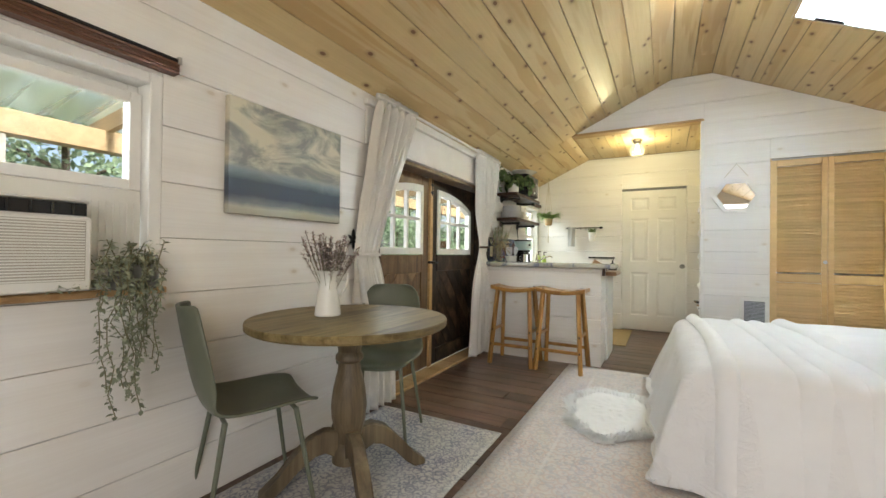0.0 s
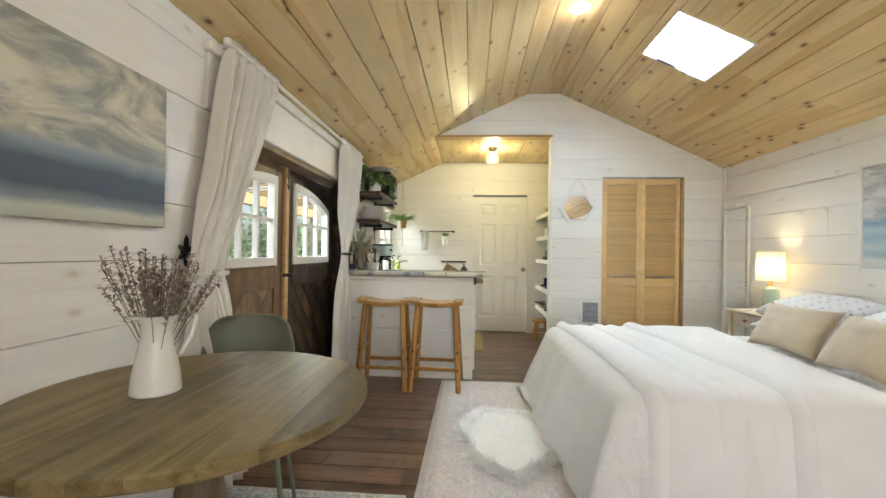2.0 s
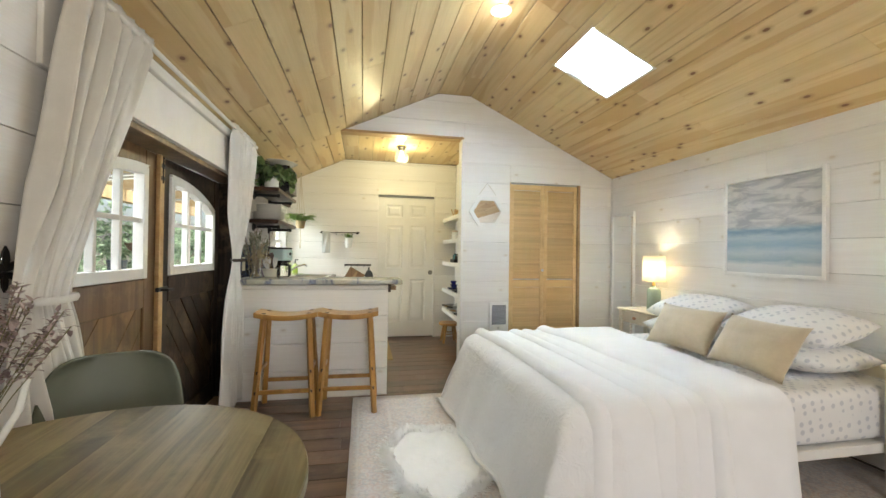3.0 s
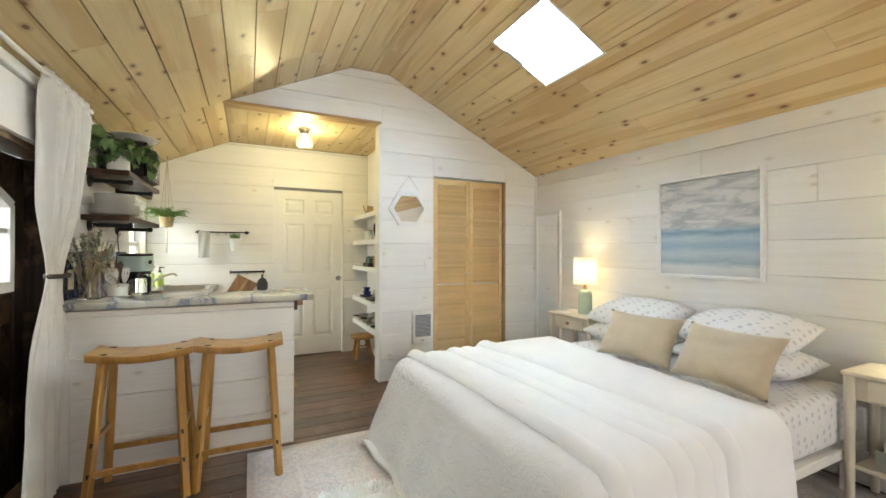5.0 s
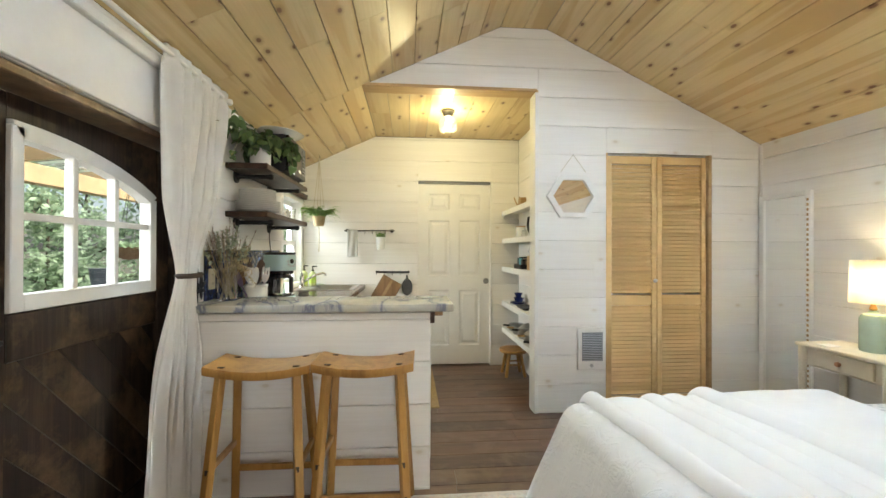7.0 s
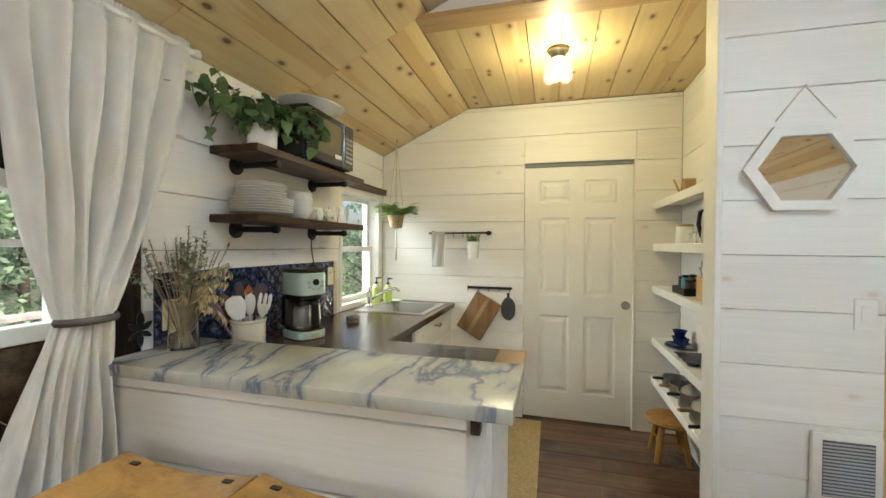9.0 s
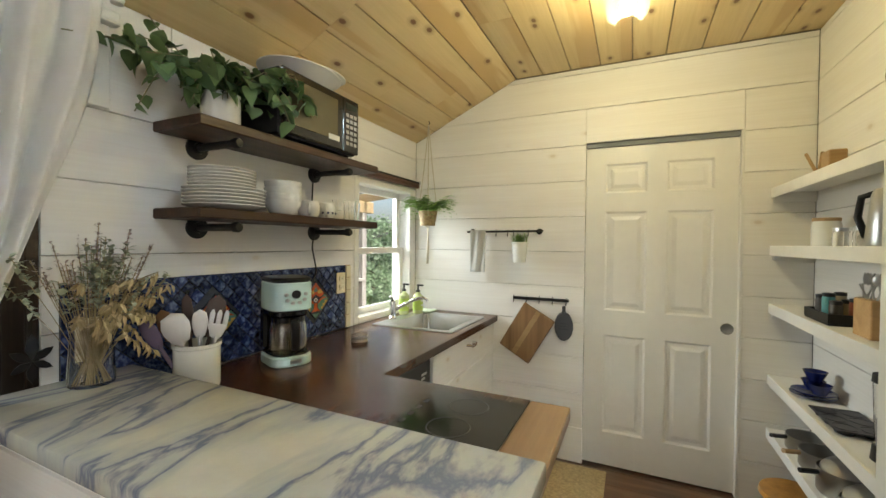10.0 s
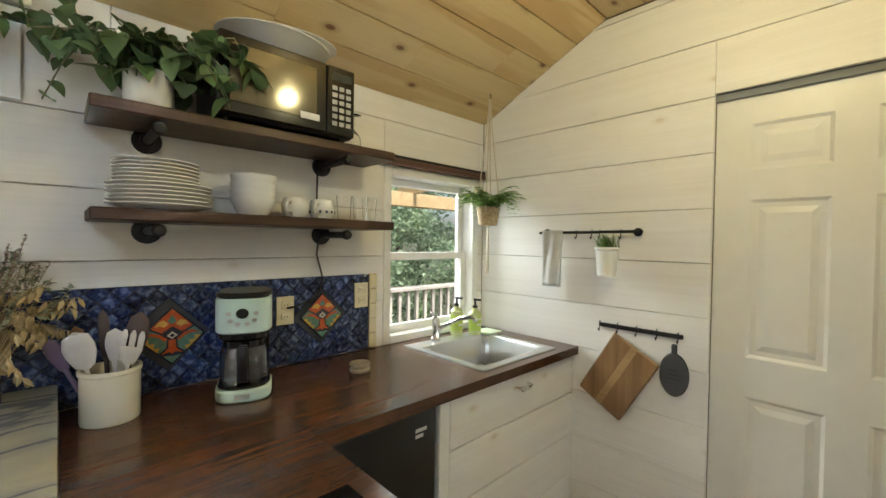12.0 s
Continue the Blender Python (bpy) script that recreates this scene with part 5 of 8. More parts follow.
splash = thing("backsplash", "cobalt blue diamond tile backsplash with painted accent tiles", "backsplash", (XL, 5.4, 0.9))
part("grout_panel", B(XL + 0.0005, XL + 0.006, *SPL), M_GROUT, splash)
half = 0.031
shared_tiles = {}
ACC = ((5.275, 1.085), (5.83, 1.09))
for i in range(-2, 60):
    for j in range(-2, 14):
        cy, cz = SPL[0] + i * half, SPL[2] + j * half
        if (i + j) % 2:
            continue
        if any(abs(cy - a) + abs(cz - b) < 0.135 for a, b in ACC):
            continue
        q = half - 0.0022
        poly = [(cy - q, cz), (cy, cz - q), (cy + q, cz), (cy, cz + q)]
        for f in (lambda u, v: u - SPL[0], lambda u, v: SPL[1] - u, lambda u, v: v - SPL[2], lambda u, v: SPL[3] - v):
            poly = clip_poly(poly, f) if len(poly) > 2 else poly
        if len(poly) < 3:
            continue
        key = tuple((round(u - cy, 4), round(v - cz, 4)) for u, v in poly)
        if key not in shared_tiles:
            bm = bmesh.new()
            plank_face(bm, list(key), "x", XL + 0.006, XL + 0.0115, 0.0025)
            shared_tiles[key] = mesh_of("tile", bm, M_BLUE)
        t = new("tile", shared_tiles[key])
        t.parent, t.matrix_parent_inverse, t.location = splash, BASE[splash.name], (0, cy, cz)
M_ACC_DARK = plain("dark_tile_line", (0.03, 0.028, 0.035), 0.2, vary=0.1, bumpy=0)
M_ACC_RED = plain("orange_red_glaze", (0.46, 0.085, 0.025), 0.16, vary=0.15, scale=60, bumpy=0.1)
M_ACC_GREEN = plain("teal_green_glaze", (0.10, 0.19, 0.13), 0.16, vary=0.15, scale=60, bumpy=0.1)
M_ACC_GOLD = plain("golden_glaze", (0.52, 0.31, 0.06), 0.16, vary=0.15, scale=60, bumpy=0.1)
M_ACC_WHITE = plain("off_white_glaze", (0.55, 0.50, 0.42), 0.16, bumpy=0)


def slab_x(poly, x0, x1):
    """A flat plate on a wall facing east, of any outline in y and z."""
    bm = bmesh.new()
    lo, hi = [bm.verts.new((x0, y, z)) for y, z in poly], [bm.verts.new((x1, y, z)) for y, z in poly]
    bm.faces.new(hi)
    for k in range(len(poly)):
        bm.faces.new((lo[k], lo[k - 1], hi[k - 1], hi[k]))
    bmesh.ops.recalc_face_normals(bm, faces=bm.faces)
    return bm


CROWN = [(0, 0.93), (-0.62, 0.31), (-0.3, 0.12), (0, 0.33), (0.3, 0.12), (0.62, 0.31)]
TRUNK = [(-0.1, -0.13), (0.1, -0.13), (0.12, -0.42), (0.32, -0.6), (0.08, -0.55), (0, -0.62), (-0.08, -0.55), (-0.32, -0.6), (-0.12, -0.42)]
FIELD = [(0.93, 0), (0.66, 0.27), (0.34, 0.07), (0.15, -0.12), (0.17, -0.4), (0.37, -0.56)]
BOUGH = [(0.84, 0.03), (0.6, 0.16), (0.36, 0.09), (0.14, -0.1), (0.2, -0.17), (0.42, 0.0), (0.62, 0.06)]
CORNER = [(0.88, -0.07), (0.66, -0.05), (0.68, -0.2), (0.5, -0.2), (0.54, -0.36), (0.36, -0.38), (0.43, -0.52)]
LOBE = [(0.1, 0.42), (0.24, 0.56), (0.4, 0.5), (0.5, 0.34), (0.36, 0.37), (0.24, 0.31)]
FOOT = [(-0.27, -0.67), (0, -0.69), (0.27, -0.67), (0, -0.94)]
for a, b in ACC:
    q = 0.1
    bm = bmesh.new()
    plank_face(bm, [(a - q, b), (a, b - q), (a + q, b), (a, b + q)], "x", XL + 0.006, XL + 0.0125, 0.003)
    tile_ = part("accent_tile", bm, M_ACC_DARK, splash, "dark outlined tile painted in orange, green and gold")

    def motif(name, shape, mat, lift=0.0):
        part(name, slab_x([(a + u * q, b + v * q) for u, v in shape], XL + 0.0115, XL + 0.0131 + lift), mat, tile_)
    motif("crown", CROWN, M_ACC_RED)
    motif("trunk", TRUNK, M_ACC_RED)
    motif("foot", FOOT, M_ACC_GREEN)
    motif("eye", [(0, 0.16), (-0.16, 0.02), (0, -0.1), (0.16, 0.02)], M_ACC_WHITE, 0.0005)
    motif("pupil", [(0, 0.09), (-0.08, 0.02), (0, -0.05), (0.08, 0.02)], M_ACC_DARK, 0.0009)
    motif("crest", [(0, 0.72), (-0.14, 0.5), (0, 0.42), (0.14, 0.5)], M_ACC_GREEN, 0.0005)
    for sg in (-1, 1):
        motif("field", [(u * sg, v) for u, v in FIELD], M_ACC_GREEN)
        motif("bough", [(u * sg, v) for u, v in BOUGH], M_ACC_RED, 0.0006)
        motif("corner", [(u * sg, v) for u, v in CORNER], M_ACC_GOLD, 0.0006)
        motif("lobe", [(u * sg, v) for u, v in LOBE], M_ACC_GOLD, 0.0006)
M_CREAM = plain("cream_plastic", (0.66, 0.60, 0.42), 0.35, vary=0.02, bumpy=0)
def outlet(y, z, mat=M_CREAM, label="cream wall socket plate on the backsplash"):
    o = thing("wall_socket", label, "socket", (XL + 0.012, y, z))
    part("plate", B(XL + 0.012, XL + 0.018, y - 0.036, y + 0.036, z - 0.058, z + 0.058, 0.002), mat, o)
    for dz in (-0.024, 0.024):
        part("receptacle", B(XL + 0.018, XL + 0.021, y - 0.017, y + 0.017, z + dz - 0.014, z + dz + 0.014, 0.003), mat, o)
        for dy in (-0.006, 0.006):
            part("slot", B(XL + 0.0211, XL + 0.0214, y + dy - 0.0012, y + dy + 0.0012, z + dz - 0.005, z + dz + 0.005), M_BLACK, o)
outlet(5.665, 1.13)
outlet(6.025, 1.165)
outlet(4.86, 1.10)
edge_strip = thing("tile_edging", "column of cream ceramic edging tiles beside the backsplash", "tile edging", (XL, 6.09, 0.905))
part("backing", B(XL, XL + 0.008, 6.073, 6.113, 0.905, 1.262), M_OAKTRIM, edge_strip)
for k in range(5):
    part("tile", B(XL + 0.008, XL + 0.016, 6.072, 6.114, 0.906 + k * 0.0712, 0.974 + k * 0.0712, 0.003), M_CREAM, edge_strip)

# ---- wall shelves on pipe brackets ----
def shelf(z, items_label):
    s = thing("wall_shelf", items_label, "shelf", (XL, 5.54, z - 0.035), 0, "wall shelves over the worktop")
    part("board", B(XL + 0.001, XL + 0.25, 5.05, 6.04, z - 0.035, z, 0.004), M_SHELF, s)
    for y in (5.205, 5.825):
        br = part("bracket", R((XL + 0.01, y, z - 0.06), (XL + 0.22, y, z - 0.06), 0.014, n=12), M_BLACK, s, "black iron pipe bracket", smooth=True)
        part("flange", L([(0, 0), (0.042, 0), (0.042, 0.008), (0.022, 0.012), (0.02, 0.022), (0, 0.022)], (0, 0, 0), 20, pose(XL, y, z - 0.06, 0, 90, 0)), M_BLACK, br, smooth=True)
        part("pipe_cap", L([(0, 0), (0.018, 0), (0.019, 0.02), (0.014, 0.028), (0, 0.03)], (0, 0, 0), 14, pose(XL + 0.21, y, z - 0.06, 0, 90, 0)), M_BLACK, br, smooth=True)
    return s
shelf(1.80, "dark stained plank shelf holding a microwave and a plant")
shelf(1.503, "dark stained plank shelf holding stacked white crockery")

mw = thing("microwave", "black microwave oven on the upper shelf", "microwave", (XL + 0.14, 5.58, 1.80))
part("case", B(XL + 0.01, XL + 0.27, 5.345, 5.815, 1.808, 2.065, 0.006), M_BLACK, mw)
for x in (XL + 0.04, XL + 0.24):
    for y in (5.38, 5.78):
        part("rubber_foot", R((x, y, 1.80), (x, y, 1.81), 0.012, n=10), M_BLACK, mw)
dr = part("door", B(XL + 0.271, XL + 0.29, 5.345, 5.70, 1.812, 2.062, 0.005), M_BLACK_GLOSS, mw)
# Base colour lightened yellowish for the room's reflection in the dark glass.
part("viewing_window", B(XL + 0.2905, XL + 0.2925, 5.375, 5.66, 1.85, 2.03, 0.0008), plain("reflection_toned_window", (0.13, 0.11, 0.065), 0.10, 0.2, vary=0.02, bumpy=0), dr, "tinted oven window lightened for its yellowish reflection")
part("label_sticker", B(XL + 0.2926, XL + 0.2932, 5.60, 5.67, 1.845, 1.868), plain("white_sticker", (0.75, 0.75, 0.73), 0.6), dr, "white sticker")
cp = part("control_panel", B(XL + 0.271, XL + 0.288, 5.702, 5.815, 1.812, 2.062, 0.004), M_BLACK_GLOSS, mw)
part("display", B(XL + 0.2885, XL + 0.289, 5.72, 5.80, 2.01, 2.04), plain("dark_display", (0.02, 0.03, 0.03), 0.1, bumpy=0), cp)
M_KEY = plain("grey_key", (0.4, 0.4, 0.4), 0.5, bumpy=0)
for r in range(6):
    for c in range(3):
        part("key", B(XL + 0.2885, XL + 0.2893, 5.722 + c * 0.028, 5.742 + c * 0.028, 1.845 + r * 0.026, 1.861 + r * 0.026), M_KEY, cp)

def plate(at, r, tilt=0.0, label="white ceramic dinner plate in a stack", group="plates on the shelf", flip=1):
    bm = L([(0, 0), (r * 0.55, 0), (r * 0.62, 0.003), (r, 0.017), (r, 0.0195), (r * 0.6, 0.007), (0, 0.005)], (0, 0, 0), 36, pose(*at, 0, tilt, 0))
    return solo("plate", bm, M_WHITE_CERAMIC, label, "plate", group=group, smooth=True)
for k in range(6):
    plate((XL + 0.135, 5.225, 1.5035 + k * 0.012), 0.138)
for k in range(6):
    plate((XL + 0.135, 5.215, 1.578 + k * 0.011), 0.112)
for dy, dz, tilt, label in ((0.0, 2.067, 0, "large white serving bowl on the microwave"), (0.03, 2.085, 5, "large white serving bowl nested in another")):
    bm = L([(0, 0), (0.07, 0), (0.11, 0.012), (0.165, 0.05), (0.178, 0.053), (0.178, 0.057), (0.16, 0.055), (0.105, 0.018), (0, 0.006)], (0, 0, 0), 40, pose(XL + 0.17, 5.56 + dy, dz, tilt * 0.6, tilt, 0) @ Matrix.Diagonal((0.85, 1.1, 1, 1)))
    solo("serving_bowl", bm, M_WHITE_CERAMIC, label, "bowl", group="serving bowls", smooth=True)
for k in range(4):
    solo("bowl", L([(0, 0), (0.045, 0), (0.05, 0.006), (0.074, 0.05), (0.076, 0.066), (0.072, 0.066), (0.068, 0.05), (0.045, 0.012), (0, 0.008)], (XL + 0.13, 5.50, 1.5035 + k * 0.026), 32), M_WHITE_CERAMIC, "white ceramic bowl in a stack of four", "bowl", group="bowls on the shelf", smooth=True)
def mug(y, label, band=False):
    m = thing("mug", label, "mug", (XL + 0.13, y, 1.5035), 0, "mugs on the shelf")
    part("cup", L([(0, 0), (0.034, 0), (0.049, 0.022), (0.052, 0.052), (0.043, 0.078), (0.040, 0.078), (0.048, 0.052), (0.045, 0.022), (0, 0.006)], (XL + 0.13, y, 1.5035), 26), M_WHITE_CERAMIC, m, smooth=True)
    part("handle", T([(XL + 0.16, y - 0.03, 1.56), (XL + 0.18, y - 0.052, 1.563), (XL + 0.186, y - 0.06, 1.545), (XL + 0.18, y - 0.054, 1.525), (XL + 0.162, y - 0.03, 1.52)], 0.006, 8), M_WHITE_CERAMIC, m, smooth="all")
    if band:
        for k in range(26):
            a = k / 26 * 6.283
            if k % 2:
                part("blue_check", B(-0.0045, 0.0045, 0.0495, 0.0520, 0.016, 0.026, m=pose(XL + 0.13, y, 1.512, 0, 0, math.degrees(a))), M_BLUE, m)
mug(5.655, "small round white mug")
mug(5.765, "white mug with a blue checked band", True)
for k, y in enumerate((5.865, 5.93, 5.99)):
    solo("drinking_glass", L([(0, 0.0), (0.026, 0.0), (0.033, 0.105), (0.031, 0.105), (0.0245, 0.008), (0, 0.008)], (XL + 0.13 + 0.02 * (k % 2), y, 1.5035), 24), M_GLASS, "clear straight drinking glass on the shelf", "glass", group="glasses on the shelf", smooth=True)
solo("wine_glass", L([(0, 0.0), (0.033, 0.001), (0.006, 0.006), (0.004, 0.06), (0.018, 0.075), (0.032, 0.10), (0.03, 0.15), (0.0285, 0.15), (0.0305, 0.10), (0.016, 0.077), (0, 0.07)], (0, 0, 0), 24, pose(XL + 0.14, 5.90, 1.951, 180)), M_GLASS, "clear stemmed wine glass upside down on the shelf", "glass", smooth=True)
solo("power_cord", T([(XL + 0.02, 5.80, 1.79), (XL + 0.012, 5.80, 1.6), (XL + 0.012, 5.815, 1.45), (XL + 0.014, 5.80, 1.36), (XL + 0.016, 5.83, 1.25), (XL + 0.02, 5.80, 1.17), (XL + 0.03, 5.70, 1.145), (XL + 0.022, 5.67, 1.14)], 0.004, 6), M_BLACK, "thin black microwave cord down the wall", "cord", smooth="all")

# ---- on the worktop ----
CX, CY = XL + 0.205, 5.45
cm = thing("coffee_maker", "mint white and black drip coffee maker on the worktop", "coffee maker", (CX, CY, 0.9))
M_MINT = plain("mint_white_plastic", (0.52, 0.68, 0.65), 0.3, vary=0.02, bumpy=0)
def oval(x0, x1, z0, z1, w, e=3.4, r=0.005):
    """An upright block with a bowed front and sides and softened rims."""
    bm = bmesh.new()
    rings = []
    for z, k in ((z0, r), (z0 + r, 0), (z1 - r, 0), (z1, r)):
        ring = []
        for i in range(44):
            c, s_ = math.cos(i / 44 * 2 * math.pi), math.sin(i / 44 * 2 * math.pi)
            u, v = math.copysign(abs(c) ** (2 / e), c), math.copysign(abs(s_) ** (2 / e), s_)
            ring.append(bm.verts.new((CX + (x0 + x1) / 2 + u * ((x1 - x0) / 2 - k), CY + v * (w - k), z)))
        rings.append(ring)
    for lo, hi in zip(rings, rings[1:]):
        for i in range(44):
            bm.faces.new((lo[i - 1], lo[i], hi[i], hi[i - 1]))
    bm.faces.new(rings[0][::-1])
    bm.faces.new(rings[-1])
    return bm


part("base", oval(-0.10, 0.10, 0.9005, 0.94, 0.074), M_MINT, cm, smooth=True)
part("base_top", oval(-0.095, 0.094, 0.94, 0.95, 0.069), M_BLACK_GLOSS, cm)
part("tower", B(CX - 0.098, CX - 0.045, CY - 0.064, CY + 0.064, 0.95, 1.12, 0.01), M_BLACK_GLOSS, cm)
part("neck", oval(-0.09, 0.085, 1.095, 1.121, 0.066), M_BLACK_GLOSS, cm, smooth=True)
part("brew_head", oval(-0.10, 0.10, 1.12, 1.232, 0.074), M_MINT, cm, smooth=True)
part("lid", oval(-0.10, 0.10, 1.232, 1.25, 0.074, r=0.007), M_BLACK, cm, smooth=True)
part("dial", R((CX + 0.095, CY, 1.186), (CX + 0.103, CY, 1.186), 0.016, n=22), M_BLACK, cm, smooth=True)
for dy, dz in ((-0.034, 0.0), (-0.03, -0.022), (-0.012, -0.034), (0.012, -0.034), (0.03, -0.022), (0.034, 0.0)):
    part("button", R((CX + 0.094, CY + dy, 1.186 + dz), (CX + 0.1025, CY + dy, 1.186 + dz), 0.007, n=12), M_STEEL, cm, smooth=True)
part("badge", B(CX + 0.097, CX + 0.102, CY - 0.02, CY + 0.02, 0.912, 0.928, 0.001), M_STEEL, cm, "small metal badge")
car = part("carafe", L([(0, 0), (0.056, 0), (0.064, 0.012), (0.064, 0.09), (0.055, 0.125), (0.052, 0.125), (0.061, 0.09), (0.061, 0.014), (0, 0.004)], (CX + 0.022, CY, 0.9505), 30), M_GLASS, cm, "glass carafe", smooth=True)
part("collar", L([(0.052, 0.118), (0.057, 0.118), (0.057, 0.14), (0, 0.143)], (CX + 0.022, CY, 0.9505), 28), M_BLACK_GLOSS, car, smooth=True)
part("handle", B(CX + 0.087, CX + 0.104, CY - 0.015, CY + 0.015, 0.965, 1.078, 0.007, seg=2), M_BLACK, car, smooth=True)
part("handle_bracket", B(CX + 0.074, CX + 0.092, CY - 0.011, CY + 0.011, 1.066, 1.082, 0.003), M_BLACK, car)
turned = Matrix.Translation((CX, CY, 0)) @ Matrix.Rotation(math.radians(-22), 4, "Z") @ Matrix.Diagonal((1.0, 1.14, 1, 1)) @ Matrix.Translation((-CX, -CY, 0))
for ob in cm.children_recursive:
    ob.data.transform(turned)

crock = thing("utensil_crock", "cream stoneware crock holding spoons and spatulas", "crock", (XL + 0.165, 5.10, 0.9))
part("jar", L([(0, 0), (0.068, 0), (0.07, 0.006), (0.07, 0.135), (0.074, 0.139), (0.074, 0.15), (0.066, 0.15), (0.065, 0.01), (0, 0.008)], (XL + 0.165, 5.10, 0.9005), 34), plain("cream_stoneware", (0.74, 0.72, 0.63), 0.22, vary=0.02, bumpy=0), crock, smooth=True)
M_GREYWHITE = plain("pale_nylon", (0.62, 0.60, 0.60), 0.4, bumpy=0)
M_DARKWOOD = plain("dark_spatula", (0.06, 0.035, 0.03), 0.5)
def utensil(kind, dx, dy, lean, rz, w, h, mat, slots=0, flat=0.2):
    """A long handle with a shallow oval head facing the room; a slotted one ends in prongs."""
    bm = bmesh.new()
    m = pose(XL + 0.165 + dx, 5.10 + dy, 0.915, 0, 0, rz) @ pose(0, 0, 0, lean, 0, 0)
    rod(bm, (0, 0, 0), (0, 0, 0.16), 0.006, 0.006, 8)
    top = 0.16 + h * (0.45 if slots else 1.0)
    lathe(bm, [(0, 0.14), (w * 0.3, 0.155), (w * 0.47, 0.16 + h * 0.3), (w * 0.5, 0.16 + h * (0.4 if slots else 0.55)), (w * 0.4, 0.16 + h * (0.44 if slots else 0.85)), (0, top)], (0, 0, 0), 18, Matrix.Diagonal((flat, 1, 1, 1)))
    for k in range(slots):
        y = (k - (slots - 1) / 2) * w * 0.72 / max(1, slots - 1)
        lathe(bm, [(0, 0.16 + h * 0.3), (w * 0.13, 0.16 + h * 0.4), (w * 0.14, 0.16 + h * 0.85), (w * 0.06, 0.16 + h), (0, 0.16 + h)], (0, y, 0), 10, Matrix.Diagonal((flat * 1.8, 1, 1, 1)))
    bmesh.ops.transform(bm, matrix=m, verts=bm.verts)
    part(kind, bm, mat, crock, smooth=True)


utensil("spoon", 0.025, -0.015, 17, -30, 0.082, 0.095, M_GREYWHITE)
utensil("slotted_spoon", 0.03, 0.012, -10, -30, 0.06, 0.085, M_GREYWHITE, 3)
utensil("serving_spoon", 0.0, 0.01, 0, -25, 0.05, 0.085, M_GREYWHITE)
utensil("spatula", -0.02, 0.02, -12, -35, 0.065, 0.135, M_DARKWOOD, 0, 0.12)
utensil("turner", -0.02, 0.0, 4, -40, 0.035, 0.14, M_DARKWOOD)
utensil("wooden_spoon", -0.025, -0.02, 16, -40, 0.05, 0.10, plain("worn_spoon_wood", (0.16, 0.075, 0.03), 0.5))
utensil("ladle", -0.01, -0.035, 27, -30, 0.045, 0.09, plain("purple_handle", (0.13, 0.09, 0.16), 0.4))
solo("scrub_brush", L([(0, 0), (0.04, 0), (0.042, 0.01), (0.03, 0.02), (0.042, 0.026), (0.04, 0.034), (0, 0.036)], (-1.245, 5.865, 0.9005), 24), plain("grey_bristle", (0.28, 0.25, 0.22), 0.8), "round grey pot scrubber on the worktop", "scrubber", smooth=True)
M_LABELG = plain("lime_label", (0.45, 0.60, 0.12), 0.5)
for k, (x, y, h) in enumerate(((-1.425, 6.60, 0.13), (-1.36, 6.68, 0.12))):
    s = thing("soap_bottle", "clear pump soap bottle with a lime green label", "bottle", (x, y, 0.906), 0, "soap bottles by the sink")
    part("bottle", L([(0, 0), (0.032, 0), (0.034, 0.01), (0.034, h), (0.014, h + 0.02), (0.013, h + 0.03), (0, h + 0.03)], (x, y, 0.907), 24), plain("pale_green_liquid", (0.55, 0.62, 0.30), 0.2, bumpy=0), s, smooth=True)
    part("label", L([(0.0345, 0.025), (0.0348, 0.03), (0.0348, h - 0.025), (0.0345, h - 0.02)], (x, y, 0.907), 24), M_LABELG, s, "lime green label", smooth=True)
    for j in range(2):
        part("print_bar", B(x + 0.0335, x + 0.0355, y - 0.018, y + 0.014, 0.96 + j * 0.03, 0.97 + j * 0.03), plain("white_print", (0.7, 0.72, 0.65), 0.5), s)
    pm = bmesh.new()
    rod(pm, (x, y, 0.907 + h + 0.03), (x, y, 0.907 + h + 0.07), 0.006, n=8)
    rod(pm, (x, y, 0.907 + h + 0.028), (x, y, 0.907 + h + 0.04), 0.014, n=14)
    box(pm, x - 0.008, x + 0.04, y - 0.008, y + 0.008, 0.907 + h + 0.068, 0.907 + h + 0.08, 0.003)
    part("pump", pm, M_BLACK, s, "black pump")
solo("soap_tray", B(-1.40, -1.28, 6.71, 6.83, 0.907, 0.918, 0.004), plain("pale_green_dish", (0.5, 0.58, 0.42), 0.3), "pale green soap tray beside the sink", "tray")

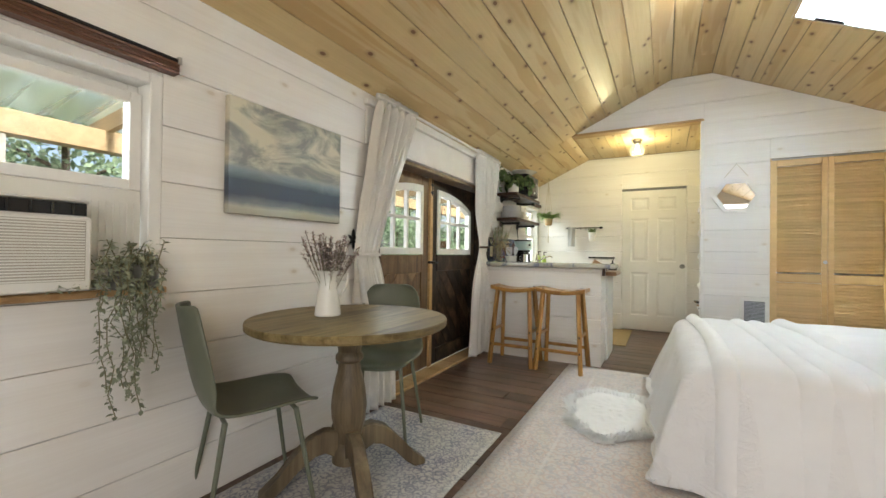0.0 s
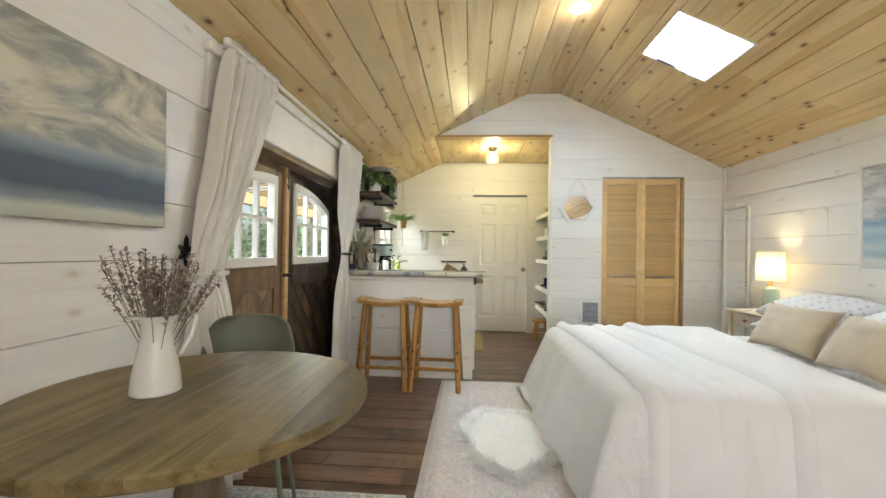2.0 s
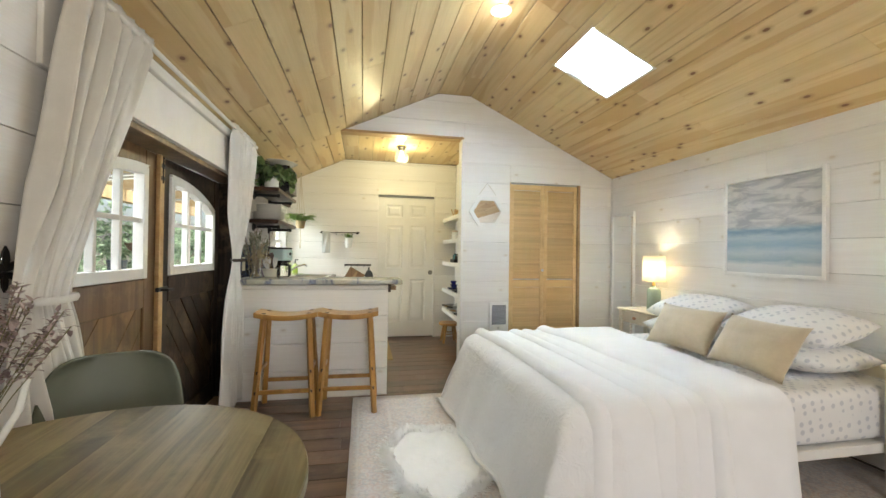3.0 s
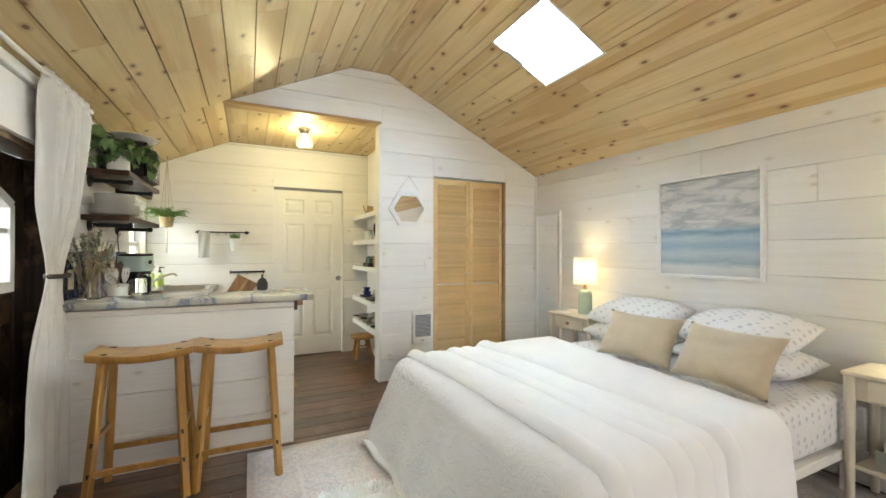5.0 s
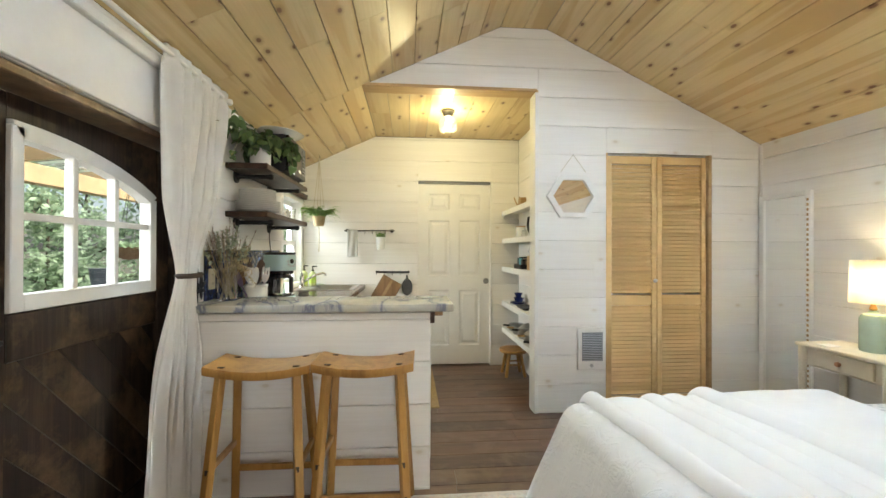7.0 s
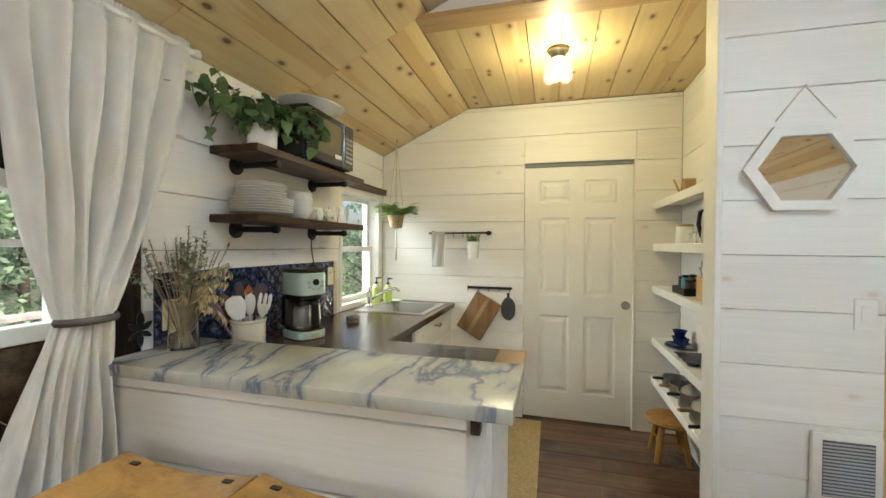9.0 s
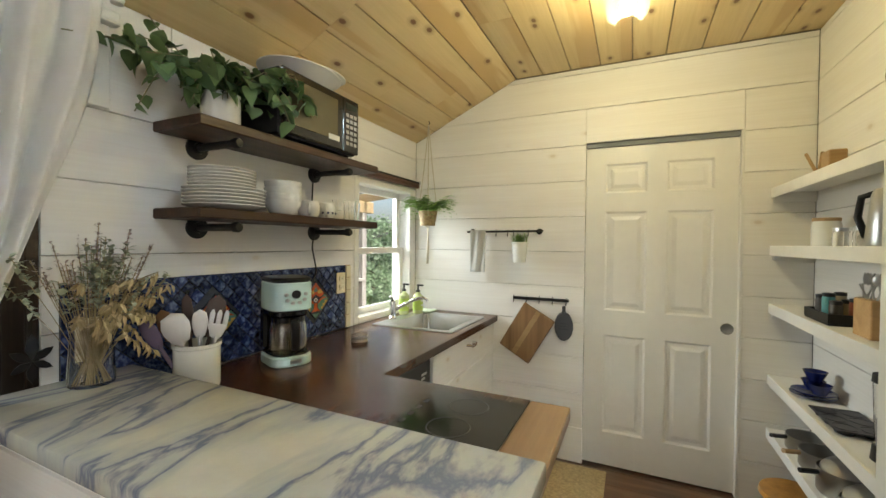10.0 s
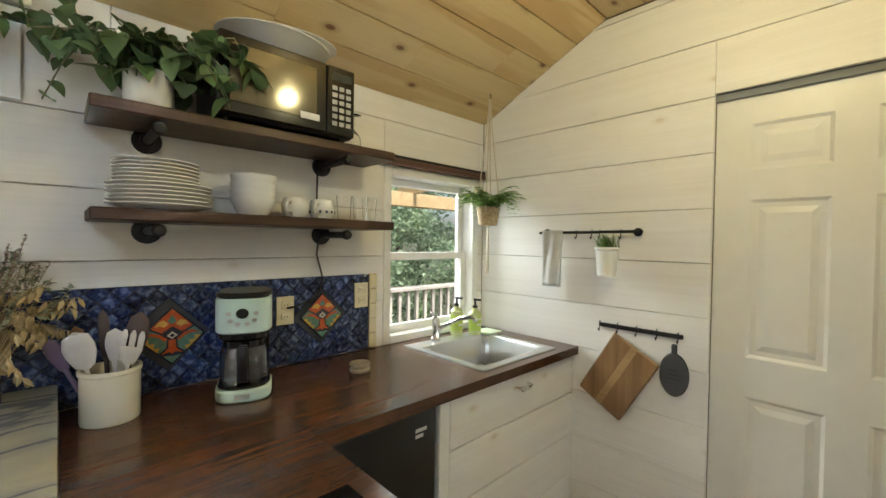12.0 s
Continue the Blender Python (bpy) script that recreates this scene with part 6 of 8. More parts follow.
# ---- pictures ----
def sea_mat(name, z0, z1, stops, stretch, cloud, seed_shift, amount):
    """A painted seascape: bands by height, broken up by brushed noise."""
    m, n, l, b = nodes_of(name)
    tc, sx, mp = n.new("ShaderNodeTexCoord"), n.new("ShaderNodeSeparateXYZ"), n.new("ShaderNodeMapping")
    l.new(tc.outputs["Object"], sx.inputs[0])
    l.new(tc.outputs["Object"], mp.inputs[0])
    mp.inputs["Scale"].default_value, mp.inputs["Location"].default_value = stretch, (seed_shift, seed_shift, 0)
    mr = n.new("ShaderNodeMapRange")
    mr.inputs[1].default_value, mr.inputs[2].default_value = z0, z1
    l.new(sx.outputs[2], mr.inputs[0])
    nz = noise_tex(n, l, mp.outputs[0], 1.0, 9, 0.62, 1.0)
    ad = n.new("ShaderNodeMath")
    ad.operation = "MULTIPLY_ADD"
    ad.inputs[1].default_value = amount
    l.new(nz, ad.inputs[0])
    sb = n.new("ShaderNodeMath")
    sb.operation = "SUBTRACT"
    sb.inputs[1].default_value = amount * 0.5
    l.new(mr.outputs[0], sb.inputs[0])
    l.new(sb.outputs[0], ad.inputs[2])
    c = ramp(n, l, ad.outputs[0], stops)
    clouds = ramp(n, l, noise_tex(n, l, mp.outputs[0], 0.9, 8, 0.6, 0.7), [(0.42, cloud[0]), (0.58, cloud[1])])
    up = ramp(n, l, mr.outputs[0], [(cloud[2], (0, 0, 0)), (cloud[2] + 0.04, (0.8,) * 3)])
    c = mixed(n, l, up, c, clouds)
    l.new(c, b.inputs["Base Color"])
    b.inputs["Roughness"].default_value = 0.55
    bump(n, l, b, nz, 0.25, 0.003)
    return m


M_SEA_A = sea_mat("stormy_seascape", 1.245, 1.78, [(0.0, (0.40, 0.40, 0.33)), (0.06, (0.44, 0.44, 0.37)), (0.10, (0.17, 0.19, 0.20)), (0.17, (0.045, 0.06, 0.085)), (0.30, (0.05, 0.07, 0.10)), (0.38, (0.20, 0.24, 0.26)), (0.5, (0.46, 0.45, 0.37))], (1, 3.4, 7), ((0.17, 0.185, 0.175), (0.62, 0.57, 0.43), 0.40), 3.0, 0.10)
canvas = thing("painting", "stormy grey and navy seascape canvas on the wall", "painting", (XL, 2.0, 1.245))
part("canvas", B(XL + 0.001, XL + 0.035, 1.645, 2.36, 1.245, 1.782, 0.003), M_SEA_A, canvas)
M_SEA_B = sea_mat("calm_seascape", 1.10, 1.81, [(0.0, (0.55, 0.56, 0.56)), (0.07, (0.62, 0.63, 0.62)), (0.14, (0.33, 0.42, 0.48)), (0.22, (0.47, 0.54, 0.57)), (0.30, (0.30, 0.42, 0.52)), (0.38, (0.44, 0.53, 0.58)), (0.44, (0.20, 0.31, 0.43)), (0.485, (0.36, 0.47, 0.54)), (0.52, (0.50, 0.53, 0.55))], (1, 4.5, 17), ((0.36, 0.36, 0.38), (0.64, 0.62, 0.59), 0.46), 9.0, 0.12)
pic = thing("painting", "pale blue sea and cloud painting in a white frame", "painting", (XR, 3.6, 1.07))
part("canvas", B(XR - 0.02, XR - 0.002, 3.24, 3.95, 1.10, 1.81), M_SEA_B, pic)
for c in ((3.215, 3.24, 1.075, 1.838), (3.95, 3.975, 1.075, 1.838), (3.2405, 3.9495, 1.075, 1.10), (3.2405, 3.9495, 1.813, 1.838)):
    part("frame", B(XR - 0.035, XR - 0.001, *c, 0.003), M_TRIM, pic, "white wooden frame")

# ---- window dressing and air conditioner ----
M_BLIND = wood("brown_blind", (0.07, 0.03, 0.018), (0.12, 0.055, 0.032), (0.17, 0.08, 0.045), "y", 0.5)
def blind(y0, y1, z0, z1, x1):
    b = thing("window_blind", "raised brown wooden blind over the window", "blind", (XL, (y0 + y1) / 2, z0), 0, "window blinds")
    part("headrail", B(XL + 0.005, x1, y0, y1, z1 - 0.012, z1, 0.002), M_BLACK, b)
    for k in range(4):
        h = (z1 - 0.013 - z0) / 4
        part("slat", B(XL + 0.006, x1 - 0.004 + 0.002 * (k % 2), y0 + 0.004, y1 - 0.004, z0 + k * h + 0.0006, z0 + (k + 1) * h - 0.0006, 0.001), M_BLIND, b)
    part("end_clip", B(x1 - 0.02, x1 + 0.004, y1 - 0.012, y1 + 0.002, z1 - 0.02, z1 + 0.01, 0.002), M_STEEL, b)
blind(0.46, 1.425, 1.775, 1.835, XL + 0.055)
blind(6.13, 6.88, 1.80, 1.845, XL + 0.05)
solo("trim_window_sill", B(XL - 0.03, XL + 0.03, 0.44, 1.40, 0.905, 0.93, 0.004), M_OAKTRIM, "bare pine window sill under the air conditioner", kind="structure")
M_ACW = plain("ivory_plastic", (0.72, 0.71, 0.67), 0.4, vary=0.02, bumpy=0)
ac = thing("air_conditioner", "ivory window air conditioner with a ribbed grille", "air conditioner", (XL, 0.82, 0.93))
part("case", B(XL - 0.30, XL + 0.085, 0.56, 1.125, 0.945, 1.225, 0.01, seg=2), M_ACW, ac)
M_RIB_GAP = plain("taupe_rib_gap", (0.40, 0.38, 0.33), 0.7)
fr = part("front_panel", B(XL + 0.086, XL + 0.105, 0.55, 1.13, 0.94, 1.175, 0.006, seg=2), M_ACW, ac)
for k in range(22):
    part("rib", B(XL + 0.1062, XL + 0.1095, 0.575, 1.11, 0.973 + k * 0.0088, 0.9772 + k * 0.0088), M_ACW, fr)
# Darker sheet added behind the ribs to darken the gaps between them.
part("intake_mesh", B(XL + 0.1051, XL + 0.1061, 0.572, 1.113, 0.971, 1.165), M_RIB_GAP, fr, "taupe sheet darkening the gaps between the ribs")
part("filler_bar", B(XL - 0.075, XL - 0.05, 0.546, 1.338, 1.2365, 1.303, 0.003), M_ACW, ac)
part("vent_recess", B(XL + 0.086, XL + 0.09, 0.57, 1.12, 1.182, 1.222), M_BLACK, ac)
for k in range(11):
    part("vent_vane", B(XL + 0.0901, XL + 0.098, 0.58 + k * 0.05, 0.586 + k * 0.05, 1.184, 1.220), M_BLACK_GLOSS, ac)
part("top_lip", B(XL + 0.01, XL + 0.10, 0.56, 1.125, 1.2255, 1.236, 0.004), M_ACW, ac)
part("accordion_panel", B(XL - 0.06, XL - 0.045, 1.126, 1.335, 0.97, 1.25), M_ACW, ac)
for k in range(9):
    part("pleat", B(XL - 0.0448, XL - 0.040, 1.135 + k * 0.022, 1.145 + k * 0.022, 0.97, 1.25), M_ACW, ac)

# ---- leafy things ----
def vine_leaves(bm, path, rg, step, size, width, droop=0.4, spread=1.0, leaf=add_leaf):
    pts = [Vector(p) for p in path]
    for a, b in zip(pts, pts[1:]):
        k = max(1, int((b - a).length / step))
        for i in range(k):
            p = a.lerp(b, (i + rg.random()) / k)
            d = Vector((rg.gauss(0, 1) * spread, rg.gauss(0, 1) * spread, rg.gauss(-droop, 0.4)))
            leaf(bm, p, d, Vector((rg.gauss(0, 0.3), rg.gauss(0, 0.3), 1)), size * rg.uniform(0.65, 1.2), width * rg.uniform(0.7, 1.15))


M_EUC = leaf_mat("dusty_eucalyptus", (0.17, 0.19, 0.13), (0.30, 0.33, 0.24), 0.2)
M_STEM = plain("stem", (0.20, 0.19, 0.10), 0.7)
rg = random.Random(31)
tr = thing("trailing_plant", "dusty green artificial eucalyptus trailing from a grey pot", "plant", (XL + 0.06, 1.25, 0.93))
part("pot", B(XL + 0.032, XL + 0.105, 1.20, 1.335, 0.931, 1.02, 0.008), plain("felt_grey", (0.20, 0.20, 0.19), 0.9), tr)
stems, lv = bmesh.new(), bmesh.new()
for k in range(20):
    y = 1.17 + 0.155 * (k % 10) / 9 + rg.uniform(-0.01, 0.01)
    ln = rg.uniform(0.22, 0.50) if k % 3 else rg.uniform(0.11, 0.24)
    x = XL + 0.085 + rg.uniform(-0.015, 0.03)
    path = [(x - 0.02, y, 1.02), (x + 0.01, y + rg.uniform(-0.02, 0.02), 1.05), (x + 0.03, y + rg.uniform(-0.03, 0.03), 1.0)]
    for j in range(1, 7):
        path.append((max(XL + 0.03, x + 0.03 + rg.uniform(-0.012, 0.012)), y + rg.uniform(-0.02, 0.02), 1.0 - ln * j / 6))
    tube(stems, path, 0.0018, 5)
    vine_leaves(lv, path, rg, 0.009, 0.023, 0.016)
for k in range(14):
    y = 1.16 + 0.2 * rg.random()
    path = [(XL + 0.07, y, 1.0), (XL + 0.08 + rg.uniform(-0.03, 0.03), y + rg.uniform(-0.08, 0.05), 1.06 + rg.uniform(0, 0.05))]
    tube(stems, path, 0.0018, 5)
    vine_leaves(lv, path, rg, 0.008, 0.028, 0.02, -0.2)
for k in range(5):
    y = 1.19 - k * 0.012
    path = [(XL + 0.07, 1.19, 0.97), (XL + 0.09, 1.13 - k * 0.01, 0.96), (XL + 0.1, 1.03 + k * 0.012, 0.945)]
    tube(stems, path, 0.0018, 5)
    vine_leaves(lv, path, rg, 0.009, 0.026, 0.019, 0.0)
part("stem", stems, M_STEM, tr)
part("leaves", lv, M_EUC, tr, "small rounded dusty green leaves")

# pitcher of lavender on the table
VX, VY = -1.17, 1.96
jug = thing("pitcher", "white enamel pitcher on the round table", "pitcher", (VX, VY, 0.77))
part("body", L([(0, 0), (0.058, 0), (0.062, 0.004), (0.058, 0.05), (0.047, 0.11), (0.038, 0.16), (0.041, 0.19), (0.056, 0.214), (0.053, 0.214), (0.037, 0.19), (0.034, 0.16), (0.043, 0.11), (0.054, 0.05), (0, 0.01)], (VX, VY, 0.7695), 36), M_ENAMEL, jug, smooth=True)
part("handle", T([(VX + 0.02, VY + 0.032, 0.965), (VX + 0.035, VY + 0.07, 0.985), (VX + 0.045, VY + 0.095, 0.965), (VX + 0.04, VY + 0.085, 0.91), (VX + 0.03, VY + 0.05, 0.86)], 0.007, 8), M_ENAMEL, jug, smooth="all")
part("spout", L([(0, 0.0), (0.018, 0.0), (0.022, 0.006), (0, 0.007)], (0, 0, 0), 16, pose(VX - 0.03, VY - 0.045, 0.978, 0, 0, 0)), M_ENAMEL, jug, smooth=True)
M_LAV = leaf_mat("dried_lavender", (0.19, 0.14, 0.14), (0.36, 0.285, 0.27), 0.15)
def sprigs(parent, at, count, height, spread, seed, mats, bud=0.012, wide=0.007):
    rg = random.Random(seed)
    st, hd = bmesh.new(), bmesh.new()
    for k in range(count):
        a, r = rg.uniform(0, 6.28), rg.uniform(0.05, 1) * spread
        top_ = Vector(at) + Vector((math.cos(a) * r, math.sin(a) * r, height * rg.uniform(0.7, 1.05)))
        mid_ = Vector(at).lerp(top_, 0.5) + Vector((0, 0, 0.01))
        tube(st, [at, mid_, top_], 0.0010, 4)
        d = (top_ - mid_).normalized()
        for j in range(30):
            p = top_ - d * (0.115 * j / 30)
            dd = Vector((rg.gauss(0, 1), rg.gauss(0, 1), rg.gauss(0.6, 0.6)))
            add_leaf(hd, p, dd, Vector((0, 0, 1)), bud * rg.uniform(0.7, 1.2), wide)
    tagged(part("stem", st, mats[0], parent), kind="stuff")
    tagged(part("blossom", hd, mats[1], parent), kind="stuff")
lav = thing("dried_lavender", "bunch of dried lavender in the white pitcher", "dried flowers", (VX, VY, 0.79))
sprigs(lav, (VX, VY, 0.82), 58, 0.33, 0.165, 5, (M_STEM, M_LAV), 0.017, 0.010)

# dried flowers on the bar
FX, FY = -1.40, 4.83
vs = thing("glass_vase", "clear glass vase on the marble counter", "vase", (FX, FY, 0.985))
part("glass_body", L([(0, 0), (0.052, 0), (0.055, 0.006), (0.048, 0.14), (0.054, 0.18), (0.051, 0.18), (0.045, 0.14), (0.05, 0.01), (0, 0.008)], (FX, FY, 0.9845), 30), M_GLASS, vs, smooth=True)
dry = thing("dried_flowers", "bunch of dried lavender, grasses and eucalyptus in a vase", "dried flowers", (FX, FY, 1.0))
M_STRAW = leaf_mat("straw", (0.30, 0.22, 0.10), (0.46, 0.36, 0.20), 0.2)
M_STRAWSTEM = plain("straw_stem", (0.34, 0.26, 0.13), 0.7)
sprigs(dry, (FX, FY, 1.0), 26, 0.42, 0.17, 7, (M_STRAWSTEM, M_LAV))
sprigs(dry, (FX, FY, 1.0), 22, 0.38, 0.20, 8, (M_STRAWSTEM, M_EUC), 0.022, 0.014)
rg = random.Random(12)
st, hd = bmesh.new(), bmesh.new()
for k in range(26):
    a = rg.uniform(-0.6, 2.2)
    r = rg.uniform(0.1, 0.22)
    tip_ = Vector((FX + math.cos(a) * r * 0.7, FY + math.sin(a) * r, 1.16 + rg.uniform(-0.10, 0.14)))
    p0 = Vector((FX, FY, 1.01))
    md = p0.lerp(tip_, 0.55) + Vector((0, 0, 0.10))
    tube(st, [p0, md, tip_], 0.0013, 4)
    for j in range(9):
        p = md.lerp(tip_, 0.3 + 0.75 * j / 9)
        add_leaf(hd, p, Vector((rg.gauss(0, 0.5), rg.gauss(0, 0.5), -1)), Vector((1, 0.2, 0)), 0.034, 0.012)
part("grass_stem", st, M_STRAWSTEM, dry)
tagged(part("oat_grass", hd, M_STRAW, dry, "pale straw-coloured oat grass"), kind="stuff")
st = bmesh.new()
for k in range(24):
    a = rg.uniform(0, 6.28)
    rod(st, (FX + math.cos(a) * 0.04, FY + math.sin(a) * 0.04, 0.995), (FX - math.cos(a) * 0.03, FY - math.sin(a) * 0.03, 1.16), 0.0018, n=4)
part("lower_stem", st, M_STRAWSTEM, dry)

# ivy on the upper shelf
iv = thing("ivy", "bushy dark green artificial ivy in a white pot on the shelf", "plant", (XL + 0.15, 5.17, 1.80))
part("pot", L([(0, 0), (0.058, 0), (0.063, 0.01), (0.064, 0.11), (0.058, 0.11), (0.056, 0.09), (0, 0.09)], (XL + 0.16, 5.19, 1.8005), 28), M_WHITE_CERAMIC, iv, smooth=True)
rg = random.Random(44)
st, lv = bmesh.new(), bmesh.new()
for k in range(34):
    a = rg.uniform(0, 6.28)
    r = rg.uniform(0.06, 0.2)
    dy = math.sin(a) * r * 1.25
    p1 = (max(XL + 0.05, XL + 0.16 + math.cos(a) * r * 0.5), 5.19 + dy * 0.6, 1.98 + rg.uniform(-0.02, 0.06))
    p2 = (max(XL + 0.04, min(XL + 0.30, XL + 0.16 + math.cos(a) * r)), 5.19 + dy * 1.2, 1.95 + rg.uniform(-0.10, 0.08))
    path = [(XL + 0.16, 5.19, 1.89), p1, p2]
    tube(st, path, 0.002, 5)
    vine_leaves(lv, path, rg, 0.026, 0.066, 0.062, 0.5, 0.7, add_heart)
for yend, zend in ((5.38, 1.90), (5.44, 1.96), (5.41, 2.0), (5.36, 1.86), (5.47, 1.92)):
    path = [(XL + 0.18, 5.2, 1.93), (XL + 0.27, 5.28, 2.01), (XL + 0.315, yend - 0.03, zend + 0.03), (XL + 0.32, yend, zend - 0.03)]
    tube(st, path, 0.002, 5)
    vine_leaves(lv, path[1:], rg, 0.028, 0.060, 0.056, 0.4, 0.5, add_heart)
for yend, zend, nn in ((4.83, 1.98, 3), (4.78, 1.97, 2), (4.96, 1.80, 3), (5.0, 2.12, 2)):
    path = [(XL + 0.13, 5.17, 1.93), (XL + 0.11, 5.05, 1.99), (XL + 0.09, (5.05 + yend) / 2, 0.5 * (1.99 + zend) + 0.02), (XL + 0.07, yend, zend)]
    tube(st, path, 0.002, 5)
    vine_leaves(lv, path[1:], rg, 0.034, 0.048, 0.045, 0.3, 1.0, add_heart)
part("stem", st, M_STEM, iv)
part("leaves", lv, M_LEAF_IN, iv, "heart-shaped dark green leaves", smooth="all")

# hanging fern by the window
HX, HY = XL + 0.20, 6.72
hp = thing("hanging_plant", "green fern in a woven pot hung in a macrame sling", "plant", (HX, HY, 1.50))
M_ROPE = cloth("cotton_rope", (0.62, 0.56, 0.44), 300)
M_WICKER = plain("woven_wicker", (0.46, 0.33, 0.18), 0.8, vary=0.3, scale=60, bumpy=0.9, bscale=120)
part("pot", L([(0, 0), (0.05, 0), (0.066, 0.10), (0.06, 0.10), (0.045, 0.08), (0, 0.08)], (HX, HY, 1.515), 24), M_WICKER, hp, smooth=True)
for k in range(4):
    a = k * math.pi / 2 + 0.5
    c, s = math.cos(a), math.sin(a)
    part("rope", T([(HX, HY, 2.215), (HX + 0.02 * c, HY + 0.02 * s, 2.0), (HX + 0.064 * c, HY + 0.064 * s, 1.61), (HX + 0.05 * c, HY + 0.05 * s, 1.54), (HX, HY, 1.50)], 0.003, 6), M_ROPE, hp, smooth="all")
part("tassel", T([(HX, HY, 1.50), (HX + 0.003, HY, 1.38), (HX, HY, 1.25)], 0.006, 6, 0.009), M_ROPE, hp, smooth="all")
part("ceiling_hook", T([(HX, HY, 2.24), (HX + 0.008, HY, 2.225), (HX, HY, 2.212)], 0.003, 6), M_BLACK, hp)
rg = random.Random(51)
lv = bmesh.new()
for k in range(64):
    a, r = rg.uniform(0, 6.28), rg.uniform(0.11, 0.24)
    p0 = Vector((HX, HY, 1.60))
    p1 = p0 + Vector((math.cos(a) * r * 0.6, math.sin(a) * r * 0.6, rg.uniform(0.08, 0.17)))
    p2 = p0 + Vector((math.cos(a) * r, math.sin(a) * r, rg.uniform(-0.05, 0.10)))
    for j in range(11):
        t = j / 10
        p = p0.lerp(p1, t).lerp(p1.lerp(p2, t), t)
        p.x, p.y = max(XL + 0.02, p.x), min(YK - 0.03, p.y)
        d = (p2 - p0).normalized()
        s = Vector((-d.y, d.x, 0))
        for sg in (-1, 1):
            add_leaf(lv, p, s * sg + d * 0.5, Vector((0, 0, 1)), 0.050 * (1.15 - t), 0.021)
part("fronds", lv, leaf_mat("fern", (0.10, 0.20, 0.04), (0.24, 0.38, 0.10), 0.4), hp, "feathery green fern fronds")

# ---- rails on the kitchen wall ----
YR = YK - 0.03
rl = thing("wall_rail", "short black iron wall rail with hooks", "rail", (-0.8, YK, 1.47))
part("bar", R((-1.075, YR, 1.475), (-0.545, YR, 1.48), 0.007, n=10), M_BLACK, rl, smooth=True)
for x in (-1.045, -0.575):
    part("mount", R((x, YK, 1.477), (x, YR, 1.477), 0.006, n=8), M_BLACK, rl)
    part("rosette", L([(0, 0), (0.02, 0), (0.02, 0.006), (0.008, 0.012), (0, 0.012)], (0, 0, 0), 14, pose(x, YK, 1.477, 90)), M_BLACK, rl, smooth=True)
def s_hook(x, z, parent, y=YR):
    part("hook", T([(x, y, z + 0.012), (x, y - 0.008, z + 0.006), (x, y - 0.004, z - 0.02), (x, y - 0.014, z - 0.034), (x, y - 0.022, z - 0.022)], 0.0025, 6), M_BLACK, parent)
for x in (-0.86, -0.78, -0.74, -0.64):
    s_hook(x, 1.478, rl)
tw = bmesh.new()
rows = []
for i in range(15):
    z = 1.488 - i * 0.0208
    rows.append([tw.verts.new((-0.99 + 0.055 * u, YR - 0.012 - 0.006 * math.sin(u * 5 + i * 0.2), z)) for u in np.linspace(-1, 1, 11)])
for a, b in zip(rows, rows[1:]):
    for k in range(10):
        tw.faces.new((a[k], a[k + 1], b[k + 1], b[k]))
towel = solo("towel", tw, cloth("grey_towel", (0.52, 0.52, 0.50), 250), "pale grey hand towel hung over the rail", "towel", smooth="all")
towel.modifiers.new("thick", "SOLIDIFY").thickness = 0.008
pp = thing("hanging_pot", "small white tin pot of grass hung on the rail", "plant", (-0.69, YR - 0.03, 1.27))
part("pot", L([(0, 0), (0.04, 0), (0.05, 0.12), (0.056, 0.125), (0.055, 0.135), (0.048, 0.135), (0.046, 0.115), (0, 0.11)], (-0.69, YR - 0.035, 1.272), 24), M_ENAMEL, pp, smooth=True)
part("wire_handle", T([(-0.745, YR - 0.035, 1.395), (-0.742, YR - 0.02, 1.44), (-0.735, YR - 0.012, 1.45)], 0.002, 6), M_STEEL, pp)
rg = random.Random(61)
lv = bmesh.new()
for k in range(110):
    p = Vector((-0.69 + rg.gauss(0, 0.02), YR - 0.035 + rg.gauss(0, 0.016), 1.385))
    add_leaf(lv, p, Vector((rg.gauss(0, 0.28), rg.gauss(0, 0.2), 1)), Vector((rg.random(), rg.random(), 0)), rg.uniform(0.06, 0.10), 0.005)
part("grass", lv, leaf_mat("grass_blades", (0.05, 0.12, 0.02), (0.15, 0.26, 0.06), 0.2), pp, "upright green grass blades")
rk = thing("hook_rack", "black iron rack with five hooks on the kitchen wall", "rack", (-0.56, YK, 1.03))
part("bar", B(-0.745, -0.38, YK - 0.014, YK - 0.004, 1.022, 1.042, 0.003), M_BLACK, rk)
for x in (-0.735, -0.65, -0.565, -0.48, -0.395):
    s_hook(x, 1.04, rk, YK - 0.02)
M_BOARD = wood("striped_cutting_board", (0.13, 0.065, 0.025), (0.24, 0.13, 0.055), (0.36, 0.22, 0.10), "z", 0.4, vary=0.1, grain=0.6)
cb = thing("cutting_board", "brown striped wooden cutting board hung at a slant", "cutting board", (-0.65, YK, 0.6))
part("board", B(-0.115, 0.115, -0.009, 0.009, -0.17, 0.17, 0.006, m=pose(-0.645, YK - 0.03, 0.805, 0, 30, 0)), M_BOARD, cb)
part("cord", T([(-0.655, YK - 0.025, 0.965), (-0.652, YK - 0.025, 1.01), (-0.648, YK - 0.025, 0.965)], 0.002, 5), M_BLACK, cb)
part("pale_stripe", B(-0.02, 0.012, -0.0096, -0.0091, -0.164, 0.164, m=pose(-0.645, YK - 0.03, 0.805, 0, 30, 0)), M_OAKTRIM, cb, "pale sapwood stripe")
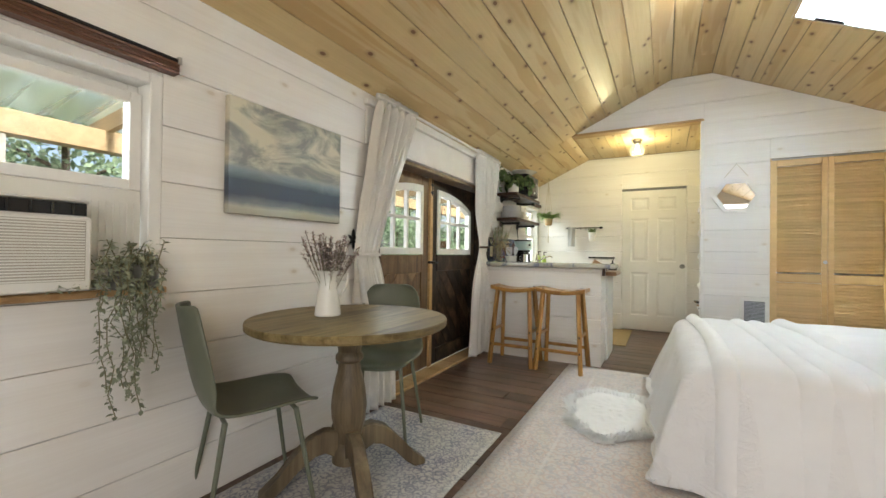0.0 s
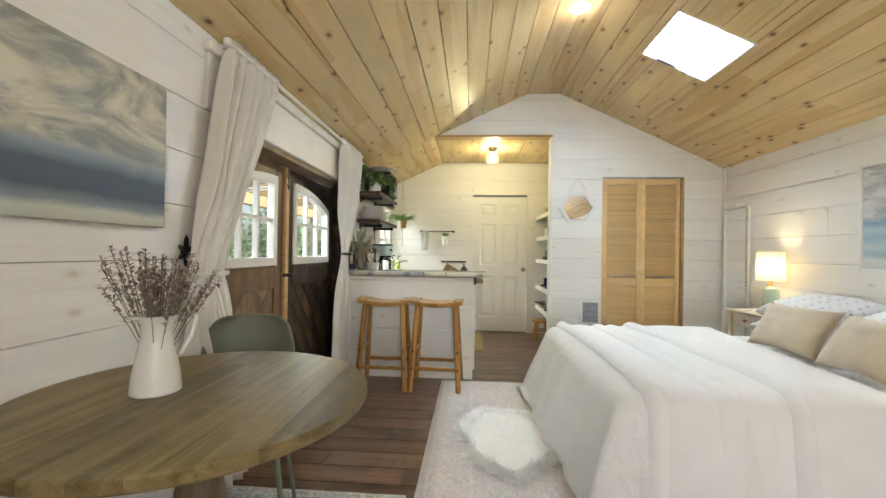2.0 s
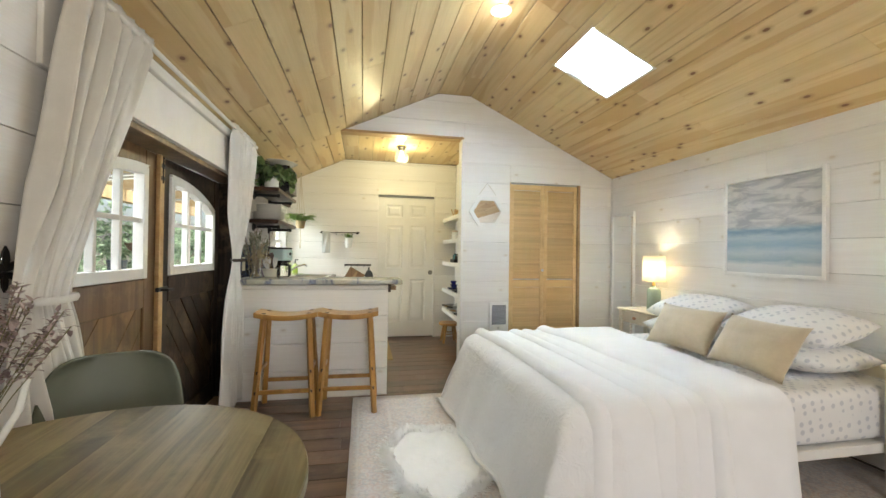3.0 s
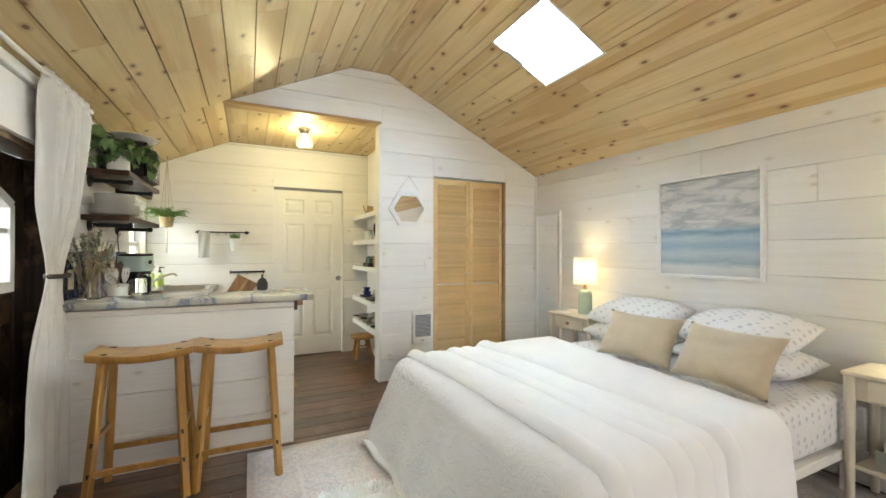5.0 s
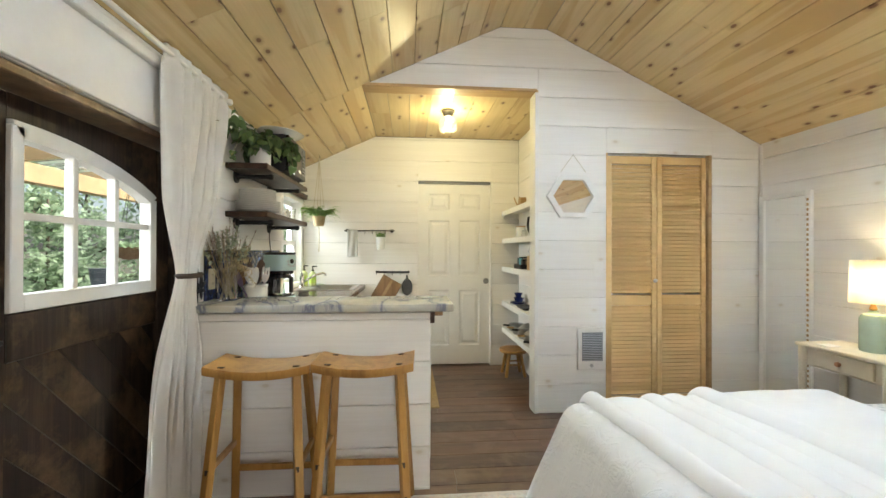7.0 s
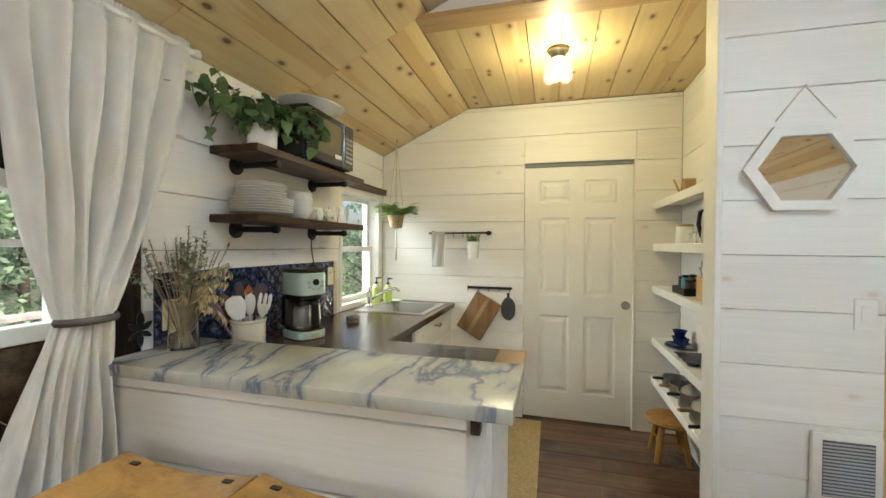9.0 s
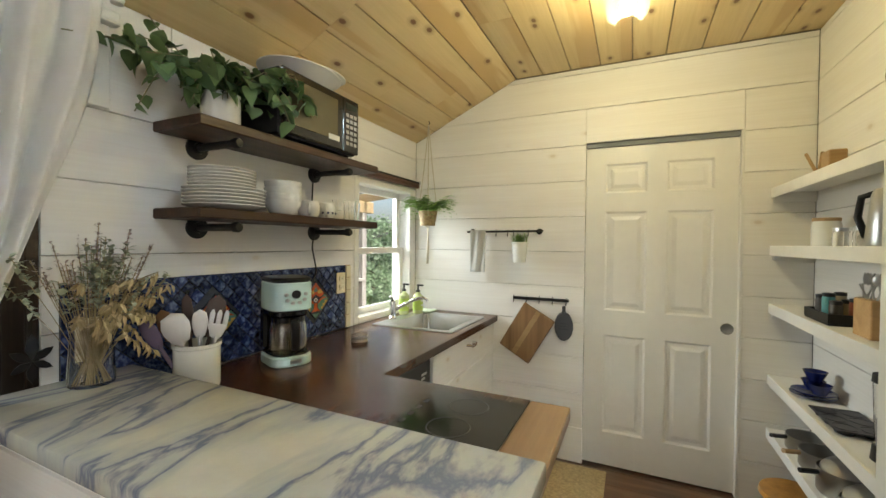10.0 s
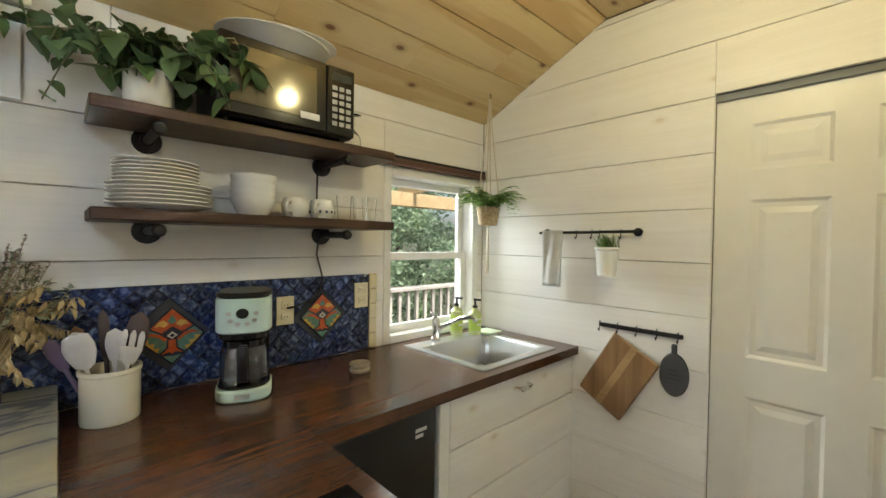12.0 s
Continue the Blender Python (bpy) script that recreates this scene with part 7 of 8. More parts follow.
ov = thing("trivet", "dark slate oval board with a handle hung on the rack", "trivet", (-0.41, YK, 0.77))
part("plate", L([(0, -0.006), (0.05, -0.006), (0.053, 0), (0.05, 0.006), (0, 0.006)], (0, 0, 0), 28, pose(-0.408, YK - 0.022, 0.87, 90) @ Matrix.Diagonal((1.1, 1.75, 1, 1))), plain("dark_slate", (0.05, 0.05, 0.055), 0.7, bumpy=0.4), ov, smooth=True)
part("handle", B(-0.42, -0.398, YK - 0.028, YK - 0.016, 0.955, 1.0, 0.004), plain("dark_slate_handle", (0.05, 0.05, 0.055), 0.7), ov)
for k in range(3):
    part("print_bar", B(-0.44 + 0.006 * k, -0.38 - 0.006 * k, YK - 0.0295, YK - 0.0285, 0.85 + k * 0.018, 0.856 + k * 0.018), plain("dark_print", (0.025, 0.025, 0.03), 0.6), ov)

# ---- ceiling lights ----
lamp = thing("ceiling_light", "flush ceiling light with a clear glass globe", "light", (-0.05, 6.04, 2.30))
part("canopy", L([(0, 0), (0.06, 0), (0.06, -0.018), (0.045, -0.03), (0.04, -0.055), (0, -0.055)], (-0.05, 6.04, 2.5045), 28), plain("pewter", (0.22, 0.2, 0.17), 0.35, 0.8), lamp, smooth=True)
sh = part("glass_shade", L([(0.042, 0.0), (0.06, -0.02), (0.085, -0.07), (0.078, -0.12), (0.045, -0.15), (0.043, -0.148), (0.075, -0.118), (0.082, -0.07), (0.057, -0.02), (0.04, 0.0)], (-0.05, 6.04, 2.452), 32), M_GLOBE, lamp, "clear glass globe shade", smooth="all")
sh.visible_shadow = False
b_ = part("bulb", L([(0, 0.03), (0.014, 0.03), (0.016, 0.0), (0.03, -0.035), (0.03, -0.05), (0.018, -0.072), (0, -0.076)], (-0.05, 6.04, 2.41), 20), glow("warm_bulb", (1.0, 0.86, 0.55), 5.0), lamp, "glowing warm bulb", smooth="all")
b_.visible_shadow = False
sp = thing("recessed_light", "small round recessed downlight in the ridge", "light", (0.472, 3.935, 2.98))
part("trim_ring", L([(0.075, 0), (0.078, -0.006), (0.058, -0.008), (0.055, 0.0)], (0.472, 3.935, 2.9995), 32), M_TRIM, sp, smooth=True)
part("lens", L([(0, 0), (0.056, 0), (0.056, -0.003), (0, -0.003)], (0.472, 3.935, 2.9985), 28), glow("downlight_lens", (1.0, 0.95, 0.84), 6.0), sp, "glowing lens")

# ---- on the partition ----
hx = thing("hexagon_mirror", "white framed hexagonal mirror hung on a cord", "mirror", (0.887, YP, 1.50))
def hexa(r):
    return [(0.887 + r * math.cos(k * math.pi / 3), 1.693 + r * 0.905 * math.sin(k * math.pi / 3)) for k in range(6)]
o, i_ = hexa(0.213), hexa(0.163)
for k in range(6):
    j = (k + 1) % 6
    part("frame", P([o[k], o[j], i_[j], i_[k]], "y", YP - 0.03, YP - 0.001), M_TRIM, hx, "white wooden frame")
part("mirror_glass", P(hexa(0.166), "y", YP - 0.012, YP - 0.008), M_MIRROR, hx)
part("cord", T([(0.79, YP - 0.012, 1.885), (0.89, YP - 0.008, 2.02), (0.99, YP - 0.012, 1.885)], 0.003, 6), M_ROPE, hx)
part("nail", R((0.89, YP, 2.02), (0.89, YP - 0.016, 2.022), 0.003, n=6), M_STEEL, hx)
sw = thing("light_switch", "white rocker light switch on the partition", "switch", (1.10, YP, 1.06))
part("plate", B(1.062, 1.138, YP - 0.006, YP, 1.06, 1.182, 0.002), M_TRIM, sw)
part("rocker", B(1.083, 1.117, YP - 0.010, YP - 0.0062, 1.088, 1.154, 0.002), M_TRIM, sw)
ht = thing("wall_heater", "white electric wall heater with a grey grille", "heater", (1.035, YP, 0.33))
part("housing", B(0.922, 1.152, YP - 0.03, YP - 0.0005, 0.335, 0.66, 0.012, seg=2), M_TRIM, ht, smooth=True)
part("recess", B(0.955, 1.122, YP - 0.0315, YP - 0.0302, 0.41, 0.63), plain("grey_recess", (0.10, 0.11, 0.13), 0.5), ht)
for k in range(16):
    part("grille_slat", B(0.957, 1.12, YP - 0.036, YP - 0.0316, 0.414 + k * 0.0135, 0.4195 + k * 0.0135), plain("grey_slat", (0.45, 0.46, 0.49), 0.4) if k == 0 else bpy.data.materials["grey_slat"], ht)
part("dial", R((1.03, YP - 0.03, 0.375), (1.03, YP - 0.042, 0.375), 0.013, n=14), M_STEEL, ht)

# narrow white frame standing in the corner
cf = thing("leaning_frame", "tall narrow white wooden frame against the wall", "frame", (XR - 0.04, 5.34, 0.2))
for c in ((5.12, 5.155, 0.0, 1.71), (5.50, 5.535, 0.0, 1.71), (5.1555, 5.4995, 1.675, 1.71), (5.1555, 5.4995, 0.0, 0.04)):
    part("frame_bar", B(XR - 0.035, XR - 0.003, *c, 0.003), M_TRIM, cf)
part("inner_panel", B(XR - 0.012, XR - 0.006, 5.155, 5.50, 0.04, 1.675), M_MIRROR, cf)
for k in range(38):
    part("bead", B(XR - 0.0365, XR - 0.0352, 5.13, 5.145, 0.3 + k * 0.036, 0.318 + k * 0.036), M_OAKTRIM, cf)

# ---- nightstands and lamps ----
M_NIGHT = plain("cream_white_wood", (0.70, 0.64, 0.52), 0.5, vary=0.05)
ns = thing("nightstand", "cream painted wooden nightstand with a drawer and lower shelf", "nightstand", (2.30, 4.66, 0), 0, "nightstands beside the bed", False)
part("top", B(-0.185, 0.165, -0.26, 0.26, 0.662, 0.682, 0.005), M_NIGHT, ns)
part("apron", B(-0.14, 0.15, -0.225, 0.225, 0.54, 0.661, 0.003), M_NIGHT, ns)
dw = part("drawer_front", B(-0.158, -0.141, -0.17, 0.17, 0.552, 0.652, 0.004), M_NIGHT, ns)
part("knob", L([(0, 0.03), (0.013, 0.026), (0.016, 0.016), (0.007, 0.006), (0.007, 0), (0, 0)], (0, 0, 0), 14, pose(-0.158, 0, 0.602, 0, -90, 0)), plain("copper", (0.55, 0.30, 0.18), 0.3, 0.9), dw, "small copper knob", smooth=True)
for sx, sy in ((-0.15, -0.235), (-0.15, 0.235), (0.14, -0.235), (0.14, 0.235)):
    part("leg", L([(0, 0), (0.016, 0), (0.019, 0.02), (0.021, 0.3), (0.022, 0.662), (0, 0.662)], (sx, sy, 0), 16), M_NIGHT, ns, smooth=True)
part("lower_shelf", B(-0.15, 0.15, -0.225, 0.225, 0.20, 0.22, 0.004), M_NIGHT, ns)
copy_thing(ns, pose(2.30, 2.47, 0))
def shade_mat():
    m, n, l, b = nodes_of("lit_linen_shade")
    d, t, mx = n.new("ShaderNodeBsdfDiffuse"), n.new("ShaderNodeBsdfTranslucent"), n.new("ShaderNodeMixShader")
    vec, _ = mapped(n, l, (1, 1, 1))
    c = ramp(n, l, noise_tex(n, l, vec, 250, 2), [(0.3, (0.80, 0.74, 0.62)), (0.7, (0.9, 0.86, 0.76))])
    for q in (d, t):
        l.new(c, q.inputs[0])
    mx.inputs[0].default_value = 0.6
    l.new(d.outputs[0], mx.inputs[1])
    l.new(t.outputs[0], mx.inputs[2])
    l.new(mx.outputs[0], n["Material Output"].inputs[0])
    return m
tl = thing("table_lamp", "sea-green glass table lamp with a glowing white drum shade", "lamp", (2.32, 4.63, 0.682), 0, "bedside lamps", False)
M_SEAGLASS = plain("sea_green_glass", (0.42, 0.52, 0.42), 0.15, vary=0.05, bumpy=0)
part("base", L([(0, 0), (0.058, 0), (0.062, 0.01), (0.062, 0.19), (0.05, 0.215), (0.022, 0.225), (0.02, 0.24), (0, 0.24)], n=28), M_SEAGLASS, tl, "sea-green glass base", smooth=True)
part("neck", L([(0.014, 0.24), (0.02, 0.25), (0.012, 0.27), (0.008, 0.36), (0, 0.36)], n=16), M_BRASS, tl, smooth=True)
part("shade", L([(0.105, 0.285), (0.10, 0.535), (0.098, 0.535), (0.103, 0.285)], n=36), shade_mat(), tl, "white linen drum shade", smooth="all")
lb = part("bulb", L([(0, 0.37), (0.025, 0.39), (0.03, 0.42), (0.02, 0.45), (0, 0.46)], n=16), glow("lamp_bulb", (1.0, 0.78, 0.45), 6.0), tl, "glowing bulb", smooth="all")
lb.visible_shadow = False
copy_thing(tl, pose(2.32, 2.42, 0.682))
bx = thing("storage_box", "grey-green tin box of books and papers on the nightstand shelf", "box", (2.28, 2.50, 0.22))
M_TIN = plain("grey_green_tin", (0.26, 0.29, 0.25), 0.5)
for c in ((2.17, 2.176, 2.40, 2.62, 0.2205, 0.32), (2.41, 2.416, 2.40, 2.62, 0.2205, 0.32), (2.1765, 2.4095, 2.40, 2.406, 0.2205, 0.32), (2.1765, 2.4095, 2.614, 2.62, 0.2205, 0.32), (2.1765, 2.4095, 2.4065, 2.6135, 0.2205, 0.226)):
    part("side", B(*c, 0.001), M_TIN, bx)
for k, (c, h) in enumerate((((0.62, 0.57, 0.48), 0.36), ((0.42, 0.16, 0.12), 0.385), ((0.7, 0.66, 0.58), 0.41), ((0.30, 0.10, 0.09), 0.40))):
    solo("booklet", B(2.20 + k * 0.045, 2.215 + k * 0.045, 2.42, 2.60, 0.227, h, 0.001), plain("booklet_cover", c, 0.6), "thin booklet standing in the tin box", "book", group="booklets")
solo("coaster", B(2.16, 2.25, 4.74, 4.82, 0.6825, 0.688, 0.002), M_TRIM, "small pale coaster on the nightstand", "coaster")

# ---- rugs ----
def persian(name, ground, motif, line, scale, fade, rect, strong=0.65):
    m, n, l, b = nodes_of(name)
    vec, _ = mapped(n, l, (1, 1, 1))
    v = n.new("ShaderNodeTexVoronoi")
    v.inputs["Scale"].default_value, v.inputs["Randomness"].default_value = scale, 0.55
    nz = noise_tex(n, l, vec, scale * 1.3, 5, 0.65, 1.5)
    l.new(vec, v.inputs["Vector"])
    rings = n.new("ShaderNodeMath")
    rings.operation, rings.inputs[1].default_value = "SINE", 0
    mul = n.new("ShaderNodeMath")
    mul.operation, mul.inputs[1].default_value = "MULTIPLY", 16.0
    l.new(v.outputs["Distance"], mul.inputs[0])
    l.new(mul.outputs[0], rings.inputs[0])
    c = mixed(n, l, ramp(n, l, rings.outputs[0], [(0.25, (0, 0, 0)), (0.6, (strong,) * 3)]), ground, motif)
    c = mixed(n, l, ramp(n, l, nz, [(0.5, (0, 0, 0)), (0.56, (strong,) * 3)]), c, line)
    # borders
    tc, sx = n.new("ShaderNodeTexCoord"), n.new("ShaderNodeSeparateXYZ")
    l.new(tc.outputs["Object"], sx.inputs[0])
    ds = []
    for ax, lo, hi in ((0, rect[0], rect[1]), (1, rect[2], rect[3])):
        for edge, sg in ((lo, 1), (hi, -1)):
            k = n.new("ShaderNodeMath")
            k.operation = "MULTIPLY_ADD"
            k.inputs[1].default_value, k.inputs[2].default_value = sg, -sg * edge
            l.new(sx.outputs[ax], k.inputs[0])
            ds.append(k.outputs[0])
    while len(ds) > 1:
        k = n.new("ShaderNodeMath")
        k.operation = "MINIMUM"
        l.new(ds.pop(), k.inputs[0])
        l.new(ds.pop(), k.inputs[1])
        ds.append(k.outputs[0])
    band = ramp(n, l, ds[0], [(0.0, (0.6,) * 3), (0.03, (0.0,) * 3), (0.05, (0.55,) * 3), (0.058, (0, 0, 0)), (0.26, (0, 0, 0)), (0.268, (0.6,) * 3), (0.285, (0, 0, 0))])
    c = mixed(n, l, band, c, fade)
    worn = ramp(n, l, noise_tex(n, l, vec, 3.0, 6, 0.7), [(0.35, (0.0,) * 3), (0.65, (0.38,) * 3)])
    c = mixed(n, l, worn, c, fade)
    l.new(c, b.inputs["Base Color"])
    b.inputs["Roughness"].default_value = 0.95
    bump(n, l, b, noise_tex(n, l, vec, 350, 2), 0.5, 0.002)
    return m


def rug(name, x0, x1, y0, y1, mat, label, seed):
    bm = bmesh.new()
    nx, ny = 28, 40
    rows = []
    for i in range(nx + 1):
        rows.append([bm.verts.new((x0 + (x1 - x0) * i / nx + 0.006 * noise.noise(Vector((j * 0.2, seed, 0))), y0 + (y1 - y0) * j / ny + 0.006 * noise.noise(Vector((i * 0.2, seed, 3))), 0.0075 + 0.0015 * noise.noise(Vector((i * 0.4, j * 0.4, seed))))) for j in range(ny + 1)])
    for a, b in zip(rows, rows[1:]):
        for j in range(ny):
            bm.faces.new((a[j], a[j + 1], b[j + 1], b[j]))
    ob = solo(name, bm, mat, label, "rug", smooth="all")
    so = ob.modifiers.new("thick", "SOLIDIFY")
    so.thickness, so.offset = 0.005, -1
    return ob


RA = (-0.555, 2.44, 0.4, 4.57)
rug("rug", *RA, persian("faded_rose_rug", (0.66, 0.61, 0.57), (0.56, 0.40, 0.34), (0.38, 0.39, 0.43), 17.0, (0.74, 0.71, 0.68), RA, 0.5), "faded rose and cream persian rug under the bed", 1)
RB = (-1.46, -0.595, 0.9, 2.81)
rug("rug", *RB, persian("faded_blue_rug", (0.52, 0.51, 0.49), (0.15, 0.16, 0.23), (0.10, 0.11, 0.19), 21.0, (0.58, 0.57, 0.54), RB), "faded blue and cream persian rug under the round table", 2)
solo("kitchen_mat", B(-0.58, -0.14, 5.72, 6.86, 0.001, 0.012, 0.004), plain("jute", (0.50, 0.38, 0.20), 0.95, vary=0.2, scale=70, bumpy=0.9, bscale=180), "woven jute mat on the kitchen floor", "mat")

# sheepskin
sk_ = thing("sheepskin", "fluffy white sheepskin on the rug beside the bed", "sheepskin", (-0.05, 3.45, 0.01))
rg = random.Random(71)
def hide(a):
    return 1 + 0.07 * math.sin(3 * a + 0.6) + 0.05 * math.sin(7 * a)
bm = bmesh.new()
ctr = bm.verts.new((-0.05, 3.46, 0.033))
rings = []
for i in range(1, 31):
    f = i / 30
    ring = []
    for k in range(110):
        a = k / 110 * 6.2832
        px, py = -0.05 + 0.30 * hide(a) * f * math.cos(a), 3.46 + 0.45 * hide(a) * f * math.sin(a)
        tuft = noise.noise(Vector((px * 26, py * 26, 1.0))) + 0.6 * noise.noise(Vector((px * 60, py * 60, 4.0)))
        ring.append(bm.verts.new((px + 0.010 * tuft * math.cos(a) * f, py + 0.010 * tuft * math.sin(a) * f, 0.0105 + (0.022 + 0.008 * tuft) * (1 - f ** 4))))
    rings.append(ring)
for k in range(110):
    bm.faces.new((ctr, rings[0][k - 1], rings[0][k]))
for p, q in zip(rings, rings[1:]):
    for k in range(110):
        bm.faces.new((p[k - 1], q[k - 1], q[k], p[k]))
M_FUR = leaf_mat("white_fleece", (0.93, 0.925, 0.90), (0.95, 0.95, 0.94), 0.1)
part("hide", bm, cloth("white_wool", (0.93, 0.925, 0.90), 160, vary=0.03), sk_, smooth="all")
vsf, fsf = [], []
for k in range(4200):
    a, r = rg.uniform(0, 6.283), 0.80 + 0.22 * rg.random()
    h = hide(a)
    p = Vector((-0.05 + 0.30 * h * r * math.cos(a), 3.46 + 0.45 * h * r * math.sin(a), 0.012 + 0.020 * max(0.0, 1 - r ** 4)))
    clump = Vector((noise.noise(p * 20), noise.noise(p * 20 + Vector((5, 5, 5))), 0)) * 0.6
    d = (Vector((math.cos(a) * r * 0.8, math.sin(a) * r * 0.8, 0.38)) + clump * 1.5 + Vector((rg.gauss(0, 0.3), rg.gauss(0, 0.3), 0))).normalized()
    ln = rg.uniform(0.03, 0.055)
    s = d.cross(Vector((0, 0, 1))).normalized() * 0.0022
    q = p + d * ln * 0.55
    e = p + d * ln + Vector((d.x, d.y, -0.15)) * ln * 0.3
    e.z = max(e.z, 0.011)
    i = len(vsf)
    vsf += [tuple(p - s), tuple(p + s), tuple(q + s * 0.8), tuple(q - s * 0.8), tuple(e)]
    fsf += [(i, i + 1, i + 2, i + 3), (i + 3, i + 2, i + 4)]
me = bpy.data.meshes.new("fleece")
me.from_pydata(vsf, [], fsf)
me.materials.append(M_FUR)
fl = tagged(new("fleece", me), kind="stuff")
fl.parent, fl.matrix_parent_inverse = sk_, BASE[sk_.name]

# ---- pantry ----
SHX0, SHX1, SHY0, SHY1 = 0.655, XN - 0.001, YP + 0.14, YK - 0.001
def pantry_shelf(z):
    s = thing("pantry_shelf", "white painted pantry shelf", "shelf", (SHX0, 6.3, z - 0.04), 0, "pantry shelves")
    part("board", B(SHX0, SHX1, SHY0, SHY1, z - 0.022, z, 0.002), M_TRIM, s)
    part("front_edge", B(SHX0 - 0.012, SHX0 - 0.0005, SHY0, SHY1, z - 0.05, z + 0.002, 0.002), M_TRIM, s)
    part("cleat", B(SHX0, SHX1, SHY1 - 0.018, SHY1 - 0.0005, z - 0.075, z - 0.0225, 0.002), M_TRIM, s)
for z in (1.70, 1.396, 1.09, 0.71, 0.425):
    pantry_shelf(z)
def jar(name, at, r, h, mat, label, lid=None, category="jar"):
    t = thing(name, label, category, at)
    part("body", L([(0, 0), (r * 0.94, 0), (r, 0.006), (r, h * 0.85), (r * 0.9, h), (0, h)], at, 22), mat, t, smooth=True)
    if lid is not None:
        part("lid", L([(0, 0), (r * 0.96, 0), (r * 0.96, 0.014), (0, 0.017)], (at[0], at[1], at[2] + h), 22), lid, t, smooth=True)
    return t
M_CORK = plain("cork", (0.42, 0.28, 0.15), 0.8)
M_COBALT = plain("cobalt_ceramic", (0.012, 0.02, 0.12), 0.15, bumpy=0)
M_PAN = plain("aluminium_pan", (0.42, 0.42, 0.41), 0.35, 0.9)
PX = 0.745
bp = thing("brush_pot", "small dark pot holding two wooden brushes", "pot", (PX, 6.62, 1.70))
part("pot", L([(0, 0), (0.028, 0), (0.03, 0.03), (0, 0.032)], (PX, 6.62, 1.7005), 16), plain("brown_pot", (0.14, 0.06, 0.03), 0.5), bp, smooth=True)
for dx, dy in ((-0.03, 0.05), (0.02, 0.02)):
    part("brush_handle", R((PX, 6.62, 1.72), (PX + dx, 6.62 + dy, 1.83), 0.007, n=8), M_OAKTRIM, bp)
solo("wood_block", B(PX - 0.03, PX + 0.03, 6.42, 6.50, 1.7005, 1.80, 0.004), M_OAKTRIM, "small bare wood block on the top shelf", "block")
jar("jar", (PX, 6.52, 1.3965), 0.05, 0.11, M_ENAMEL, "white ceramic jar with a cork lid", M_CORK)
for k in range(3):
    jar("jar", (PX + 0.02 * (k % 2), 6.36 - k * 0.085, 1.3965), 0.034, 0.06, M_GLASS, "small clear glass jar with a metal lid", M_STEEL)
kt = thing("kettle", "tall stainless steel electric kettle on the shelf", "kettle", (PX, 6.02, 1.396))
part("body", L([(0, 0), (0.062, 0), (0.066, 0.02), (0.052, 0.17), (0.045, 0.19), (0, 0.195)], (PX, 6.02, 1.3965), 28), M_STEEL, kt, smooth=True)
part("handle", T([(PX - 0.03, 6.06, 1.575), (PX - 0.04, 6.12, 1.57), (PX - 0.045, 6.13, 1.50), (PX - 0.04, 6.085, 1.43)], 0.011, 8), M_BLACK, kt, smooth="all")
tray = thing("spice_tray", "black plastic tray of small spice bottles", "tray", (PX, 6.36, 1.09))
part("tray", B(0.67, 0.82, 6.26, 6.50, 1.0905, 1.098, 0.003), M_BLACK, tray)
for c in ((0.67, 0.676, 6.26, 6.50), (0.814, 0.82, 6.26, 6.50), (0.6765, 0.8135, 6.26, 6.266), (0.6765, 0.8135, 6.494, 6.50)):
    part("rim", B(*c, 1.0985, 1.135, 0.001), M_BLACK, tray)
cols = ((0.05, 0.04, 0.03), (0.30, 0.08, 0.05), (0.10, 0.35, 0.38), (0.25, 0.18, 0.10), (0.06, 0.05, 0.05), (0.40, 0.32, 0.2))
for k, c in enumerate(cols):
    jar("spice_bottle", (0.71 + 0.06 * (k % 2), 6.30 + 0.066 * (k // 2) + 0.01, 1.099), 0.021, 0.07 + 0.012 * (k % 3), plain("spice", c, 0.4, bumpy=0), "small spice bottle in the tray", M_BLACK, "bottle")
cu = thing("cutlery_box", "pale wooden box holding steel cutlery", "box", (PX, 6.06, 1.09))
part("box", B(0.69, 0.79, 6.0, 6.12, 1.0905, 1.22, 0.003), M_OAKTRIM, cu)
rg = random.Random(3)
for k in range(16):
    x, y = 0.74 + rg.uniform(-0.035, 0.035), 6.06 + rg.uniform(-0.045, 0.045)
    bm = bmesh.new()
    rod(bm, (x, y, 1.22), (x + rg.uniform(-0.02, 0.02), y + rg.uniform(-0.02, 0.02), 1.27), 0.003, n=6)
    lathe(bm, [(0, 0), (0.012, 0.012), (0.013, 0.028), (0, 0.045)], (0, 0, 0), 10, pose(x, y, 1.265, 0, 0, rg.uniform(0, 180)) @ Matrix.Diagonal((0.35, 1, 1, 1)))
    part("spoon", bm, M_STEEL, cu, smooth=True)
for k, r in enumerate((0.085, 0.08)):
    solo("plate", L([(0, 0), (r * 0.6, 0), (r, 0.014), (r, 0.017), (r * 0.6, 0.004), (0, 0.004)], (PX - 0.005, 6.60, 0.7105 + k * 0.012), 28), M_COBALT, "cobalt blue ceramic plate on the shelf", "plate", group="blue crockery", smooth=True)
for k, (y, z) in enumerate(((6.62, 0.738), (6.55, 0.74), (6.60, 0.785))):
    solo("bowl", L([(0, 0), (0.025, 0), (0.045, 0.045), (0.042, 0.045), (0.022, 0.005), (0, 0.005)], (PX, y, z), 24), M_COBALT, "cobalt blue ceramic bowl stacked on plates", "bowl", group="blue crockery", smooth=True)
mt = thing("muffin_tin", "dark metal muffin tin on the shelf", "baking tin", (PX, 6.27, 0.71))
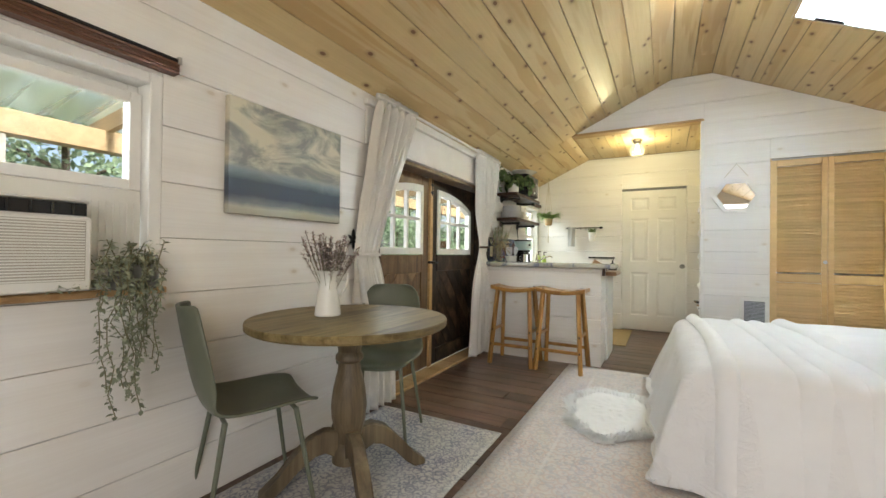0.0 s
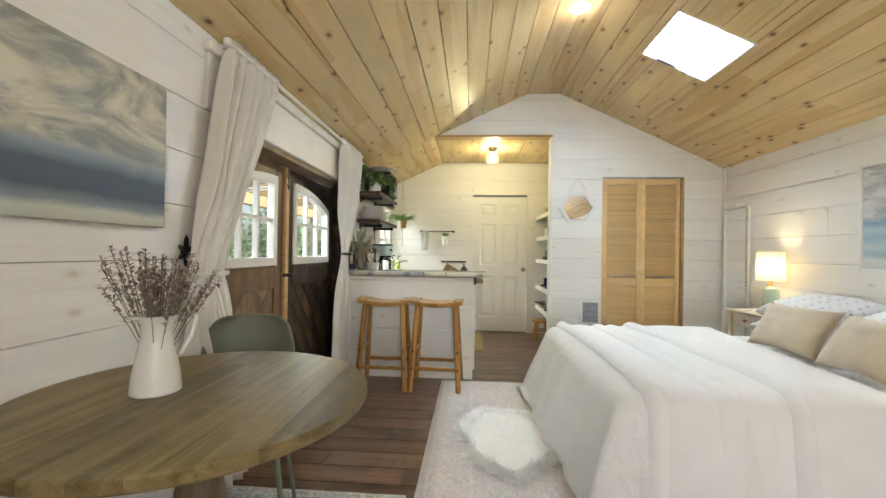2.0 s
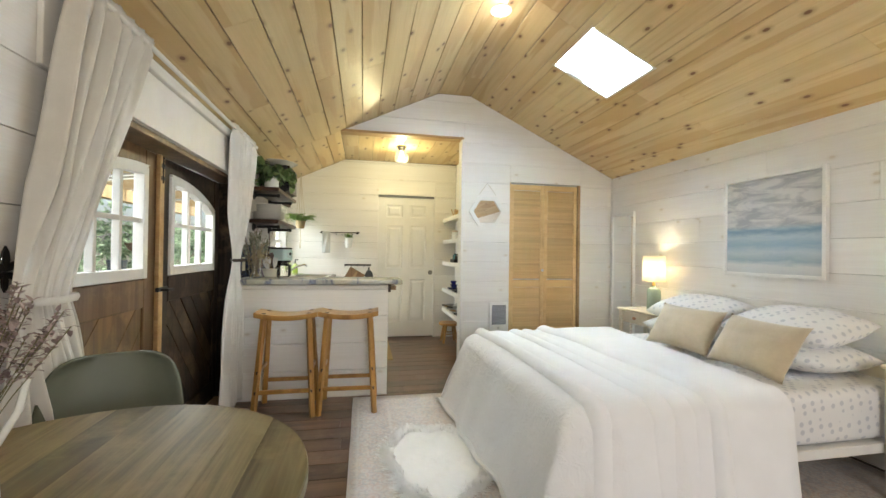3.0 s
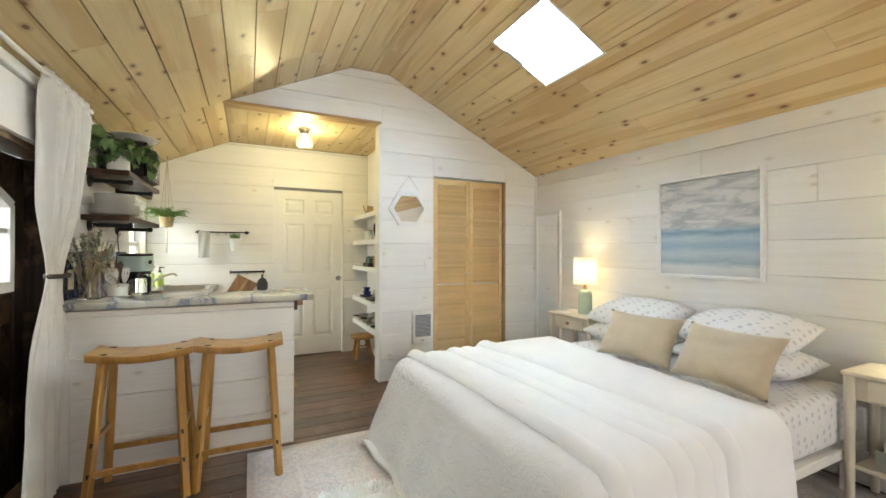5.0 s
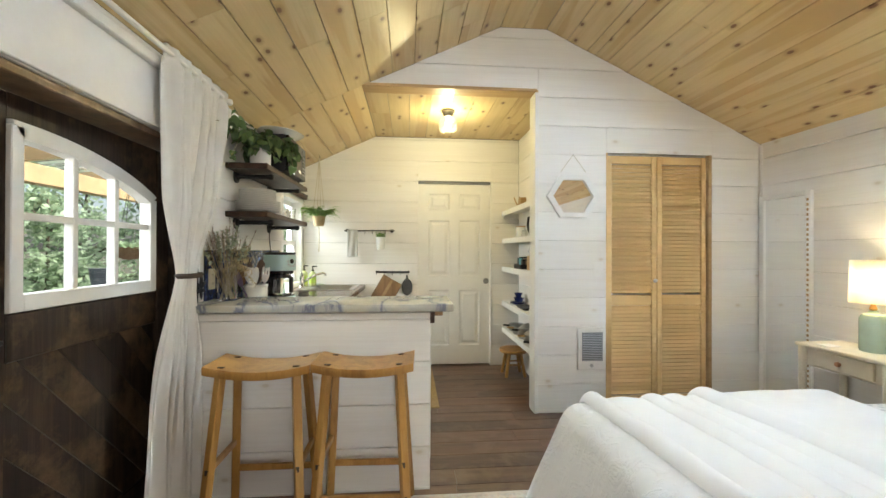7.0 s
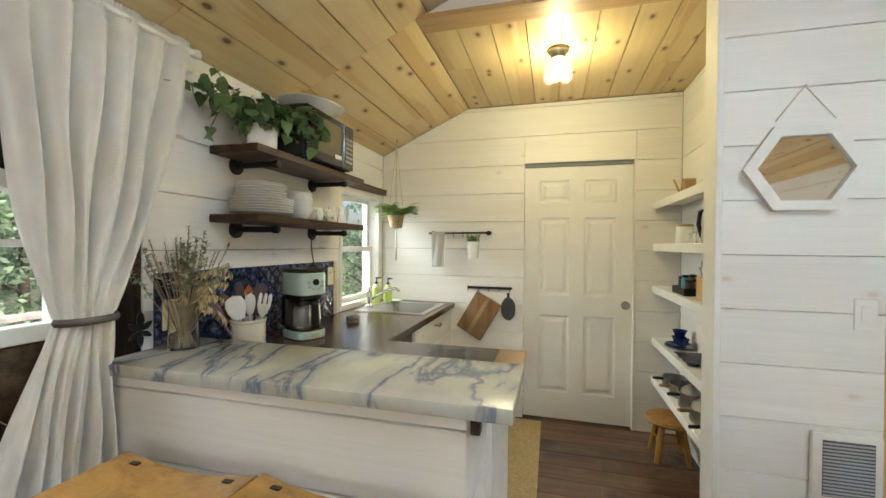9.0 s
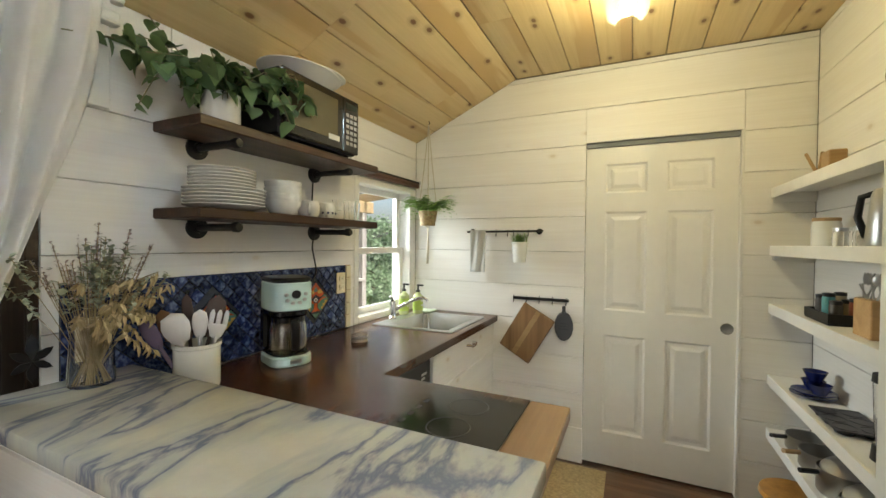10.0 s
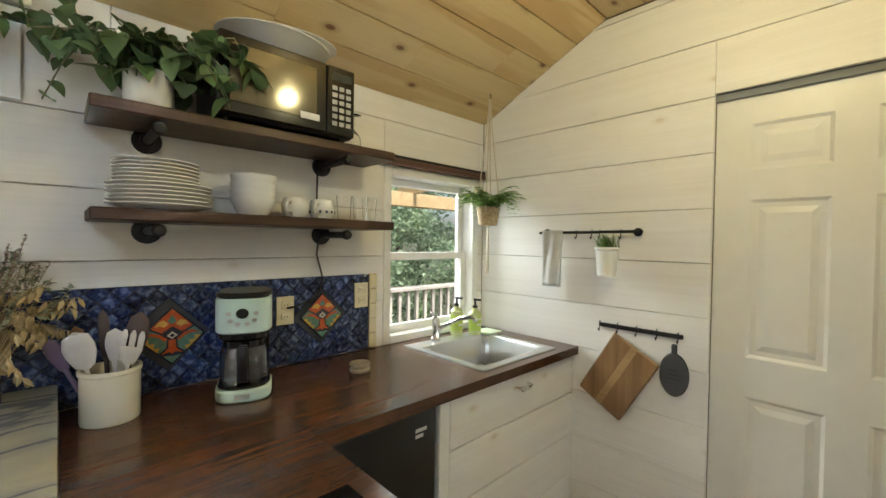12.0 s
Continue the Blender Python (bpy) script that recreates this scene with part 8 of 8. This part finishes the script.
part("sheet", B(0.66, 0.82, 6.14, 6.40, 0.728, 0.733, 0.001), plain("dark_tin", (0.06, 0.06, 0.065), 0.4, 0.7), mt)
for i in range(2):
    for j in range(3):
        part("cup", L([(0.036, 0.024), (0.028, 0.001), (0, 0.001)], (0.70 + i * 0.08, 6.185 + j * 0.085, 0.7105), 18), bpy.data.materials["dark_tin"], mt, smooth=True)
bl = thing("blender", "clear blender jug with a dark lid on the shelf", "blender", (PX, 5.98, 0.71))
part("jug", L([(0, 0), (0.045, 0), (0.052, 0.2), (0.05, 0.2), (0.043, 0.006), (0, 0.006)], (PX, 5.98, 0.761), 24), M_GLASS, bl, smooth=True)
part("base", L([(0, 0), (0.055, 0), (0.05, 0.05), (0, 0.05)], (PX, 5.98, 0.7105), 24), M_BLACK, bl, smooth=True)
part("lid", L([(0, 0), (0.055, 0), (0.053, 0.025), (0, 0.028)], (PX, 5.98, 0.9615), 24), M_BLACK, bl, smooth=True)
for k, (y, r, h) in enumerate(((6.68, 0.08, 0.07), (6.5, 0.082, 0.08), (6.3, 0.084, 0.10), (6.1, 0.084, 0.08), (5.93, 0.08, 0.06))):
    t = thing("saucepan", "steel saucepan with a wooden handle on the low shelf", "pan", (PX, y, 0.425), 0, "pans on the low shelf")
    part("pan", L([(0, 0), (r * 0.92, 0), (r, 0.01), (r, h), (r * 0.97, h), (r * 0.96, 0.012), (0, 0.006)], (PX, y, 0.4255), 28), M_PAN, t, smooth=True)
    part("handle", R((PX - r, y - 0.01, 0.4255 + h * 0.8), (PX - r - 0.07, y - 0.06, 0.44 + h * 0.8), 0.010, n=8), M_CORK if k % 2 else M_BLACK, t)
solo("dish", L([(0, 0), (0.06, 0), (0.075, 0.04), (0.07, 0.04), (0.055, 0.006), (0, 0.006)], (PX, 5.93, 0.487), 24), plain("teal_ceramic", (0.03, 0.20, 0.20), 0.2, bumpy=0), "teal dish stacked on a pan", "dish", smooth=True)
for k, y in enumerate((6.30, 6.12)):
    solo("lid", L([(0, 0.03), (0.03, 0.026), (0.075, 0.0), (0.078, 0.004), (0.03, 0.03), (0, 0.034)], (0, 0, 0), 26, pose(PX, y, 0.53 - 0.02 * k, 10, -20, 0)), M_STEEL, "steel pan lid resting on the pans", "lid", smooth=True)
wb = thing("bark_plaque", "rough bark-edged wood plaque on the pantry wall", "plaque", (XN, 6.05, 1.93))
part("slab", P([(5.80, 1.96), (5.84, 2.10), (6.02, 2.13), (6.17, 2.08), (6.19, 2.0), (6.16, 1.92), (6.0, 1.93)], "x", XN - 0.045, XN - 0.001), wood("bark_slab", (0.16, 0.13, 0.10), (0.26, 0.22, 0.17), (0.33, 0.28, 0.22), "y", 0.8), wb)
part("hanging_rod", R((XN - 0.012, 6.05, 1.71), (XN - 0.012, 6.05, 1.93), 0.007, n=8), M_STEEL, wb)
st = thing("step_stool", "low round-topped wooden step stool under the shelves", "stool", (0.66, 6.55, 0))
part("seat", L([(0, 0.235), (0.135, 0.235), (0.145, 0.25), (0.14, 0.268), (0, 0.268)], (0.68, 6.55, 0), 32), M_STOOL, st, smooth=True)
for a in (45, 135, 225, 315):
    c, s = math.cos(radians(a)), math.sin(radians(a))
    part("leg", R((0.68 + 0.08 * c, 6.55 + 0.08 * s, 0.235), (0.68 + 0.135 * c, 6.55 + 0.135 * s, 0), 0.02, 0.016, 12), M_STOOL, st, smooth=True)
for a in (0, 90, 180, 270):
    c, s = math.cos(radians(a + 45)), math.sin(radians(a + 45))
    c2, s2 = math.cos(radians(a + 135)), math.sin(radians(a + 135))
    part("rung", R((0.68 + 0.105 * c, 6.55 + 0.105 * s, 0.12), (0.68 + 0.105 * c2, 6.55 + 0.105 * s2, 0.12), 0.008, n=8), M_STOOL, st)

# ---- wall boards, floor planks ----
def face_boards(parent, axis, back, front, u0, u1, z1, holes, mat, seed, gable=False, zclip=None):
    rg = random.Random(seed)
    k = 0
    while k * PITCH < z1:
        za, zb = k * PITCH + 0.0009, min((k + 1) * PITCH - 0.0009, z1)
        k += 1
        u = u0
        while u < u1:
            e = min(u1, u + rg.uniform(3.6, 6.5))
            if u1 - e < 0.9:
                e = u1
            for a, b, c, d in cut([(u + 0.0006, e - 0.0006, za, zb)], holes):
                poly = [(a, c), (b, c), (b, d), (a, d)]
                if gable:
                    poly = under_roof(poly)
                if len(poly) < 3 or max(p[0] for p in poly) - min(p[0] for p in poly) < 0.01:
                    continue
                bm = bmesh.new()
                plank_face(bm, poly, axis, back, front)
                part("board", bm, mat, parent)
            u = e


face_boards(wall_west, "x", XL - BT, XL, YB, YK, EAVE + 0.004, [DOOR, WIN_A, WIN_K], M_SHIP_Y, 1)
face_boards(wall_east, "x", XR + BT, XR, YB, YP - 0.001, EAVE + 0.004, [], M_SHIP_Y, 2)
face_boards(wall_south, "y", YB - BT, YB, XL, XR, RIDGE, [(-0.3, 2.1, 0.75, 2.3)], M_SHIP_X, 3, True)
face_boards(wall_partition, "y", YP + BT, YP, XL, XR, RIDGE, [(-2.0, 0.612, -1, 2.528), CLOSET], M_SHIP_X, 4, True)
face_boards(wall_kitchen, "y", YK + BT, YK, XL, XN, 2.50, [KDOOR], M_SHIP_X, 5, True)
face_boards(wall_pantry, "x", XN + BT, XN, YP + 0.14, YK, 2.50, [], M_SHIP_Y, 6)

rg = random.Random(9)
y = YB
shared = {}
while y < YK:
    x = XL - rg.uniform(0, 1.2)
    while x < XR:
        e = x + 1.22
        a, b = max(x, XL), min(e, XR)
        key = round(b - a, 2)
        if key > 0.03:
            if key not in shared:
                bm = bmesh.new()
                box(bm, 0, key - 0.0015, 0.0008, 0.1592, -0.012, 0.0)
                for v in bm.verts:
                    if v.co.z > -0.001:
                        v.co.y += 0.0012 if v.co.y < 0.08 else -0.0012
                shared[key] = mesh_of("plank", bm, M_FLOOR)
            ob = new("plank", shared[key])
            ob.parent, ob.location = floor, (a, y, 0)
        x = e
    y += 0.16
